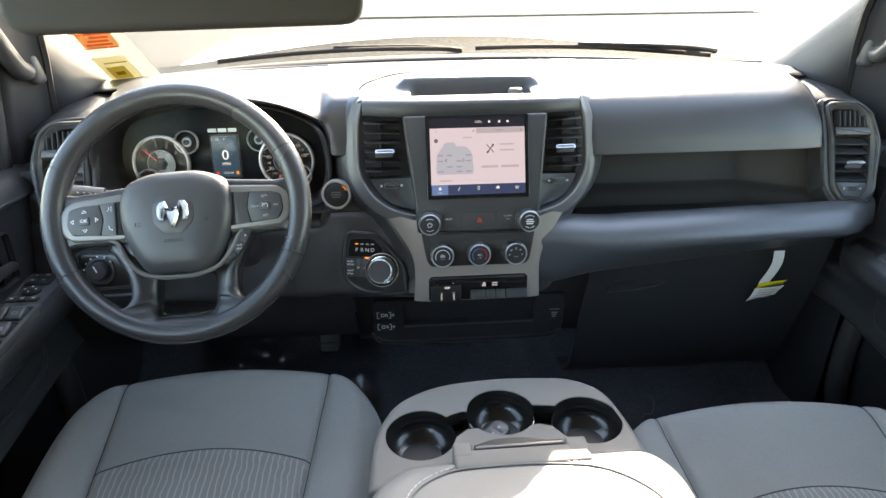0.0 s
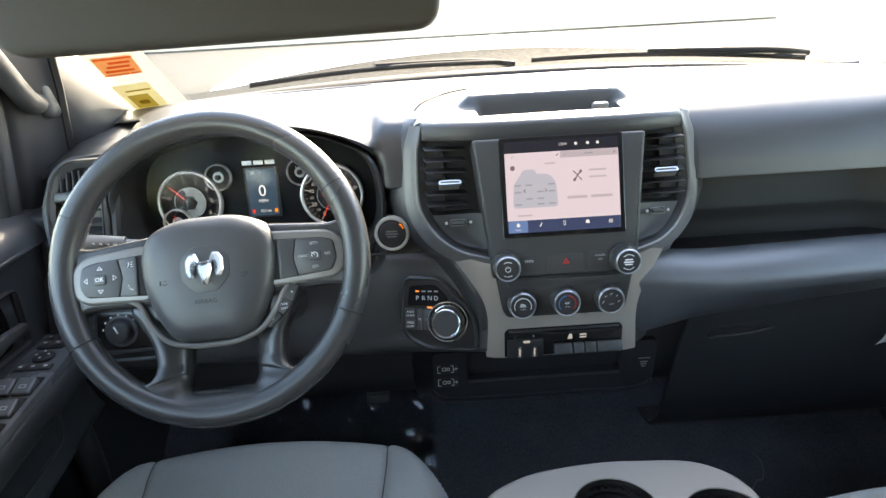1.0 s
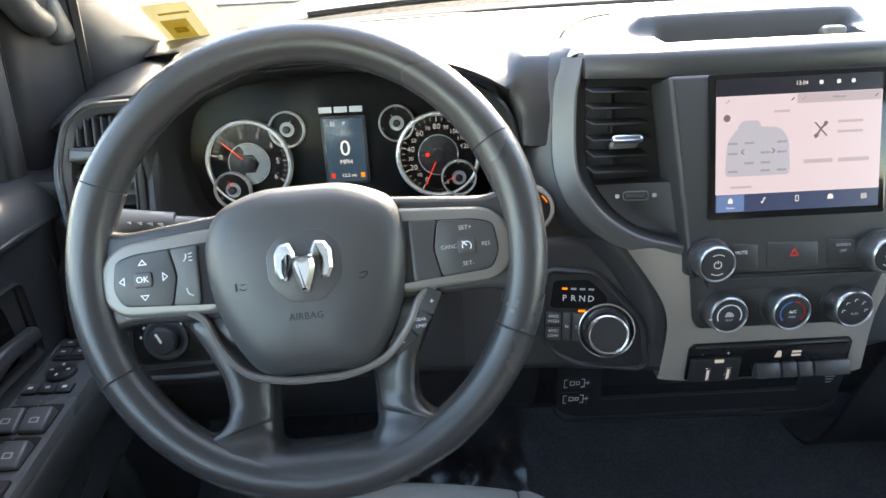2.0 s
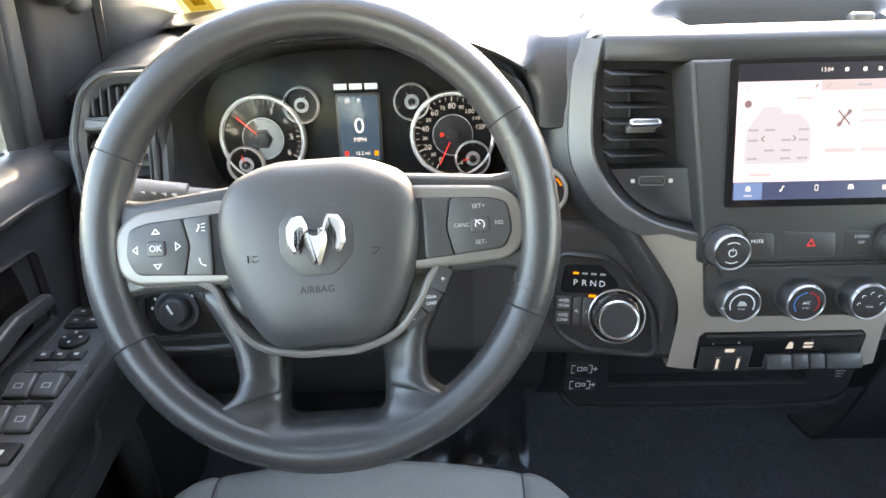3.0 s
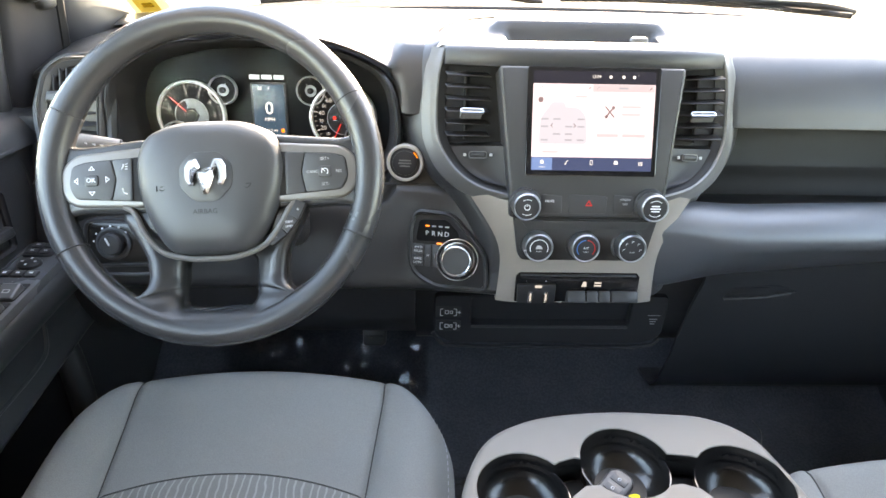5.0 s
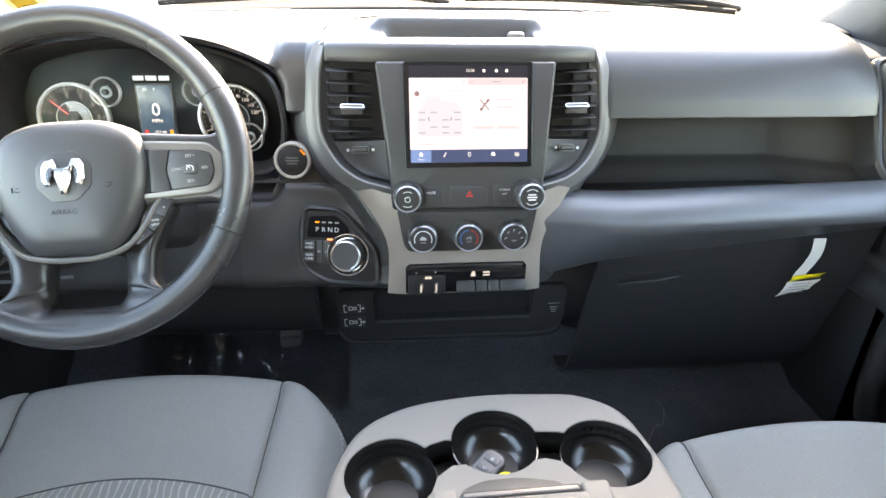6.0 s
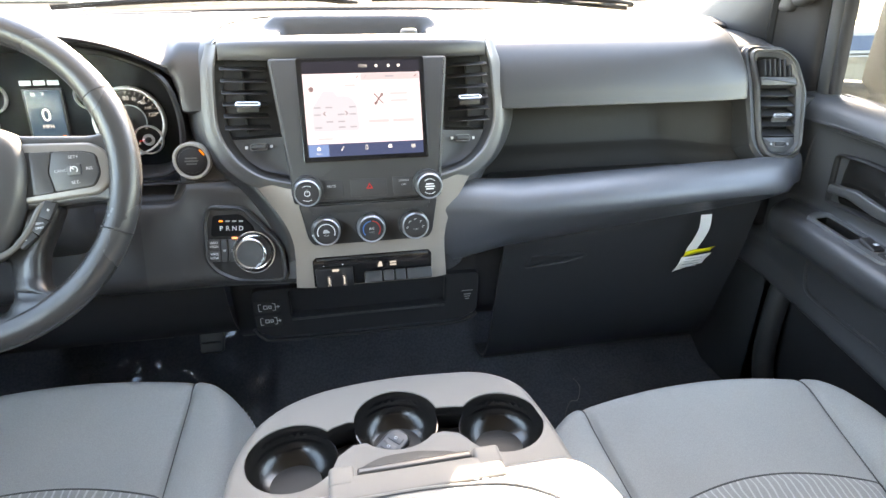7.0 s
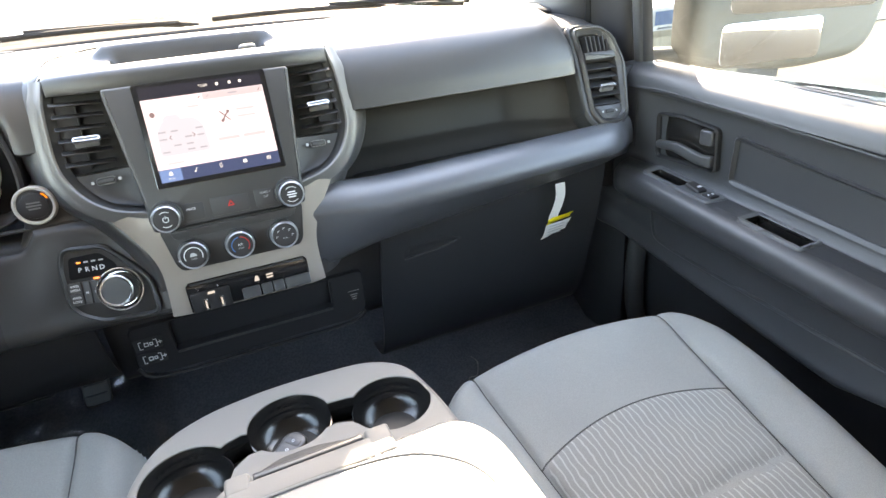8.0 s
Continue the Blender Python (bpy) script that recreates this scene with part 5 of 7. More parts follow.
        plate(bm, rrect(0.005, 0.006, 0.001, x, -0.0315), 0.0003, 0.0001, D @ Matrix.Translation((0, 0, 0.0001)))
        part("warning_lamp", bm, mt, dsp)
    # plain emblem bars
    for i in range(3):
        bm = B()
        plate(bm, rounded([(-0.0275 + 0.019 * i, 0.0585), (-0.0115 + 0.019 * i, 0.0585), (-0.0115 + 0.019 * i, 0.0655), (-0.0275 + 0.019 * i, 0.0655)], 0.0008), 0.001, 0.0002, C @ Matrix.Translation((0.0, 0, 0.003)))
        part("emblem_bar", bm, WHITE, c)
    bm = B()
    lathe(bm, [(0.0028, 0), (0.0028, 0.0004)], C @ Matrix.Translation((0.104, 0.002, 0.0094)), 12)
    part("warning_lamp", bm, REDGLOW, c)
    bm = B()
    plate(bm, [c0 + (p - c0) * 0.965 for p in pod], 0.002, 0.0005, C @ Matrix.Translation((0, 0, 0.026)))
    lens = part("lens", bm, LENS, c, "clear cluster lens")
    lens.visible_shadow = False
    return c


# ---- steering wheel and column ----
WHEEL = facing(-0.468, -0.103, 0.722, 27.5, 0, 3.2)
WR, WT = 0.1805, 0.0172


def build_wheel():
    w = thing("steering_wheel", "black steering wheel with satin silver spoke trim", "steering wheel", (-0.468, -0.103, 0.722))
    n = 96
    bm = B()
    pts, rad = [], []
    for i in range(n):
        a = 2 * math.pi * i / n
        pts.append((WR * math.cos(a), WR * math.sin(a), 0))
        bump = sum(math.exp(-((((a - c + math.pi) % (2 * math.pi)) - math.pi) / 0.16) ** 2) for c in (radians(22), radians(158)))
        rad.append(WT * (1 + 0.06 * bump))
    tube(bm, pts, rad, 18, True, WHEEL)
    rim = part("rim", bm, LEATHER, w)
    for a in (27, 155, 207, 335):
        bm = B()
        ca, sa = math.cos(radians(a)), math.sin(radians(a))
        m = 20
        tube(bm, [((WR + (WT + 0.0004) * math.cos(2 * math.pi * j / m)) * ca, (WR + (WT + 0.0004) * math.cos(2 * math.pi * j / m)) * sa, (WT + 0.0004) * math.sin(2 * math.pi * j / m)) for j in range(m)], 0.0009, 5, True, WHEEL)
        part("seam", bm, SEAM, rim)
    hub = rounded([(-0.044, -0.094), (0.046, -0.094), (0.066, -0.068), (0.082, -0.025), (0.0855, 0.015), (0.076, 0.044), (0.040, 0.060), (-0.036, 0.0605), (-0.072, 0.046), (-0.083, 0.018), (-0.080, -0.025), (-0.064, -0.066)], 0.022, 6)
    bm = B()
    c0 = Vector((0, -0.015))
    loops = []
    for k, z in ((1.0, -0.035), (1.0, -0.002), (0.988, 0.007), (0.955, 0.0145), (0.89, 0.0208), (0.74, 0.0256), (0.45, 0.0280), (0.2, 0.0287), (0.02, 0.0288)):
        loops.append([(c0.x + (p.x - c0.x) * k, c0.y + (p.y - c0.y) * k, z) for p in hub])
    loops_to(bm, loops, WHEEL)
    h = part("hub", bm, PLASTIC, w)
    # octagonal recess and a plain chrome emblem
    bm = B()
    plate(bm, rounded([(-0.016, -0.031), (0.010, -0.031), (0.026, -0.014), (0.026, 0.010), (0.012, 0.024), (-0.018, 0.024), (-0.032, 0.010), (-0.032, -0.014)], 0.006), 0.004, 0.0012, WHEEL @ Matrix.Translation((0.0060, -0.004, 0.0293)))
    em = part("emblem_plate", bm, PLASTIC, h)
    E0 = WHEEL @ Matrix.Translation((0.0032, -0.0068, 0.0300)) @ Matrix.Diagonal((0.97, 0.956, 1, 1))
    bm = B()
    horn = [(-0.0060, 0.0105), (-0.0100, 0.0195), (-0.0185, 0.0185), (-0.0232, 0.0110), (-0.0232, -0.0040), (-0.0195, -0.0115), (-0.0125, -0.0110), (-0.0150, -0.0030), (-0.0145, 0.0050), (-0.0115, 0.0085), (-0.0080, 0.0030)]
    wedge = [(-0.0085, 0.0100), (-0.0095, -0.0010), (-0.0062, -0.0120), (-0.0028, -0.0215), (0.0028, -0.0215), (0.0062, -0.0120), (0.0095, -0.0010), (0.0085, 0.0100), (0.0, 0.0055)]
    for s in (-1, 1):
        plate(bm, rounded([(-s * x, y) for x, y in horn][::s], 0.0012, 2), 0.004, 0.0022, E0 @ Matrix.Translation((0, 0, 0.0035)), 1)
    plate(bm, rounded(wedge, 0.0010, 2), 0.004, 0.0035, E0 @ Matrix.Translation((0, 0, 0.0055)), 1)
    part("emblem", bm, EMBLEM, em, "plain chrome emblem", sharp=15)
    marking("AIRBAG", 0.0078, WHEEL @ Matrix.Translation((0.001, -0.046, 0.0283)), SEAM, h)
    for x in (-0.047, 0.0455):
        bm = B()
        tube(bm, [(x - 0.005, -0.0155, 0), (x - 0.005, -0.0215, 0)], 0.0005, 5, m=WHEEL @ Matrix.Translation((0, 0, 0.0268)))
        tube(bm, catmull([(x - 0.002, -0.020, 0), (x + 0.002, -0.021, 0), (x + 0.006, -0.0165, 0), (x - 0.001, -0.017, 0)], 4), 0.0005, 5, m=WHEEL @ Matrix.Translation((0, 0, 0.0268)))
        part("horn_mark", bm, SEAM, h)
    for s in (-1, 1):
        fx = (lambda q: [(s * x, y) for x, y in q][::s])
        # body of the spoke, in wheel skin, that runs into the rim
        bm = B()
        plate(bm, rounded(fx([(0.05, -0.044), (0.150, -0.040), (0.182, -0.052), (0.186, 0.0), (0.182, 0.048), (0.152, 0.036), (0.05, 0.046)]), 0.012), 0.026, 0.007, WHEEL @ Matrix.Translation((0, 0, 0.004)), 3)
        sp = part("spoke", bm, LEATHER, w)
        bm = B()
        sil = rounded(fx([(0.070, -0.037), (0.153, -0.0335), (0.167, -0.021), (0.169, 0.009), (0.153, 0.0265), (0.070, 0.033)]), 0.012)
        plate(bm, sil, 0.012, 0.004, WHEEL @ Matrix.Translation((0, 0, 0.0085)), 3)
        part("spoke_trim", bm, SILVER, sp, "satin silver spoke trim")
        pan = rounded(fx([(0.070, -0.030), (0.150, -0.0245), (0.1575, -0.010), (0.1545, 0.013), (0.140, 0.0175), (0.070, 0.022)]), 0.006)
        bm = B()
        plate(bm, pan, 0.006, 0.0008, WHEEL @ Matrix.Translation((0, 0, 0.0092)))
        part("button_bed", bm, SEAM, sp)
        P = WHEEL @ Matrix.Translation((0, 0, 0.0112))
        bm = B()
        plate(bm, rounded(fx([(0.1095, -0.0272), (0.149, -0.0235), (0.1562, -0.010), (0.1533, 0.0118), (0.139, 0.0162), (0.1095, 0.0188), (0.1045, -0.004)]), 0.004), 0.004, 0.0012, P)
        pad = part("switch_pad", bm, PLASTIC, sp)
        bm = B()
        plate(bm, rounded(fx([(0.086, -0.0288), (0.1085, -0.0273), (0.1035, -0.004), (0.1085, 0.0188), (0.086, 0.0205)]), 0.003), 0.004, 0.0012, P)
        pad2 = part("switch_pad", bm, PLASTIC, sp)
        bm = B()
        plate(bm, rrect(0.015, 0.0125, 0.003, s * 0.131, -0.004), 0.003, 0.0012, P @ Matrix.Translation((0, 0, 0.0018)))
        ctr = part("center_button", bm, PLASTIC, pad)
        T = P @ Matrix.Translation((0, 0, 0.0002))
        if s < 0:
            marking("OK", 0.0072, T @ Matrix.Translation((-0.131, -0.004, 0.0018)), WHITE, ctr)
            for x, y, a in ((-0.131, 0.0100, 0), (-0.131, -0.0185, 180), (-0.1485, -0.004, 90), (-0.1135, -0.003, -90)):
                bm = B()
                ring(bm, rounded([(-0.0038, -0.0022), (0.0038, -0.0022), (0, 0.0026)], 0.0003), rounded([(-0.0022, -0.0014), (0.0022, -0.0014), (0, 0.0014)], 0.0002), 0.0003, 0.00005, T @ Matrix.Translation((x, y, 0)) @ Euler((0, 0, radians(a))).to_matrix().to_4x4())
                part("arrow_mark", bm, WHITE, pad)
            bm = B()
            tube(bm, catmull([(-0.0975, 0.0075, 0), (-0.0955, 0.0105, 0), (-0.0955, 0.0135, 0)], 3), 0.0006, 5, m=T)
            for k in range(3):
                tube(bm, [(-0.0935, 0.008 + 0.0025 * k, 0), (-0.0905, 0.0078 + 0.003 * k, 0)], 0.0004, 5, m=T)
            part("voice_mark", bm, WHITE, pad2)
            bm = B()
            tube(bm, catmull([(-0.0965, -0.0140, 0), (-0.0955, -0.0185, 0), (-0.0915, -0.0205, 0)], 4), [0.0009, 0.0007, 0.0005, 0.0005, 0.0005, 0.0005, 0.0005, 0.0007, 0.0009], 6, m=T)
            part("phone_mark", bm, WHITE, pad2)
        else:
            marking("SET+", 0.0050, T @ Matrix.Translation((0.131, 0.0105, 0)), DIM, pad)
            marking("SET-", 0.0050, T @ Matrix.Translation((0.131, -0.0185, 0)), DIM, pad)
            marking("CANC", 0.0046, T @ Matrix.Translation((0.1165, -0.004, 0)), DIM, pad)
            marking("RES", 0.0046, T @ Matrix.Translation((0.1465, -0.004, 0)), DIM, pad)
            bm = B()
            arc_marks(bm, T @ Matrix.Translation((0.131, -0.0045, 0.0019)), 0.0036, -40, 200, 26, 0.0008, 0.0008)
            box(bm, 0.0008, 0.0055, 0.0003, T @ Matrix.Translation((0.1292, -0.0022, 0.0019)) @ Euler((0, 0, radians(45))).to_matrix().to_4x4())
            part("cruise_mark", bm, WHITE, ctr)
    # silver U that runs from spoke to spoke under the hub
    bm = B()
    u = catmull([(-0.100, -0.0335, 0.004), (-0.087, -0.042, 0.006), (-0.075, -0.066, 0.008), (-0.055, -0.088, 0.009), (-0.025, -0.0965, 0.010), (0.0, -0.0975, 0.010), (0.027, -0.0965, 0.010), (0.057, -0.086, 0.009), (0.077, -0.064, 0.008), (0.089, -0.042, 0.006), (0.102, -0.0335, 0.004)], 5)
    tube(bm, u, 0.0034, 8, m=WHEEL)
    part("hub_trim", bm, SILVER, w, "satin silver trim under the hub")
    # gear buttons on the slope
    seg = [(0.1075, -0.0385), (0.0980, -0.058), (0.0850, -0.073), (0.0665, -0.087)]
    for i, t in enumerate(("+", "GEAR LIMIT", "-")):
        a, b = Vector(seg[i]), Vector(seg[i + 1])
        nrm = Vector((-(b - a).y, (b - a).x)).normalized()
        nrm = -nrm if nrm.x > 0 else nrm
        bm = B()
        plate(bm, rounded([a + (b - a) * 0.04, b - (b - a) * 0.04, b + nrm * 0.0125 - (b - a) * 0.04, a + nrm * 0.0125 + (b - a) * 0.04], 0.0015), 0.006, 0.001, WHEEL @ Matrix.Translation((0, 0, 0.0085)))
        gb = part("gear_button", bm, FASCIA, w)
        mid = (a + b) / 2 + nrm * 0.0052
        for k, wd in enumerate(t.split()):
            marking(wd, 0.0036 if len(t) > 1 else 0.007, WHEEL @ Matrix.Translation((mid.x, mid.y + (0.0026 - 0.0052 * k if len(t) > 1 else 0), 0.0088)), WHITE, gb)
    # lower spokes and the bridge between them, one skin round an opening
    half = [(0.0, -0.050), (0.085, -0.036), (0.108, -0.040), (0.095, -0.066), (0.0815, -0.092), (0.0785, -0.116), (0.0805, -0.128), (0.087, -0.1355), (0.098, -0.1395), (0.118, -0.1425), (0.108, -0.154), (0.090, -0.166), (0.060, -0.179), (0.0, -0.1885)]
    outer = rounded([(x, y) for x, y in half] + [(-x, y) for x, y in half[-2:0:-1]], 0.006, 5)
    inner = rounded([(-0.0415, -0.094), (0.0415, -0.094), (0.0425, -0.1525), (-0.0425, -0.1525)], 0.013, 6)
    bm = B()
    c = Vector((0.0, -0.122))
    ang = [2 * math.pi * i / 160 for i in range(160)]
    o, i = polar([Vector(p) for p in outer], ang, c), polar([Vector(p) for p in inner], ang, c)
    lift = [(-0.04, 0.002), (-0.085, -0.002), (-0.115, -0.002), (-0.135, 0.0035), (-0.150, 0.0098), (-0.165, 0.0145), (-0.178, 0.0150), (-0.20, 0.0090)]

    def rise(y):
        for (y0, z0), (y1, z1) in zip(lift, lift[1:]):
            if y >= y1:
                return z0 + (z1 - z0) * ease((y0 - y) / (y0 - y1))
        return lift[-1][1]
    loops = []
    for f, z in ((0.0, -0.024), (0.0, -0.010), (0.03, -0.004), (0.10, -0.0005), (0.22, 0.001), (0.36, 0.001), (0.46, 0.0004), (0.52, -0.0006), (0.66, -0.0032), (0.84, -0.0068), (0.94, -0.0115), (1.0, -0.020), (1.0, -0.034)):
        row = []
        for p, q in zip(o, i):
            e = p.lerp(q, f)
            row.append((e.x, e.y, z + rise(e.y)))
        loops.append(row)
    loops_to(bm, loops + [loops[0]], WHEEL, False, False)
    bmesh.ops.remove_doubles(bm, verts=bm.verts, dist=1e-6)
    ls = part("lower_spoke", bm, LEATHER, w)
    for s in (-1, 1):
        bm = B()
        tube(bm, catmull([(s * 0.0835, -0.088, -0.0105), (s * 0.078, -0.090, -0.0040), (s * 0.064, -0.097, -0.0028), (s * 0.052, -0.103, -0.0105), (s * 0.043, -0.106, -0.024)], 5), 0.0009, 5, m=WHEEL)
        part("seam", bm, SEAM, ls)
    # boss and column under the hub
    bm = B()
    lathe(bm, [(0.055, -0.16), (0.058, -0.06), (0.062, -0.045), (0.05, -0.03)], WHEEL, 24)
    part("boss", bm, DARK, w)
    return w


def build_column():
    c = thing("steering_column", "black plastic steering column cover with a signal stalk", "steering column", (-0.468, 0.05, 0.55))
    bm = B()
    loops = []
    for z, w, h in ((-0.055, 0.062, 0.055), (-0.075, 0.070, 0.062), (-0.12, 0.072, 0.066), (-0.19, 0.070, 0.070), (-0.30, 0.066, 0.070)):
        loops.append([(p.x, p.y, z) for p in rrect(2 * w, 2 * h, 0.03, 0, -0.008, 6)])
    loops_to(bm, loops, WHEEL)
    part("cover", bm, DARK, c)
    a, b = Vector((-0.530, -0.020, 0.716)), Vector((-0.650, -0.046, 0.739))
    d = (b - a)
    bm = B()
    tube(bm, [a, a + d * 0.35, a + d * 0.62], [0.008, 0.009, 0.0095], 12)
    st = part("stalk", bm, STALKGREY, c)
    bm = B()
    tube(bm, [a + d * 0.60, a + d * 0.61, a + d * 0.96, a + d * 1.0], [0.0095, 0.0125, 0.0135, 0.0115], 14)
    tip = part("stalk_grip", bm, STALKGREY, st)
    bm = B()
    up = Vector((0, -0.9, 0.43)).normalized()
    for k in range(4):
        p = a + d * (0.66 + 0.07 * k) + up * 0.0128
        box(bm, 0.005, 0.0008, 0.003, Matrix.Translation(p))
    part("print_bars", bm, WHITE, tip)
    return c


def build_light_switch():
    p = thing("headlamp_switch", "black headlamp switch panel with a round knob", "switch panel", (-0.60, 0.03, 0.50))
    M = facing(-0.640, 0.012, 0.578, 16, 4)
    q = rounded([(-0.072, -0.034), (0.066, -0.034), (0.070, 0.030), (-0.065, 0.036)], 0.014)
    bm = B()
    ring(bm, q, inset(q, 0.005), 0.02, 0.002, M @ Matrix.Translation((0, 0, 0.004)))
    part("rim", bm, DARK, p)
    bm = B()
    plate(bm, inset(q, 0.004), 0.02, 0.001, M)
    part("plate", bm, WELL, p)
    K = M @ Matrix.Translation((-0.028, 0.0, 0.0))
    bm = B()
    lathe(bm, [(0.024, 0.0), (0.024, 0.003), (0.021, 0.004), (0.018, 0.002)], K, 32)
    part("knob_ring", bm, PLASTIC, p)
    bm = B()
    lathe(bm, [(0.0165, 0.0), (0.0155, 0.012), (0.013, 0.0145), (0, 0.015)], K, 32)
    kn = part("knob", bm, DARK, p)
    bm = B()
    box(bm, 0.0022, 0.012, 0.003, K @ Euler((0, 0, radians(25))).to_matrix().to_4x4() @ Matrix.Translation((0, 0.005, 0.0155)), 0.0008, 1)
    part("pointer", bm, WHITE, kn)
    bm = B()
    arc_marks(bm, K @ Matrix.Translation((0, 0, 0.0045)), 0.0255, 40, 170, 5, 0.003, 0.002)
    part("scale", bm, WHITE, p)
    for i in range(2):
        bm = B()
        plate(bm, rrect(0.012, 0.026, 0.003, 0.030 + 0.016 * i, 0.004), 0.006, 0.002, M @ Matrix.Translation((0, 0, 0.004)))
        dm = part("dimmer", bm, PLASTIC, p)
        bm = B()
        box(bm, 0.0014, 0.018, 0.001, M @ Matrix.Translation((0.030 + 0.016 * i, 0.004, 0.0042)))
        part("mark", bm, WHITE, dm)
    bm = B()
    tube(bm, [M @ Vector((-0.075, -0.043, 0.003)), M @ Vector((0.0, -0.045, 0.005)), M @ Vector((0.075, -0.043, 0.003))], 0.003, 8)
    part("lower_lip", bm, PLASTIC, p)
    return p


# ---- seats ----
def seat_z(v):
    """Height of the cushion at v metres behind its front edge."""
    if v < 0.03:
        return 0.365 - 0.055 * (1 - v / 0.03) ** 2 if v > -0.02 else 0.27
    return 0.365 - 0.23 * max(0.0, v - 0.05) - 0.0


def build_seat(cx, y0, label, hw, sw, ap, ed, cross):
    """hw: half the width; sw: half the width between the seams; ap, ed: where the insert begins, middle and edge."""
    s = thing("front_seat", label, "car seat", (cx, y0 - 0.25, 0.0), group="front seats")

    def seam(v):
        return sw - 0.085 * max(0.0, min(v, 0.5) - 0.06)

    def half(v):
        """Half the width at v: the front corners are rounded."""
        k = max(0.0, 1 - max(v, 0.0) / 0.155)
        return hw - 0.070 * k ** 2.6 - 0.10 * max(0.0, v - 0.30)

    def top(a, v):
        """a: metres to the side of the middle, v: metres behind the front edge."""
        a, w, m = abs(a), half(v), seam(v)
        k = ease(v / 0.22)
        z = seat_z(max(v, 0.0)) + 0.007
        if a < m:
            z += 0.010 * (1 - (a / m) ** 2) * (1 - k) + 0.004 * math.cos(a / m * 1.5)
        else:
            t = (a - m) / max(0.02, w - m)
            z += (0.003 + 0.020 * k) * math.sin(math.pi * min(1.0, t * 0.95)) ** 0.8
        z -= 0.050 * max(0.0, 1 - (w - a) / 0.050) ** 2.2
        return z - (0.0015 + 0.0040 * ease(v / 0.08)) * math.exp(-((a - m) / 0.0045) ** 2)

    def edge_y(a, v):
        return y0 - v - 0.012 * (a / sw) ** 2 * (1 - min(1.0, max(0.0, v) / 0.12))
    vs = [-0.014, -0.008, -0.003, 0.0, 0.006, 0.013, 0.022, 0.033, 0.046] + spread(0.062, 0.62, 28)
    wing = [1.0, 0.965, 0.92, 0.86, 0.78, 0.68, 0.56, 0.43, 0.31, 0.21, 0.13, 0.075, 0.035]
    mid = [1.0, 0.985, 0.965, 0.94, 0.90] + spread(0.82, -0.82, 18) + [-0.90, -0.94, -0.965, -0.985, -1.0]
    rows = []
    for v in vs:
        w, m = half(v), seam(v)
        cols = [-(m + (w - m) * t) for t in wing] + [-m * u for u in mid] + [m + (w - m) * t for t in wing[::-1]]
        r = []
        for a in cols:
            z = top(a, v)
            if v < 0:
                z -= (0.006, 0.030, 0.10)[2 if v < -0.010 else 1 if v < -0.005 else 0]
            r.append((cx + a, edge_y(a, v), z))
        (x0, ya, z0), (x1, yc, z1) = r[0], r[-1]
        r = [(x0 + 0.004, ya, z0 - 0.17), (x0 - 0.008, ya, z0 - 0.07), (x0 - 0.006, ya, z0 - 0.022)] + r + [(x1 + 0.006, yc, z1 - 0.022), (x1 + 0.008, yc, z1 - 0.07), (x1 - 0.004, yc, z1 - 0.17)]
        rows.append(r)
    bm = B()
    sheet(bm, rows)
    part("cushion", bm, FABRIC, s, sharp=80)
    # ribbed insert behind a curved seam, with one quilted groove across it
    rows = []
    for j in range(41):
        r = []
        for u in spread(-1, 1, 44):
            v0 = ap + (ed - ap) * u * u
            v = v0 + (0.60 - v0) * (j / 40)
            a = u * (seam(v) - 0.003)
            dip = 0.0065 * math.exp(-((v - cross) / 0.0085) ** 2)
            rim = 0.0040 * math.exp(-(v - v0) / 0.006) + 0.0035 * math.exp(-(1 - abs(u)) * seam(v) / 0.004)
            r.append((cx + a, edge_y(a, v), top(a, v) + 0.0042 - dip - rim))
        rows.append(r)
    bm = B()
    sheet(bm, rows)
    part("insert", bm, RIBBED, s, "grey cloth insert with pale wavy ribs", sharp=80)
    for k in (-1, 1):
        bm = B()
        tube(bm, [(cx + k * seam(v), edge_y(seam(v), v), top(seam(v), v) + 0.0008) for v in [0.004, 0.012, 0.02] + spread(0.03, 0.60, 34)], 0.0011, 6)
        part("seam", bm, SEAMCLOTH, s)
        bm = B()
        for i in range(44):
            v = 0.05 + 0.010 * i
            a = half(v) - 0.004
            box(bm, 0.0010, 0.006, 0.0010, Matrix.Translation((cx + k * a, edge_y(a, v), top(a, v) + 0.0006)))
        part("stitching", bm, DIM, s, "pale stitching")
    bm = B()
    tube(bm, [(cx + u * (seam(ap) - 0.002), edge_y(u * seam(ap), ap + (ed - ap) * u * u) + 0.0012, top(u * (seam(ap) - 0.002), ap + (ed - ap) * u * u) + 0.0004) for u in spread(-1, 1, 36)], 0.0011, 6)
    part("seam", bm, SEAMCLOTH, s)
    bm = B()
    box(bm, 2 * hw - 0.12, 0.46, 0.21, Matrix.Translation((cx, y0 - 0.34, 0.105)), 0.02)
    part("base", bm, DARK, s, "black plastic seat base")
    return s


# ---- centre console ----
CUPS = ((-0.118, -0.325), (-0.003, -0.287), (0.114, -0.313))


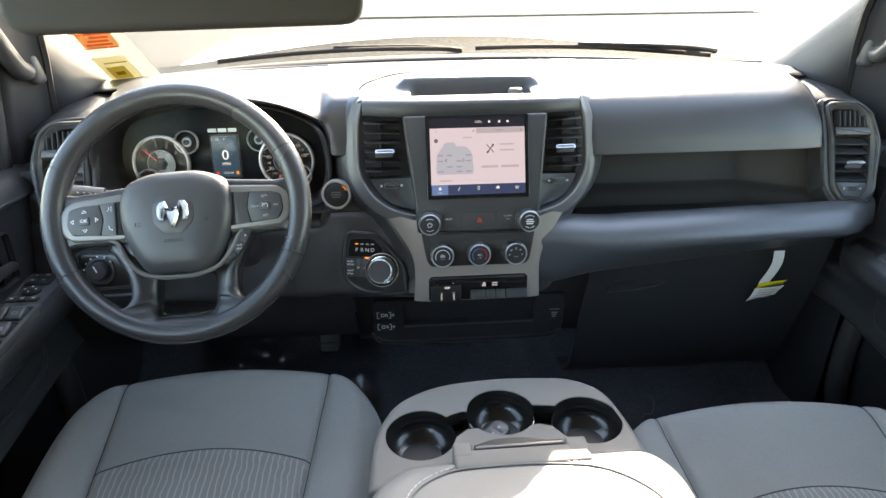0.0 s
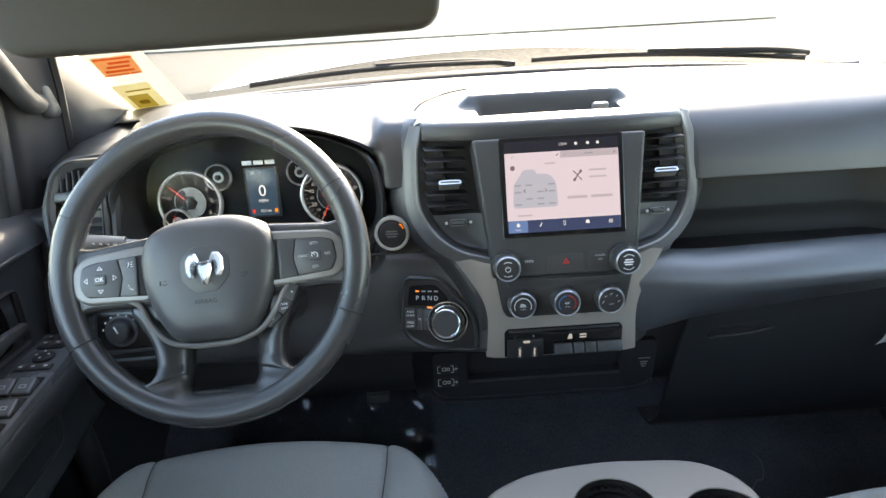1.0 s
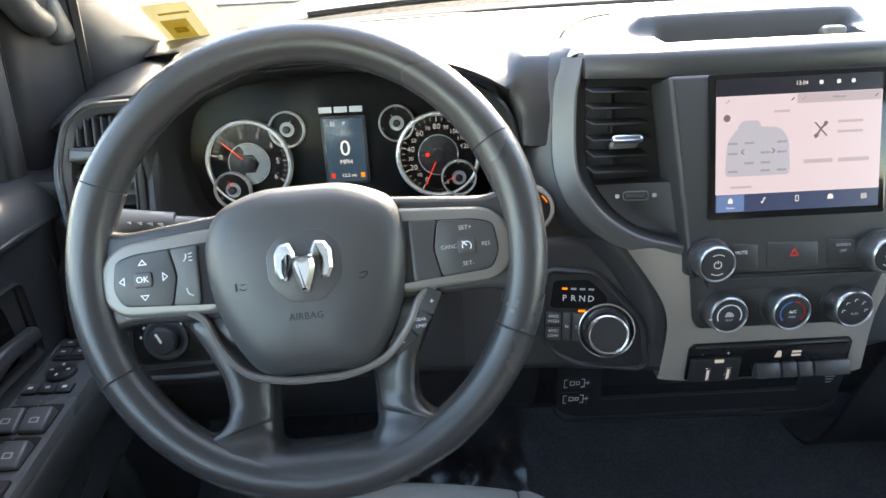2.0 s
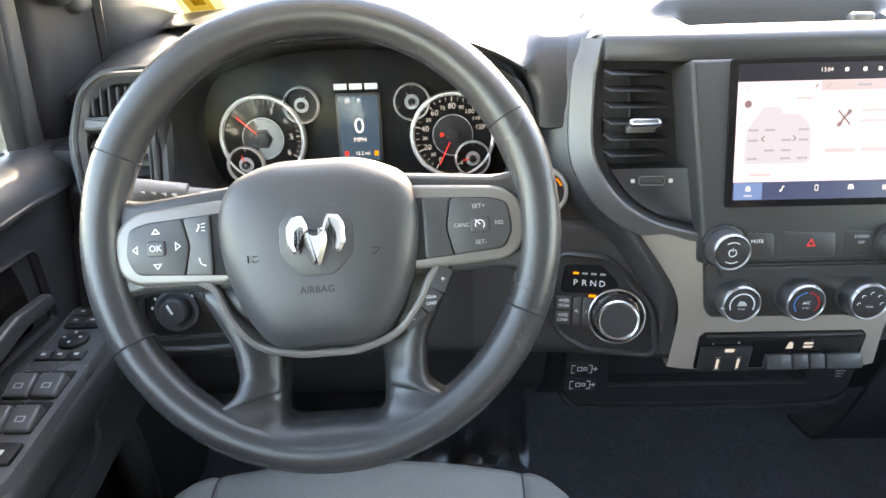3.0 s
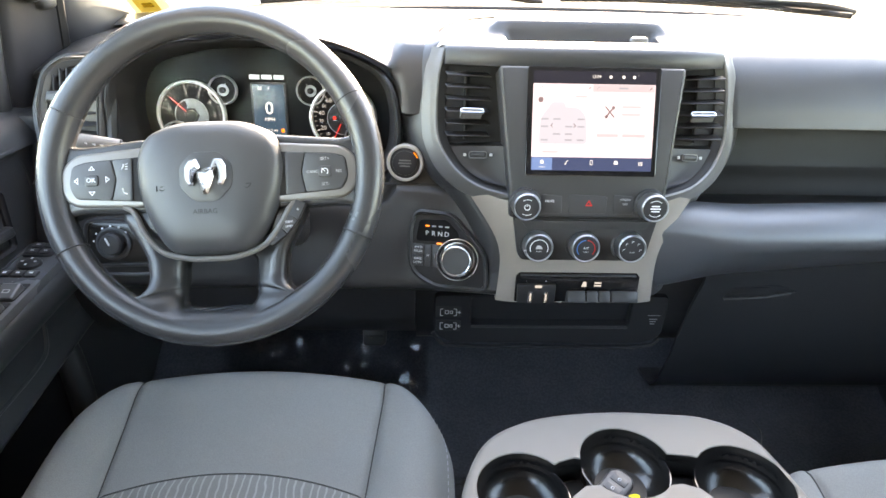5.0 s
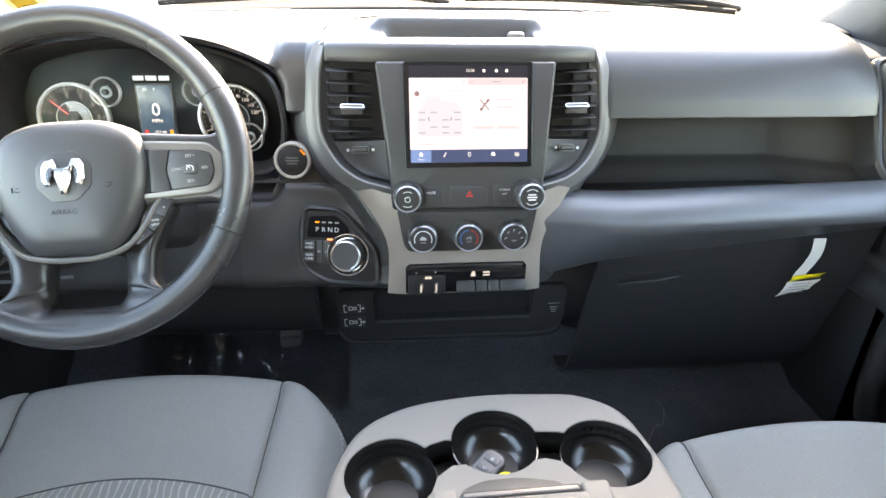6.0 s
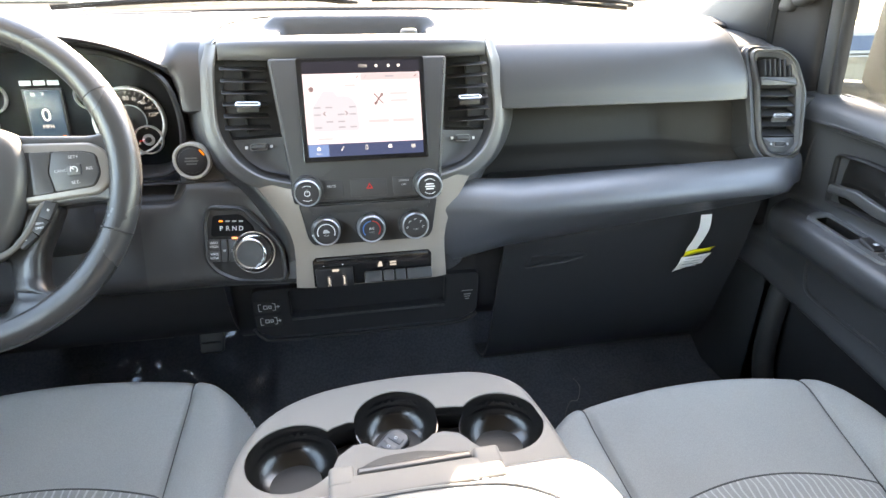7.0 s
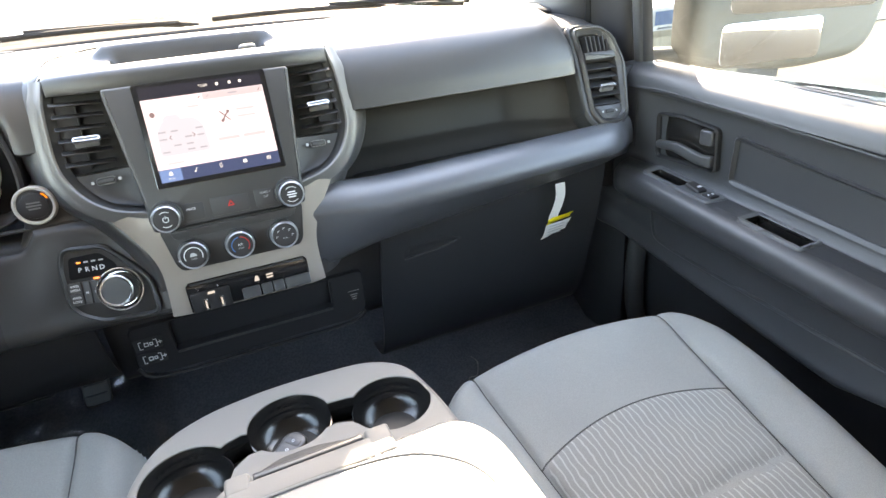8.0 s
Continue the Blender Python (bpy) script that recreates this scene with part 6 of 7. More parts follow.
def build_console():
    c = thing("center_console", "warm grey centre console with three cup holders and a padded lid", "console", (0, -0.45, 0.0))
    zt = 0.468
    outer = rounded([(-0.186, -0.42), (0.176, -0.42), (0.174, -0.33), (0.160, -0.245), (0.115, -0.212), (0.0, -0.203), (-0.095, -0.216), (-0.155, -0.250), (-0.184, -0.32)], [0.0, 0.0, 0.04, 0.04, 0.04, 0.05, 0.04, 0.04, 0.04], 6)
    # cup well outline: three round cups joined by two channels
    R = 0.0495

    def arc(c, a0, a1, n=14):
        return [Vector((c[0] + R * math.cos(radians(a)), c[1] + R * math.sin(radians(a)))) for a in spread(a0, a1, n)]
    well = (arc(CUPS[0], 42, 325, 26) + [Vector((-0.070, -0.334)), Vector((-0.054, -0.321))] + arc(CUPS[1], 222, 318, 9) + [Vector((0.046, -0.318)), Vector((0.062, -0.324))]
            + arc(CUPS[2], 203, 360 + 140, 26) + [Vector((0.070, -0.279)), Vector((0.050, -0.277))] + arc(CUPS[1], 12, 176, 14) + [Vector((-0.058, -0.282)), Vector((-0.076, -0.288))])
    # deck with the well cut out of it
    bm = B()
    vo = [bm.verts.new((p.x, p.y, zt)) for p in inset(outer, 0.010)]
    vw = [bm.verts.new((p.x, p.y, zt)) for p in well]
    eo = [bm.edges.new((vo[i - 1], vo[i])) for i in range(len(vo))]
    ew = [bm.edges.new((vw[i - 1], vw[i])) for i in range(len(vw))]
    bmesh.ops.triangle_fill(bm, use_beauty=True, use_dissolve=False, edges=eo + ew)
    prev = vo
    for ins, z in ((0.005, zt - 0.0015), (0.0015, zt - 0.005), (0.0, zt - 0.011), (-0.004, 0.02)):
        row = [bm.verts.new((p.x, p.y, z)) for p in inset(outer, ins)]
        for i in range(len(row)):
            bm.faces.new((prev[i - 1], prev[i], row[i], row[i - 1]))
        prev = row
    prev = vw
    for z, k in ((zt - 0.0006, 0.0005), (zt - 0.0016, 0.0009)):
        row = [bm.verts.new((p.x, p.y, z)) for p in inset(well, k)]
        for i in range(len(row)):
            bm.faces.new((prev[i - 1], prev[i], row[i], row[i - 1]))
        prev = row
    part("deck", bm, CONSOLE, c)
    # dark liner of the well with a floor for the channels
    bm = B()
    lw = inset(well, 0.0022)
    loops = [[(p.x, p.y, z) for p in inset(lw, k)] for z, k in ((zt - 0.0012, -0.0013), (zt - 0.0022, -0.0009), (zt - 0.006, 0.0), (zt - 0.013, 0.0010), (zt - 0.030, 0.0016))]
    loops_to(bm, loops, I4, False, False)
    part("well_liner", bm, WELL, c)
    for i, (x, y) in enumerate(CUPS):
        bm = B()
        r0 = 0.0455
        prof_c = [(r0 + 0.0016, zt - 0.012), (r0, zt - 0.015)] + [(r0 * math.cos(a), zt - 0.016 - 0.031 * math.sin(a)) for a in spread(0.12, 0.96, 9)]
        loops = [[(x + max(r, 1e-4) * math.cos(2 * math.pi * j / 40), y + max(r, 1e-4) * math.sin(2 * math.pi * j / 40), z) for j in range(40)] for r, z in prof_c]
        loops_to(bm, loops, I4, False, False)
        cup = part("cup_holder", bm, WELL, c, "black plastic cup holder")
        bm = B()
        lathe(bm, [(r0 * math.cos(a) + 0.0004, zt - 0.0156 - 0.031 * math.sin(a)) for a in spread(0.92, math.pi / 2, 6)], Matrix.Translation((x, y, 0)), 40, False)
        part("cup_mat", bm, CUPMAT, cup, "matt black rubber cup mat")
        bm = B()
        loops = [[(x + r * math.cos(2 * math.pi * j / 40), y + r * math.sin(2 * math.pi * j / 40), z) for j in range(40)] for r, z in ((r0 + 0.0022, zt - 0.0125), (r0 + 0.0026, zt - 0.0108), (r0 + 0.0012, zt - 0.0105), (r0 + 0.0006, zt - 0.013))]
        loops_to(bm, loops, I4, False, False)
        part("cup_rim", bm, PIANO, cup)
    for a, b in ((0, 1), (1, 2)):
        bm = B()
        pa, pb = Vector(CUPS[a]), Vector(CUPS[b])
        m = (pa + pb) / 2
        d = (pb - pa)
        box(bm, 0.034, 0.034, 0.004, Matrix.Translation((m.x, m.y + (0.001 if a else -0.001), zt - 0.030)) @ Euler((0, 0, math.atan2(d.y, d.x))).to_matrix().to_4x4(), 0.001, 1)
        part("channel_floor", bm, BLACKTRIM, c)
    # rear body
    bm = B()
    box(bm, 0.366, 0.55, 0.40, Matrix.Translation((-0.004, -0.692, 0.215)), 0.01)
    part("rear_body", bm, CONSOLE, c)
    # padded lid
    lid_o = rounded([(-0.186, -0.96), (0.197, -0.96), (0.197, -0.435), (0.168, -0.386), (-0.145, -0.394), (-0.186, -0.435)], [0.03, 0.03, 0.05, 0.05, 0.05, 0.05], 8)
    bm = B()
    loops = []
    for ins, z in ((0.004, 0.448), (0.0, 0.462), (0.001, 0.474), (0.006, 0.483), (0.014, 0.4875), (0.030, 0.4895)):
        loops.append([(p.x, p.y, z) for p in inset(lid_o, ins)])
    loops_to(bm, loops, I4)
    lid = part("lid", bm, LID, c, "grey padded vinyl lid")
    st = rounded([(-0.150, -0.94), (0.162, -0.94), (0.158, -0.475), (0.105, -0.424), (0.02, -0.412), (-0.085, -0.415), (-0.135, -0.445)], [0.02, 0.02, 0.06, 0.05, 0.05, 0.05, 0.05], 8)
    bm = B()
    tube(bm, [(p.x, p.y, 0.4897) for p in st], 0.0016, 6, True)
    part("piping", bm, SEAMGREY, lid)
    bm = B()
    st2 = inset(st, -0.006)
    for i in range(len(st2)):
        p, q = st2[i - 1], st2[i]
        L = (q - p).length
        for k in range(int(L / 0.008) + 1):
            if k * 0.008 + 0.005 > L and L > 0.006:
                continue
            m = p + (q - p) * min(0.5 if L <= 0.008 else (k * 0.008 + 0.0025) / L, 1)
            if m.y > -0.62:
                box(bm, 0.0050, 0.0012, 0.0012, Matrix.Translation((m.x, m.y, 0.4893)) @ Euler((0, 0, math.atan2((q - p).y, (q - p).x))).to_matrix().to_4x4())
    part("stitching", bm, PALETHREAD, lid, "pale stitching")
    # latch: recessed block with a bar and a flat shade-coloured plate for the hollow
    bm = B()
    box(bm, 0.172, 0.032, 0.026, Matrix.Translation((0.006, -0.3985, 0.4780)) @ Euler((0, 0, radians(0.8))).to_matrix().to_4x4(), 0.005, 3)
    for x, w in ((-0.0675, 0.025), (0.0785, 0.027)):
        box(bm, w, 0.026, 0.026, Matrix.Translation((x, -0.3835, 0.4784)), 0.004, 3)
    lt = part("latch_block", bm, CONSOLE, c)
    bm = B()
    box(bm, 0.116, 0.010, 0.007, Matrix.Translation((0.0055, -0.3785, 0.4868)) @ Euler((0, 0, radians(1.2))).to_matrix().to_4x4(), 0.003, 3)
    part("latch_bar", bm, DARKSATIN, lt, "satin silver latch bar")
    # nothing is sunk here: a flat plate whose dark colour paints the hollow's shade
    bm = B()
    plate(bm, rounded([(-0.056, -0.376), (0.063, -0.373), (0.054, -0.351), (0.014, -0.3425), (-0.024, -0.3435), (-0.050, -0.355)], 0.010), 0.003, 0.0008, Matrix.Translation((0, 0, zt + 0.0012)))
    part("hollow_shade", bm, HOLLOWSHADE, lt, "flat dark grey plate for the shade in the finger hollow")
    return c


def build_key():
    k = thing("key_fob", "dark grey remote key lying in a cup holder", "key fob", (0.0, -0.29, 0.393))
    x, y = CUPS[1]
    M = Matrix.Translation((x - 0.012, y - 0.006, 0.4315)) @ Euler((radians(10), radians(5), radians(-46))).to_matrix().to_4x4() @ Matrix.Diagonal((0.86, 0.86, 1, 1))
    bm = B()
    plate(bm, rounded([(-0.017, -0.032), (0.017, -0.032), (0.018, 0.025), (0.010, 0.034), (-0.010, 0.034), (-0.018, 0.025)], 0.008), 0.012, 0.004, M, 3)
    body = part("body", bm, PLASTIC, k)
    for y1, t in ((0.018, 0), (0.002, 1), (-0.014, 2)):
        bm = B()
        plate(bm, rrect(0.022, 0.012, 0.003, 0, y1), 0.002, 0.0008, M @ Matrix.Translation((0, 0, 0.0008)))
        b = part("key_button", bm, STALKGREY if t == 2 else PLASTIC, body)
        bm = B()
        ring(bm, rrect(0.0042, 0.0042, 0.0012, 0, y1), rrect(0.0024, 0.0024, 0.0008, 0, y1), 0.0004, 0.0001, M @ Matrix.Translation((0, 0, 0.0012)))
        part("key_mark", bm, DIM, b)
    bm = B()
    sheet(bm, [[(x + 0.005 + 0.012 * f, y - 0.018 + 0.006 * g, 0.4265 + 0.002 * math.sin(3 * f) + 0.003 * g) for g in (0, 1)] for f in spread(0, 1, 6)], thick=0.0006)
    part("paper_tag", bm, YELLOW, k, "yellow paper key tag")
    return k


# ---- doors ----
DOORSKIN = mat("dark_grey_door_plastic", (0.034, 0.0355, 0.039), 0.36, grain=1000, bump=0.0004, var=0.10, stain=9)

GLOSSGREY = mat("satin_dark_grey", (0.095, 0.098, 0.104), 0.28, grain=1500, bump=0.0001, var=0.06)

def arm_z(y):
    return 0.550 + 0.11 * min(0.0, y)


def post_y(z):
    """Front edge of the door glass at height z."""
    return 0.093 - 0.11 * (z - 0.735) - 0.55 * max(0.0, z - 0.93)


def build_door(s):
    d = thing("door_1" if s < 0 else "door_2", "dark grey plastic door panel with armrest and side window", "door", (s * 0.86, -0.4, 0.0), group="front doors", kind="structure")
    holes = ((-0.240, -0.340), (-0.012, -0.092)) if s > 0 else ((-0.270, -0.390),)
    ys = [0.17, 0.11, 0.09, 0.08, 0.07, 0.06, 0.045, 0.02, -0.02, -0.06, -0.12, -0.2, -0.3, -0.42, -0.55, -0.7, -0.96]
    ys = sorted(ys + [y + k for h in holes for y in h for k in (-0.0012, 0.0012)], reverse=True)
    bm, rows = B(), []
    for y in ys:
        f = max(0.0, min(1.0, (0.088 - y) / 0.045))
        f = math.sqrt(max(0.0, 1 - (1 - f) ** 2))
        sill = 0.741 - 0.07 * max(0.0, -y)
        cr = 0.698 - 0.095 * max(0.0, -y)
        z = arm_z(y)
        up = max(0.0, min(1.0, (0.06 - y) / 0.06))
        pr = [(0.868, sill - 0.02), (0.852, sill - 0.001), (0.838, sill + 0.002), (0.820, sill - 0.006), (0.804, sill - 0.022), (0.797, sill - 0.042), (0.798, cr + 0.006), (0.803 + 0.012 * up, cr - 0.006), (0.805 + 0.013 * up, cr - 0.05), (0.805 + 0.013 * up, z + 0.03), (0.812, z + 0.008)]
        zp = z - 0.035 if any(b < y < a for a, b in holes) else z
        arm = [(0.807, z + 0.001), (0.8025, z + 0.001), (0.801, zp), (0.769, zp), (0.7675, z), (0.754, z - 0.003), (0.741, z - 0.011), (0.737, z - 0.028), (0.742, z - 0.048), (0.760, z - 0.065), (0.785, z - 0.078)]
        pr += [(0.808 + (x - 0.808) * f, zz) for x, zz in arm]
        low = 0.365 - 0.17 * min(max(-y, -0.1), 0.40) + 0.02 * ease((-0.42 - y) / 0.10)
        pr += [(0.796, z - 0.10), (0.799, max(z - 0.14, low + 0.046)), (0.795, low + 0.030), (0.790, low + 0.012), (0.794, low), (0.815, low - 0.006), (0.868, low - 0.008)]
        rows.append([(s * x, y, zz) for x, zz in [tuple(p) for p in catmull([Vector(q) for q in pr], 3)]])
    sheet(bm, rows)
    part("panel", bm, DOORSKIN, d)
    # outer skin of the door
    bm = B()
    sheet(bm, [[(s * x, y, z) for x, z in ((0.868, 0.735), (0.90, 0.72), (0.925, 0.60), (0.93, 0.30), (0.90, -0.05))] for y in (0.17, -0.4, -0.96)], thick=0.004)
    part("outer_skin", bm, PAINT, d, "glossy white outer door skin")
    # inset panel between the handle and the armrest
    D = Matrix(((0, 0, -s, s * 0.815), (-1, 0, 0, 0), (0, 1, 0, 0.6), (0, 0, 0, 1)))
    q = rounded([(0.160, -0.042), (0.60, -0.094), (0.60, -0.018), (0.317, 0.021), (0.165, 0.045)], 0.012)
    bm = B()
    ring(bm, q, inset(q, 0.008), 0.006, 0.003, D @ Matrix.Translation((0, 0, 0.005)), (0.34, -0.015), 0.004)
    part("inset_frame", bm, DOORSKIN, d)
    # crease under the sill pad
    bm = B()
    tube(bm, catmull([(s * 0.806, 0.074, 0.58), (s * 0.806, 0.071, 0.66), (s * 0.808, 0.057, 0.688), (s * 0.808, 0.02, 0.693), (s * 0.808, -0.154, 0.682), (s * 0.808, -0.40, 0.659), (s * 0.808, -0.9, 0.61)], 6), 0.0030, 8)
    part("panel_edge", bm, DOORSKIN, d)
    # release handle in its bezel
    H = D @ Matrix.Translation((-0.014, -0.003, 0.004))
    out = rounded([(0.000, -0.030), (0.150, -0.028), (0.147, 0.052), (0.060, 0.062), (-0.004, 0.060)], 0.012)
    bm = B()
    ring(bm, out, inset(out, 0.006), 0.012, 0.003, H @ Matrix.Translation((0, 0, 0.006)), (0.073, 0.015), 0.003)
    bz = part("handle_bezel", bm, KNEE, d, "black handle bezel")
    bm = B()
    plate(bm, inset(out, 0.005), 0.004, 0.0005, H @ Matrix.Translation((0, 0, -0.006)))
    part("handle_well", bm, WELL, bz)
    bm = B()
    plate(bm, rounded([(0.006, 0.008), (0.060, 0.012), (0.120, 0.000), (0.144, 0.004), (0.143, -0.020), (0.105, -0.018), (0.050, -0.006), (0.006, -0.008)], 0.006), 0.010, 0.004, H @ Matrix.Translation((0, 0, 0.012)), 3)
    part("release_handle", bm, PLASTIC, bz)
    bm = B()
    plate(bm, rrect(0.030, 0.028, 0.006, 0.122, 0.032), 0.012, 0.004, H @ Matrix.Translation((0, 0, 0.006)), 3)
    part("lock_lever", bm, PLASTIC, bz)
    # switches on the armrest

    def on_arm(q):
        q = [(s * x, y) for x, y in q]
        return q if s > 0 else q[::-1]
    tilt = Matrix.Translation((0, -0.012, 0.5507)) @ Euler((math.atan(0.11), 0, 0)).to_matrix().to_4x4()
    if s < 0:
        tilt = Matrix.Translation((0.012, -0.006, 0.5512)) @ Euler((math.atan(0.11), 0, 0)).to_matrix().to_4x4() @ Matrix.Translation((-0.79, 0, 0)) @ Matrix.Diagonal((1.2, 1.06, 1, 1)) @ Matrix.Translation((0.79, 0, 0))
    if s > 0:
        bez = rounded(on_arm([(0.762, -0.155), (0.806, -0.160), (0.810, 0.012), (0.790, 0.018), (0.760, 0.005)]), 0.010)
        hole = rounded(on_arm([(0.770, -0.078), (0.799, -0.078), (0.799, 0.000), (0.770, -0.003)]), 0.006)
        bm = B()
        ring(bm, inset(bez, -0.002), hole, 0.005, 0.0022, tilt @ Matrix.Translation((0, 0, 0.0012)), (s * 0.785, -0.04), 0.001)
        sw = part("switch_plate", bm, GLOSSGREY, d, "satin dark grey switch plate")
        bm = B()
        ring(bm, hole, inset(hole, 0.002), 0.030, 0.0005, tilt @ Matrix.Translation((0, 0, -0.001)), (s * 0.785, -0.04))
        part("grip_pocket", bm, WELL, sw, "dark grip pocket")
        bm = B()
        box(bm, 0.022, 0.034, 0.008, tilt @ Matrix.Translation((0.786, -0.105, 0.003)) @ Euler((radians(10), 0, 0)).to_matrix().to_4x4(), 0.003, 3)
        wb = part("window_switch", bm, DARK, sw)
        bm = B()
        box(bm, 0.008, 0.006, 0.0004, tilt @ Matrix.Translation((0.786, -0.112, 0.0085)))
        part("switch_mark", bm, WHITE, wb)
        bm = B()
        box(bm, 0.022, 0.022, 0.005, tilt @ Matrix.Translation((0.785, -0.140, 0.0015)), 0.002, 2)
        lb = part("lock_switch", bm, DARK, sw)
        for dx in (-0.005, 0.005):
            bm = B()
            box(bm, 0.003, 0.004, 0.0004, tilt @ Matrix.Translation((0.785 + dx, -0.140, 0.0042)))
            part("switch_mark", bm, WHITE, lb)
    else:
        bez = rounded(on_arm([(0.764, -0.178), (0.804, -0.182), (0.815, -0.150), (0.818, 0.040), (0.806, 0.062), (0.782, 0.052), (0.766, 0.020)]), 0.012)
        bm = B()
        plate(bm, bez, 0.012, 0.003, tilt @ Matrix.Translation((0, 0, 0.002)))
        sw = part("switch_plate", bm, GLOSSGREY, d, "satin dark grey switch plate")
        bm = B()
        ring(bm, inset(bez, -0.0040), inset(bez, 0.0020), 0.012, 0.0016, tilt @ Matrix.Translation((0, 0, 0.0030)), (-0.79, -0.06))
        part("plate_rim", bm, GLOSSGREY, sw)
        T = tilt @ Matrix.Translation((0, 0, 0.0022))
        bm = B()
        plate(bm, rrect(0.036, 0.034, 0.006, -0.795, 0.032), 0.006, 0.002, T @ Matrix.Translation((0, 0, 0.003)))
        mem = part("memory_pad", bm, DARK, sw)
        for dx in (-0.008, 0.008):
            for dy in (-0.007, 0.008):
                bm = B()
                plate(bm, rrect(0.013, 0.012, 0.003, -0.795 + dx, 0.032 + dy), 0.003, 0.001, T @ Matrix.Translation((0, 0, 0.005)))
                mb = part("memory_button", bm, PLASTIC, mem)
                bm = B()
                box(bm, 0.004, 0.002, 0.0003, T @ Matrix.Translation((-0.795 + dx, 0.032 + dy, 0.0052)))
                part("switch_mark", bm, WHITE, mb)
        K = T @ Matrix.Translation((-0.792, -0.004, 0))
        bm = B()
        lathe(bm, [(0.0135, 0), (0.013, 0.004), (0.010, 0.006), (0, 0.0055)], K, 28)
        mj = part("mirror_pad", bm, DARK, sw)
        for a in (0, 90, 180, 270):
            bm = B()
            box(bm, 0.003, 0.002, 0.0004, K @ Euler((0, 0, radians(a))).to_matrix().to_4x4() @ Matrix.Translation((0.0075, 0, 0.0062)))
            part("switch_mark", bm, WHITE, mj)
        for i in range(3):
            bm = B()
            box(bm, 0.0135, 0.013, 0.005, T @ Matrix.Translation((-0.808 + 0.015 * i, -0.027, 0.001)), 0.0015, 2)
            kb = part("mirror_button", bm, PLASTIC, sw)
            bm = B()
            box(bm, 0.004, 0.003, 0.0004, T @ Matrix.Translation((-0.808 + 0.015 * i, -0.027, 0.0037)))
            part("switch_mark", bm, WHITE, kb)
        for j, y in enumerate((-0.066, -0.106)):
            for i in range(2):
                x = -0.803 + 0.0235 * i
                bm = B()
                plate(bm, rrect(0.022, 0.036, 0.002, x, y), 0.002, 0.0005, T @ Matrix.Translation((0, 0, 0.001)))
                pk = part("switch_pocket", bm, SEAM, sw)
                bm = B()
                box(bm, 0.021, 0.026, 0.012, T @ Matrix.Translation((x, y - 0.005, 0.003)) @ Euler((radians(14), 0, 0)).to_matrix().to_4x4(), 0.003, 3)
                ws = part("window_switch", bm, GLOSSGREY, pk)
                bm = B()
                ring(bm, rrect(0.008, 0.006, 0.001, x, 0), rrect(0.005, 0.0035, 0.0005, x, 0), 0.0004, 0.0001, T @ Matrix.Translation((0, y - 0.008, 0.0085)) @ Euler((radians(14), 0, 0)).to_matrix().to_4x4())
                part("switch_mark", bm, DIM, ws)
        for i in range(2):
            bm = B()
            box(bm, 0.0225, 0.022, 0.006, T @ Matrix.Translation((-0.802 + 0.024 * i, -0.146, 0.001)), 0.002, 2)
            kb = part("lock_button", bm, DARK, sw)
            bm = B()
            box(bm, 0.004, 0.005, 0.0004, T @ Matrix.Translation((-0.802 + 0.024 * i, -0.146, 0.0042)))
            part("switch_mark", bm, WHITE, kb)
    # pull pocket in the armrest
    y0, y1 = holes[0][0] + 0.008, holes[0][1] - 0.008
    P = Matrix.Translation((0, (y0 + y1) / 2, arm_z((y0 + y1) / 2) + 0.0025)) @ Euler((math.atan(0.11), 0, 0)).to_matrix().to_4x4()
    hl = abs(y1 - y0) / 2
    o = rounded(on_arm([(0.760, -hl), (0.809, -hl), (0.809, hl), (0.760, hl)]), 0.008)
    bm = B()
    ring(bm, inset(o, -0.003), inset(o, 0.008), 0.006, 0.0025, P @ Matrix.Translation((0, 0, 0.0012)), (s * 0.785, 0), 0.001)
    pp = part("pull_pocket", bm, GLOSSGREY, d, "satin dark grey pocket frame")
    bm = B()
    ring(bm, inset(o, 0.008), inset(o, 0.0095), 0.034, 0.0004, P @ Matrix.Translation((0, 0, -0.001)), (s * 0.785, 0))
    part("pocket_wall", bm, WELL, pp, "dark pocket wall")
    # lower door: raised edge of the map pocket
    bm = B()
    tube(bm, catmull([(s * 0.795, 0.002, 0.480), (s * 0.797, -0.004, 0.430), (s * 0.798, -0.012, 0.406), (s * 0.798, -0.035, 0.396), (s * 0.798, -0.10, 0.388), (s * 0.798, -0.30, 0.373), (s * 0.797, -0.9, 0.335)], 6), 0.0036, 8)
    part("pocket_edge", bm, DOORSKIN, d)
    # glass, seals and frame
    bm = B()
    sheet(bm, [[(s * (0.857 - 0.115 * k), (y if y < 0 else post_y(0.742 + 0.52 * k)), 0.742 + 0.52 * k - 0.05 * max(0.0, -y) * (1 - k)) for k in spread(0, 1, 4)] for y in (0.065, -0.2, -0.5, -0.96)], thick=0.004)
    g = part("pane", bm, SIDEGLASS, d, "lightly tinted side window glass")
    g.visible_shadow = False
    bm = B()
    tube(bm, [(s * 0.848, 0.07, 0.741), (s * 0.848, -0.2, 0.726), (s * 0.848, -0.5, 0.706), (s * 0.848, -0.96, 0.67)], 0.006, 8)
    part("belt_seal", bm, DARK, d, "black rubber belt seal")
    # flat strips of the window frame, then the sail panel that runs on to the pillar
    HTS = (0.722, 0.76, 0.80, 0.85, 0.91, 0.97, 1.01, 1.06, 1.12, 1.18, 1.25)
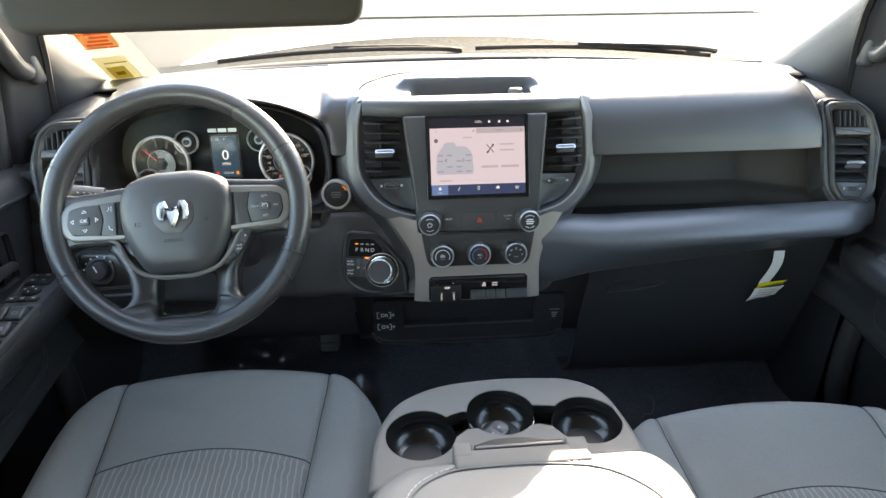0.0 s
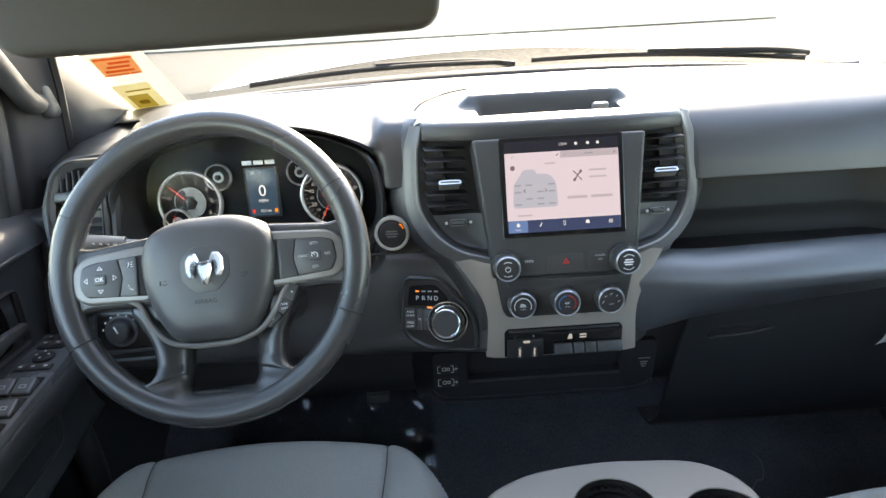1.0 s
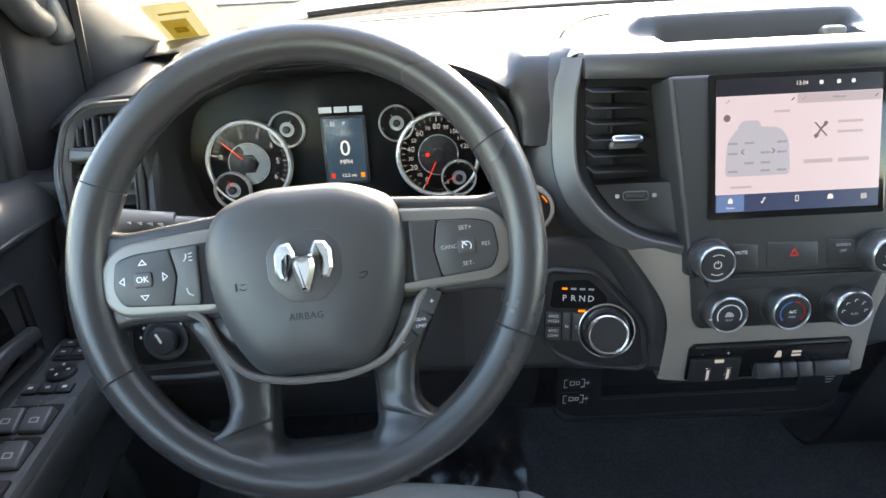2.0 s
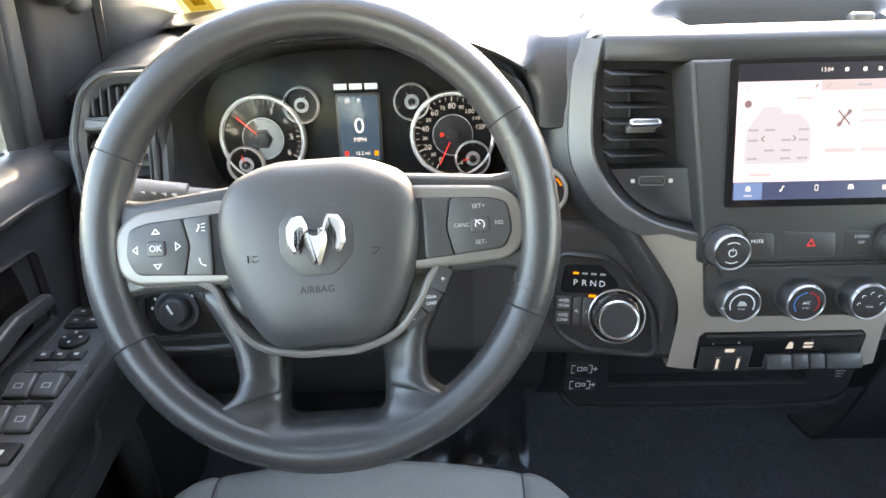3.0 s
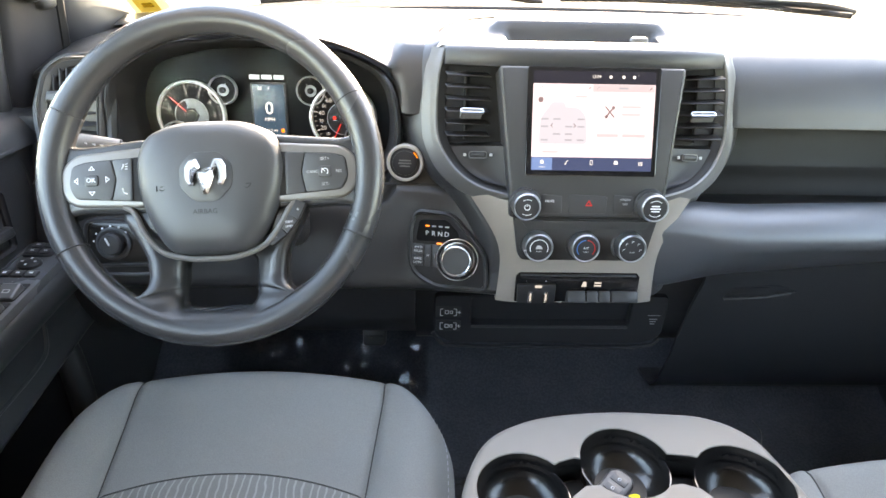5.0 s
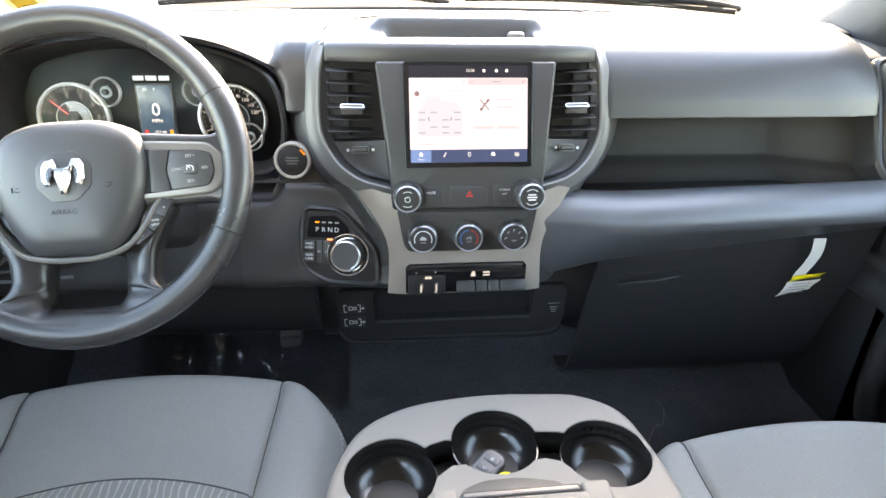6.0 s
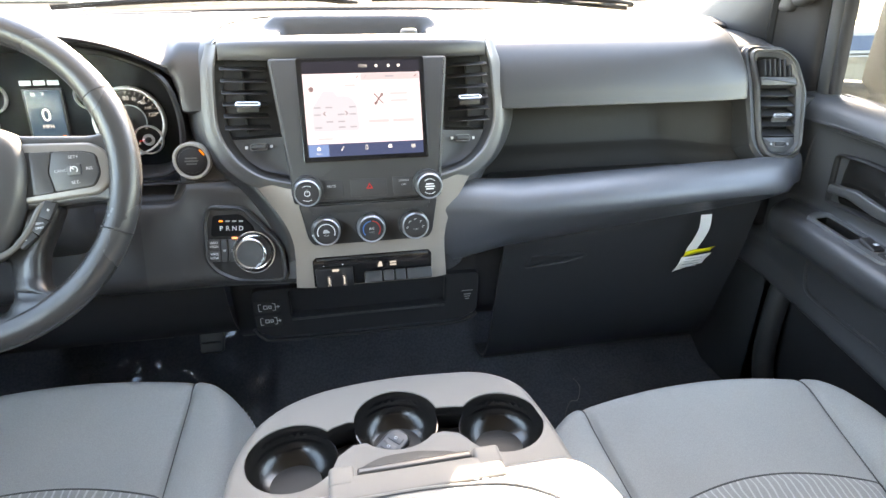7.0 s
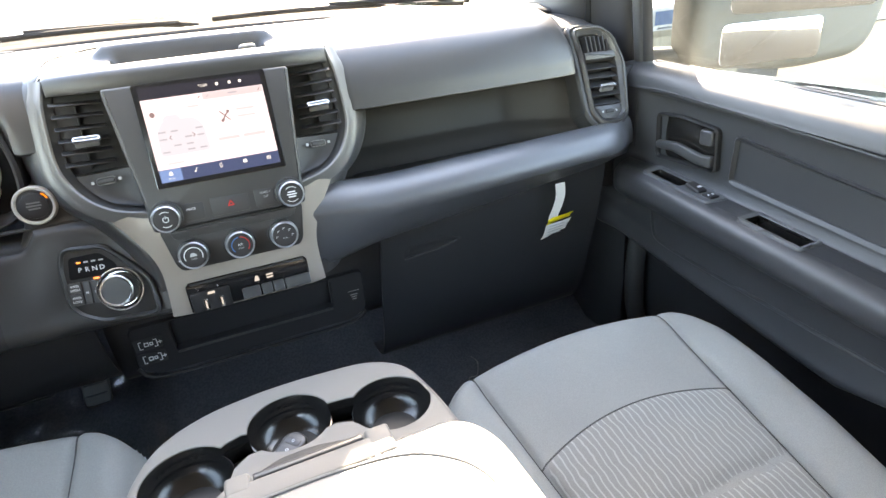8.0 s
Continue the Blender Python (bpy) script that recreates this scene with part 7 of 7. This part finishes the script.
    strips = (("window_frame", DARK, ((0.0, -0.005), (-0.009, -0.003), (-0.011, 0.003), (-0.007, 0.008))),
              ("frame_cover", PLASTIC, ((-0.007, 0.008), (-0.013, 0.0105), (-0.0145, 0.019), (-0.0135, 0.027), (-0.008, 0.030))),
              ("window_frame", DARK, ((-0.008, 0.030), (-0.004, 0.033), (-0.005, 0.037), (-0.012, 0.040))))
    for nm, mt, cs in strips:
        bm = B()
        sheet(bm, [[(s * (0.852 + q.x - 0.208 * (z - 0.735)), post_y(z) + q.y, z) for q in catmull([Vector(c) for c in cs], 3)] for z in HTS], thick=0.004)
        part(nm, bm, mt, d)
    bm = B()
    tube(bm, [(s * 0.745, -0.18, 1.25), (s * 0.742, -0.6, 1.262), (s * 0.742, -0.96, 1.25)], 0.02, 10)
    part("top_frame", bm, DARK, d)
    bm, rows = B(), []
    for z in HTS[:-2]:
        y, x = post_y(z) + 0.040, 0.840 - 0.208 * (z - 0.735)
        far = 0.215 - 0.20 * max(0.0, z - 0.80) - 0.35 * max(0.0, z - 0.95)
        w = max(0.03, far - y)
        rows.append(catmull([Vector((s * (x + 0.004), y, z)), Vector((s * (x - 0.006), y + 0.12 * w, z)), Vector((s * (x - 0.011), y + 0.5 * w, z + 0.003)), Vector((s * (x - 0.020), y + 0.85 * w, z + 0.006)), Vector((s * (x - 0.030), y + w, z + 0.008))], 4))
    sheet(bm, rows, thick=0.004)
    part("sail_panel", bm, DARK, d, "black plastic sail panel")
    bm = B()
    tube(bm, [r[-1] + Vector((s * 0.004, 0.008, 0)) for r in rows], 0.013, 8)
    part("door_seal", bm, BLACKTRIM, d, "black rubber door seal")
    return d


def build_tow_mirror(s):
    m = thing("side_mirror", "black towing mirror with two glasses on the door", "side mirror", (s * 1.08, 0.05, 0.64), group="side mirrors")
    F = facing(s * 1.14, 0.045, 0.83, 0, -s * 14)
    bm = B()
    plate(bm, rounded([(-0.185, -0.118), (0.06, -0.146), (0.235, -0.128), (0.268, -0.03), (0.268, 0.19), (-0.185, 0.19)], 0.05), 0.09, 0.03, F, 4)
    part("housing", bm, MIRRORHAZE, m)
    bm = B()
    plate(bm, rounded([(-0.112, -0.018), (0.232, -0.026), (0.240, 0.16), (-0.112, 0.16)], 0.02), 0.004, 0.001, F @ Matrix.Translation((0, 0, 0.002)))
    part("mirror_glass", bm, MIRROR, m, "flat mirror glass")
    bm = B()
    plate(bm, rrect(0.235, 0.084, 0.018, -s * 0.008, -0.078), 0.004, 0.001, F @ Matrix.Translation((0, 0, 0.002)))
    part("spotter_glass", bm, MIRROR, m, "wide-angle mirror glass")
    for z in (0.700, 0.735):
        bm = B()
        tube(bm, [(s * 0.915, 0.275, z - 0.02), (s * 0.96, 0.22, z - 0.005), (s * 1.04, 0.105, z)], 0.018, 10)
        part("arm", bm, MIRRORHAZE, m)
    # hidden behind the sail panel; height and place chosen to shade the front sill
    bm = B()
    box(bm, 0.07, 0.11, 0.32, Matrix.Translation((s * 0.905, 0.285, 0.775)), 0.025, 3)
    part("foot", bm, MIRRORHAZE, m)
    return m


# ---- loose things ----
def build_tag():
    t = thing("paper_tag", "white paper hang tag with a yellow head on the glove box", "paper tag", (0.61, 0.07, 0.44))
    M = facing(0.45, 0.083, 0.470, -15)
    bm = B()
    path = catmull([(0.161, 0.074, 0.004), (0.161, 0.050, 0.012), (0.157, 0.025, 0.014), (0.152, 0.006, 0.014), (0.151, -0.006, 0.014)], 5)
    sheet(bm, [[M @ (p + Vector((dx, 0.001 * dx, 0))) for dx in (-0.011, 0, 0.011)] for p in path], thick=0.0006)
    part("strap", bm, PAPER, t)
    bm = B()
    q = [(0.1405, -0.002), (0.1975, 0.005), (0.1960, -0.010), (0.1375, -0.018)]

    def card(qq, mt, nm, z):
        bm = B()
        a, b, c, d = (Vector((*p, 0)) for p in qq)
        rows = []
        for f in spread(0, 1, 6):
            rows.append([M @ (a.lerp(d, f).lerp(b.lerp(c, f), g) + Vector((0, 0, z + 0.003 * math.sin(3 * f + 2 * g)))) for g in spread(0, 1, 6)])
        sheet(bm, rows, thick=0.0006)
        return part(nm, bm, mt, t)
    card(q, YELLOW, "card_head", 0.013)
    cd = card([(0.1375, -0.018), (0.1960, -0.010), (0.1905, -0.040), (0.1295, -0.053)], PAPER, "card", 0.013)
    for i in range(4):
        bm = B()
        x0, yy = 0.142 - 0.0015 * i, -0.020 - 0.007 * i
        box(bm, 0.034, 0.0014, 0.0003, M @ Matrix.Translation((x0 + 0.020, yy, 0.0165)) @ Euler((0, 0, radians(4))).to_matrix().to_4x4())
        part("print_bar", bm, DIM, cd)
    return t


def build_stickers():
    def on_glass(x, f, up=0.0):
        return Vector((x * (1 - 0.12 * f), (yb(x) + 0.035) * (1 - f) + (-0.12 - 0.10 * (x / 0.8) ** 2) * f - 0.006 - up, (zb(x) - 0.008) * (1 - f) + (1.29 - 0.03 * (x / 0.8) ** 2) * f + 0.03 * math.sin(math.pi * f) - 0.006 - up))

    def sheet_on(name, x0, x1, f0, f1, skew, mt, parent, label="", up=0.0):
        bm = B()
        sheet(bm, [[on_glass(x0 + (x1 - x0) * g + skew * (f - f0), f, up) for g in spread(0, 1, 4)] for f in spread(f0, f1, 4)], thick=0.0006)
        return part(name, bm, mt, parent, label)
    a = thing("windscreen_sheet", "clear sheet with pale yellow paper label on the windscreen", "sticker", on_glass(-0.72, 0.10))
    sheet_on("sleeve", -0.745, -0.665, 0.035, 0.33, -0.10, SLEEVE, a)
    sheet_on("label", -0.7495, -0.695, 0.040, 0.150, -0.10, LABELPAPER, a, "pale yellow paper label", 0.002)
    sheet_on("label_strip", -0.732, -0.676, 0.030, 0.050, -0.10, YELLOWED, a, "yellowed strip of paper", 0.002)
    sheet_on("print_box", -0.738, -0.709, 0.060, 0.112, -0.10, OLIVEINK, a, "olive printed box", 0.004)
    sheet_on("print_bar", -0.730, -0.716, 0.080, 0.094, -0.10, OLIVEINK, a, "", 0.006)
    sheet_on("print_bar", -0.741, -0.706, 0.126, 0.131, -0.10, OLIVEINK, a, "", 0.004)
    b = thing("windscreen_sticker", "orange and red warning sticker on the windscreen", "sticker", on_glass(-0.75, 0.25))
    sheet_on("face", -0.755, -0.703, 0.184, 0.246, -0.05, STICKERFACE, b, "orange sticker face")
    for f0, f1 in ((0.185, 0.190), (0.240, 0.245)):
        sheet_on("border", -0.754, -0.704, f0, f1, -0.05, REDINK, b, "", 0.002)
    for i in range(3):
        sheet_on("print_bar", -0.749 + 0.005 * i, -0.710 - 0.003 * (i % 2), 0.197 + 0.014 * i, 0.204 + 0.014 * i, -0.05, REDINK, b, "", 0.002)


def build_floor_clutter():
    """Crumpled clear film over the driver's mat, the pedals and a loose wire."""
    f = thing("plastic_film", "crumpled clear plastic film on the floor", "plastic film", (-0.46, 0.15, 0.0))
    bm = B()
    rows = []
    for j in range(22):
        rows.append([(-0.70 + 0.023 * i, -0.02 + 0.023 * j, 0.022 + (max(0.0, j - 13) * 0.018) + 0.020 * noise.noise(Vector((i * 0.55, j * 0.55, 0))) + 0.012 * noise.noise(Vector((i * 1.7, j * 1.3, 3)))) for i in range(22)])
    sheet(bm, rows)
    o = part("sheet", bm, FILM, f, sharp=12)
    o.visible_shadow = False
    bm = B()
    rows = []
    for j in range(14):
        rows.append([(-0.60 + 0.02 * i, 0.14 + 0.018 * j, 0.050 + 0.004 * j + 0.030 * noise.noise(Vector((i * 0.7, j * 0.6, 7))) + 0.014 * noise.noise(Vector((i * 1.9, j * 1.6, 9)))) for i in range(14)])
    sheet(bm, rows)
    o = part("fold", bm, FILM, f, sharp=12)
    o.visible_shadow = False
    bm = B()
    rows = []
    for j in range(12):
        rows.append([(-0.66 + 0.016 * i, 0.31 + 0.012 * j, 0.070 + 0.0065 * j + 0.030 * noise.noise(Vector((i * 0.8, j * 0.7, 17))) + 0.017 * noise.noise(Vector((i * 2.1, j * 1.9, 21)))) for i in range(11)])
    sheet(bm, rows)
    o = part("fold", bm, FILM, f, sharp=4)
    o.visible_shadow = False
    for x, w, h in ((-0.455, 0.105, 0.055), (-0.335, 0.05, 0.11)):
        p = thing("foot_pedal", "black rubber foot pedal", "pedal", (x, 0.36, 0.0), group="pedals")
        M = facing(x, 0.33, 0.262 if w > 0.1 else 0.245, 35)
        bm = B()
        plate(bm, rrect(w, h, 0.012), 0.012, 0.004, M, 3)
        part("pad", bm, PLASTIC, p)
        for i in range(4):
            bm = B()
            box(bm, w * 0.8, 0.004, 0.004, M @ Matrix.Translation((0, h * (-0.3 + 0.2 * i), 0.001)), 0.001, 1)
            part("rib", bm, DARK, p)
        bm = B()
        tube(bm, [M @ Vector((0, 0.0, -0.01)), M @ Vector((0, 0.10, -0.05)), (x, 0.52, 0.42)], 0.010, 8)
        part("lever", bm, DARK, p)
    w = thing("loose_wire", "thin pale loose wire standing up from the carpet", "wire", (0.37, 0.0, 0.0))
    bm = B()
    tube(bm, catmull([(0.372, -0.03, 0.004), (0.352, 0.00, 0.14), (0.362, 0.015, 0.185), (0.392, 0.04, 0.168), (0.412, 0.075, 0.165), (0.420, 0.10, 0.158), (0.412, 0.11, 0.165)], 6), 0.0009, 6)
    part("strand", bm, STALKGREY, w)


# ---- outside ----
def build_outside():
    bm = B()
    box(bm, 600, 600, 0.2, Matrix.Translation((0, 0, -0.97)))
    tagged(part("ground", bm, mat("beige_dirt_paving", (0.0215, 0.0200, 0.0170), 0.9, grain=30, bump=0.004, var=0.45, stain=1.2, spec=0.1)), "sunlit grey-beige car park paving", "ground", kind="structure")
    for x in (-4.2, -1.4, 1.4, 4.2, 7.0):
        bm = B()
        box(bm, 0.10, 5.2, 0.006, Matrix.Translation((x + 0.3, 4.0, -0.867)))
        tagged(part("parking_line", bm, mat("line_paint", (0.62, 0.60, 0.52), 0.8, grain=60, bump=0.002, var=0.2)), "worn pale painted parking line", "marking", kind="structure")
    bm = B()
    box(bm, 60, 0.18, 0.16, Matrix.Translation((0, 9.5, -0.80)), 0.03, 2)
    tagged(part("kerb", bm, mat("kerb_concrete", (0.36, 0.34, 0.30), 0.9, grain=40, bump=0.004, var=0.2, stain=1.5)), "concrete kerb along the car park", "kerb", kind="structure")
    # long low building across the lot
    b = thing("low_building", "long low beige building across the car park", "building", (4, 66, -0.87))
    bm = B()
    box(bm, 70, 8, 3.8, Matrix.Translation((4, 70, 1.03)), 0.05)
    part("wall", bm, mat("beige_stucco", (0.52, 0.46, 0.36), 0.9, grain=30, bump=0.006, var=0.12, stain=0.5), b)
    bm = B()
    box(bm, 70.6, 8.6, 0.35, Matrix.Translation((4, 70, 3.05)), 0.05)
    part("roof_edge", bm, GREY, b)
    # own truck: hood, cowl and wipers
    h = thing("truck_hood", "glossy white truck hood with raised middle", "hood", (0, 1.5, 0.70))
    bm, rows = B(), []
    for y, z, w in ((0.90, 0.855, 0.81), (0.93, 0.885, 0.82), (1.0, 0.900, 0.83), (1.3, 0.922, 0.83), (1.7, 0.915, 0.81), (2.0, 0.875, 0.78), (2.12, 0.78, 0.76), (2.16, 0.5, 0.75), (2.16, 0.1, 0.75)):
        rows.append([(u * w, y - 0.16 * u * u, z - 0.09 * abs(u) ** 5 - 0.018 * math.exp(-((abs(u) - 0.62) / 0.14) ** 2)) for u in spread(-1, 1, 36)])
    sheet(bm, rows, thick=0.01)
    part("skin", bm, PAINT, h)
    for s in (-1, 1):
        bm, rows = B(), []
        for y, z in ((0.55, 0.66), (0.8, 0.76), (1.2, 0.80), (1.7, 0.76), (2.05, 0.62)):
            rows.append([(s * x, y, z + dz) for x, dz in ((0.72, 0.02), (0.80, 0.01), (0.90, -0.03), (0.98, -0.10), (1.0, -0.30), (0.98, -0.8))])
        sheet(bm, rows, thick=0.01)
        part("fender", bm, PAINT, h)
    c = thing("cowl_panel", "dusty black plastic cowl panel under the wipers", "cowl panel", (0, 0.75, 0.80))
    bm, rows = B(), []
    for f, z in ((0.0, -0.004), (0.15, 0.004), (0.5, 0.014), (0.85, 0.030), (1.0, 0.040)):
        rows.append([(u * 0.83, (yb(u * 0.80) + 0.05) * (1 - f) + (0.93 - 0.20 * u * u) * f, 0.864 - 0.030 * u * u + z * max(0.2, 1 - (u / 0.9) ** 2)) for u in spread(-1, 1, 36)])
    sheet(bm, rows, thick=0.006)
    part("panel", bm, COWL, c)
    for x0, x1 in ((-0.62, 0.02), (0.02, 0.66)):
        w = thing("wiper", "black windscreen wiper lying on the glass", "wiper", (x0, yb(x0) + 0.09, 0.87), group="wipers")
        bm = B()
        tube(bm, [(x, yb(x) + 0.060, zb(x) + 0.018 + 0.006 * math.sin(math.pi * (x - x0) / (x1 - x0))) for x in spread(x0 + 0.05, x1 - 0.02, 14)], 0.006, 8)
        part("blade", bm, BLACKTRIM, w)
        bm = B()
        xm = (x0 + x1) / 2
        tube(bm, catmull([(x1 + 0.02, yb(x1) + 0.13, 0.876), (x1 - 0.10, yb(x1) + 0.10, 0.890), (xm, yb(xm) + 0.066, zb(xm) + 0.030)], 6), 0.007, 8)
        part("arm", bm, BLACKTRIM, w)


def build_parked(x, y, turn, paint, label, tall=1.0, top=1.78):
    """A car parked across the lane; top: height of the window tops."""
    v = thing("parked_car", label, "car", (x, y, -0.87), group="parked cars")
    T = Matrix.Translation((x, y, -0.87)) @ Euler((0, 0, radians(turn))).to_matrix().to_4x4() @ Matrix.Diagonal((1, 1, tall, 1))
    # body side profile along local y, lofted across local x
    bm = B()
    rows = []
    for u, k in ((-0.98, 0.90), (-1.0, 0.97), (-0.97, 1.0), (-0.5, 1.012), (0, 1.015), (0.5, 1.012), (0.97, 1.0), (1.0, 0.97), (0.98, 0.90)):
        pr = [(-1.30, 0.55), (-1.34, 1.25 * k), (-1.27, 1.33 * k), (1.0, 1.36 * k), (1.25, 1.36 * k), (2.5, 1.28 * k), (2.85, 1.16 * k), (2.95, 0.9), (2.9, 0.5)]
        rows.append([T @ Vector((u, yy, zz)) for yy, zz in pr])
    sheet(bm, rows)
    for s in (-1, 1):
        vs = [bm.verts.new(T @ Vector((s * 0.975, yy, zz))) for yy, zz in ((-1.30, 0.5), (-1.31, 1.24), (1.1, 1.28), (2.85, 1.08), (2.9, 0.5))]
        bm.faces.new(vs)
    part("body", bm, paint, v)
    bm = B()
    rows = []
    for u, ins, z in ((0, 0.0, 1.30), (0, 0.012, 1.36), (0, 0.034 + 0.26 * (top - 1.36), top + 0.03), (0, 0.08 + 0.26 * (top - 1.36), top + 0.07), (0, 0.4, top + 0.09)):
        rows.append([T @ Vector((sx * (0.96 - ins), sy, z)) for sx, sy in ((-1, -1.10 + ins * 0.5), (1, -1.10 + ins * 0.5), (1, 1.15 - ins * 3.2), (-1, 1.15 - ins * 3.2))])
    loops_to(bm, [[p for p in r] for r in rows], I4, False, True)
    part("cab", bm, paint, v)
    for s in (-1, 1):
        for ya, yb_ in ((-1.0, -0.10), (-0.02, 0.72)):
            bm = B()
            front, tx = yb_ > 0.5, 0.946 - 0.108 * (top - 1.385) / 0.40
            q = [(s * 0.946, ya, 1.385), (s * 0.946, yb_ + (0.18 if front else 0.0), 1.385), (s * tx, yb_ + (0.18 - 0.30 * (top - 1.385) if front else 0.0), top), (s * tx, ya + 0.05, top)]
            vs = [bm.verts.new(T @ Vector(p)) for p in q]
            f0 = bm.faces.new(vs if s > 0 else vs[::-1])
            bmesh.ops.solidify(bm, geom=[f0], thickness=0.012)
            part("window", bm, CARGLASS, v, "dark blue reflecting side window")
        for ya, yb_ in ((-1.08, -0.08), (-0.04, 0.93)):
            bm = B()
            q = [(0, ya, 0.66), (0, yb_, 0.66), (0, yb_ + 0.02, 1.30), (0, yb_ - 0.06, 1.345), (0, ya + 0.06, 1.345), (0, ya, 1.30)]
            tube(bm, [T @ Vector((s * 0.982, p[1], p[2])) for p in q], 0.010, 6, True)
            part("door_gap", bm, DARK, v)
            bm = B()
            box(bm, 0.03, 0.20, 0.04, T @ Matrix.Translation((s * 0.995, ya + 0.18, 1.20)), 0.012, 2)
            part("door_handle", bm, CHROME, v)
        for yy in (-0.90, 1.95):
            bm = B()
            W = T @ Matrix.Translation((s * 0.86, yy, 0.40)) @ Euler((0, radians(90 * s), 0)).to_matrix().to_4x4()
            lathe(bm, [(0.24, -0.12), (0.40, -0.12), (0.41, 0.0), (0.40, 0.12), (0.25, 0.13)], W, 32)
            wh = part("wheel", bm, DARK, v)
            bm = B()
            lathe(bm, [(0.25, 0.10), (0.24, 0.125), (0.10, 0.10), (0.0, 0.12)], W, 24)
            part("rim", bm, CHROME, wh)
    return v


# ---- build the place ----
build_shell()
for s in (-1, 1):
    build_pillar(s)
build_sun_visor()
build_dash()
build_glove_box()
stack, PLANE, touch = build_center_stack()
build_screen_picture(stack, PLANE, touch)
build_center_controls(stack, PLANE)
build_lower_bin()
build_shifter()
build_start_button()
for s in (-1, 1):
    build_outer_vent(s)
build_cluster()
build_wheel()
build_column()
build_light_switch()
build_seat(-0.4640, -0.005, "grey cloth driver seat cushion with ribbed insert", 0.280, 0.1815, 0.188, 0.218, 0.335)
build_seat(0.4485, -0.175, "grey cloth passenger seat cushion with ribbed insert", 0.276, 0.1775, 0.174, 0.207, 0.320)
build_console()
build_key()
for s in (-1, 1):
    build_door(s)
build_tow_mirror(1)
build_tag()
build_stickers()
build_floor_clutter()
build_outside()
build_parked(-3.88, 3.98, -90, PALEPAINT, "low pale beige car with dark blue windows parked across the lane", 0.81, 1.57)
build_parked(6.15, 5.83, 90, PALEPAINT, "pale beige car parked beyond the side mirror", 0.81, 1.57)
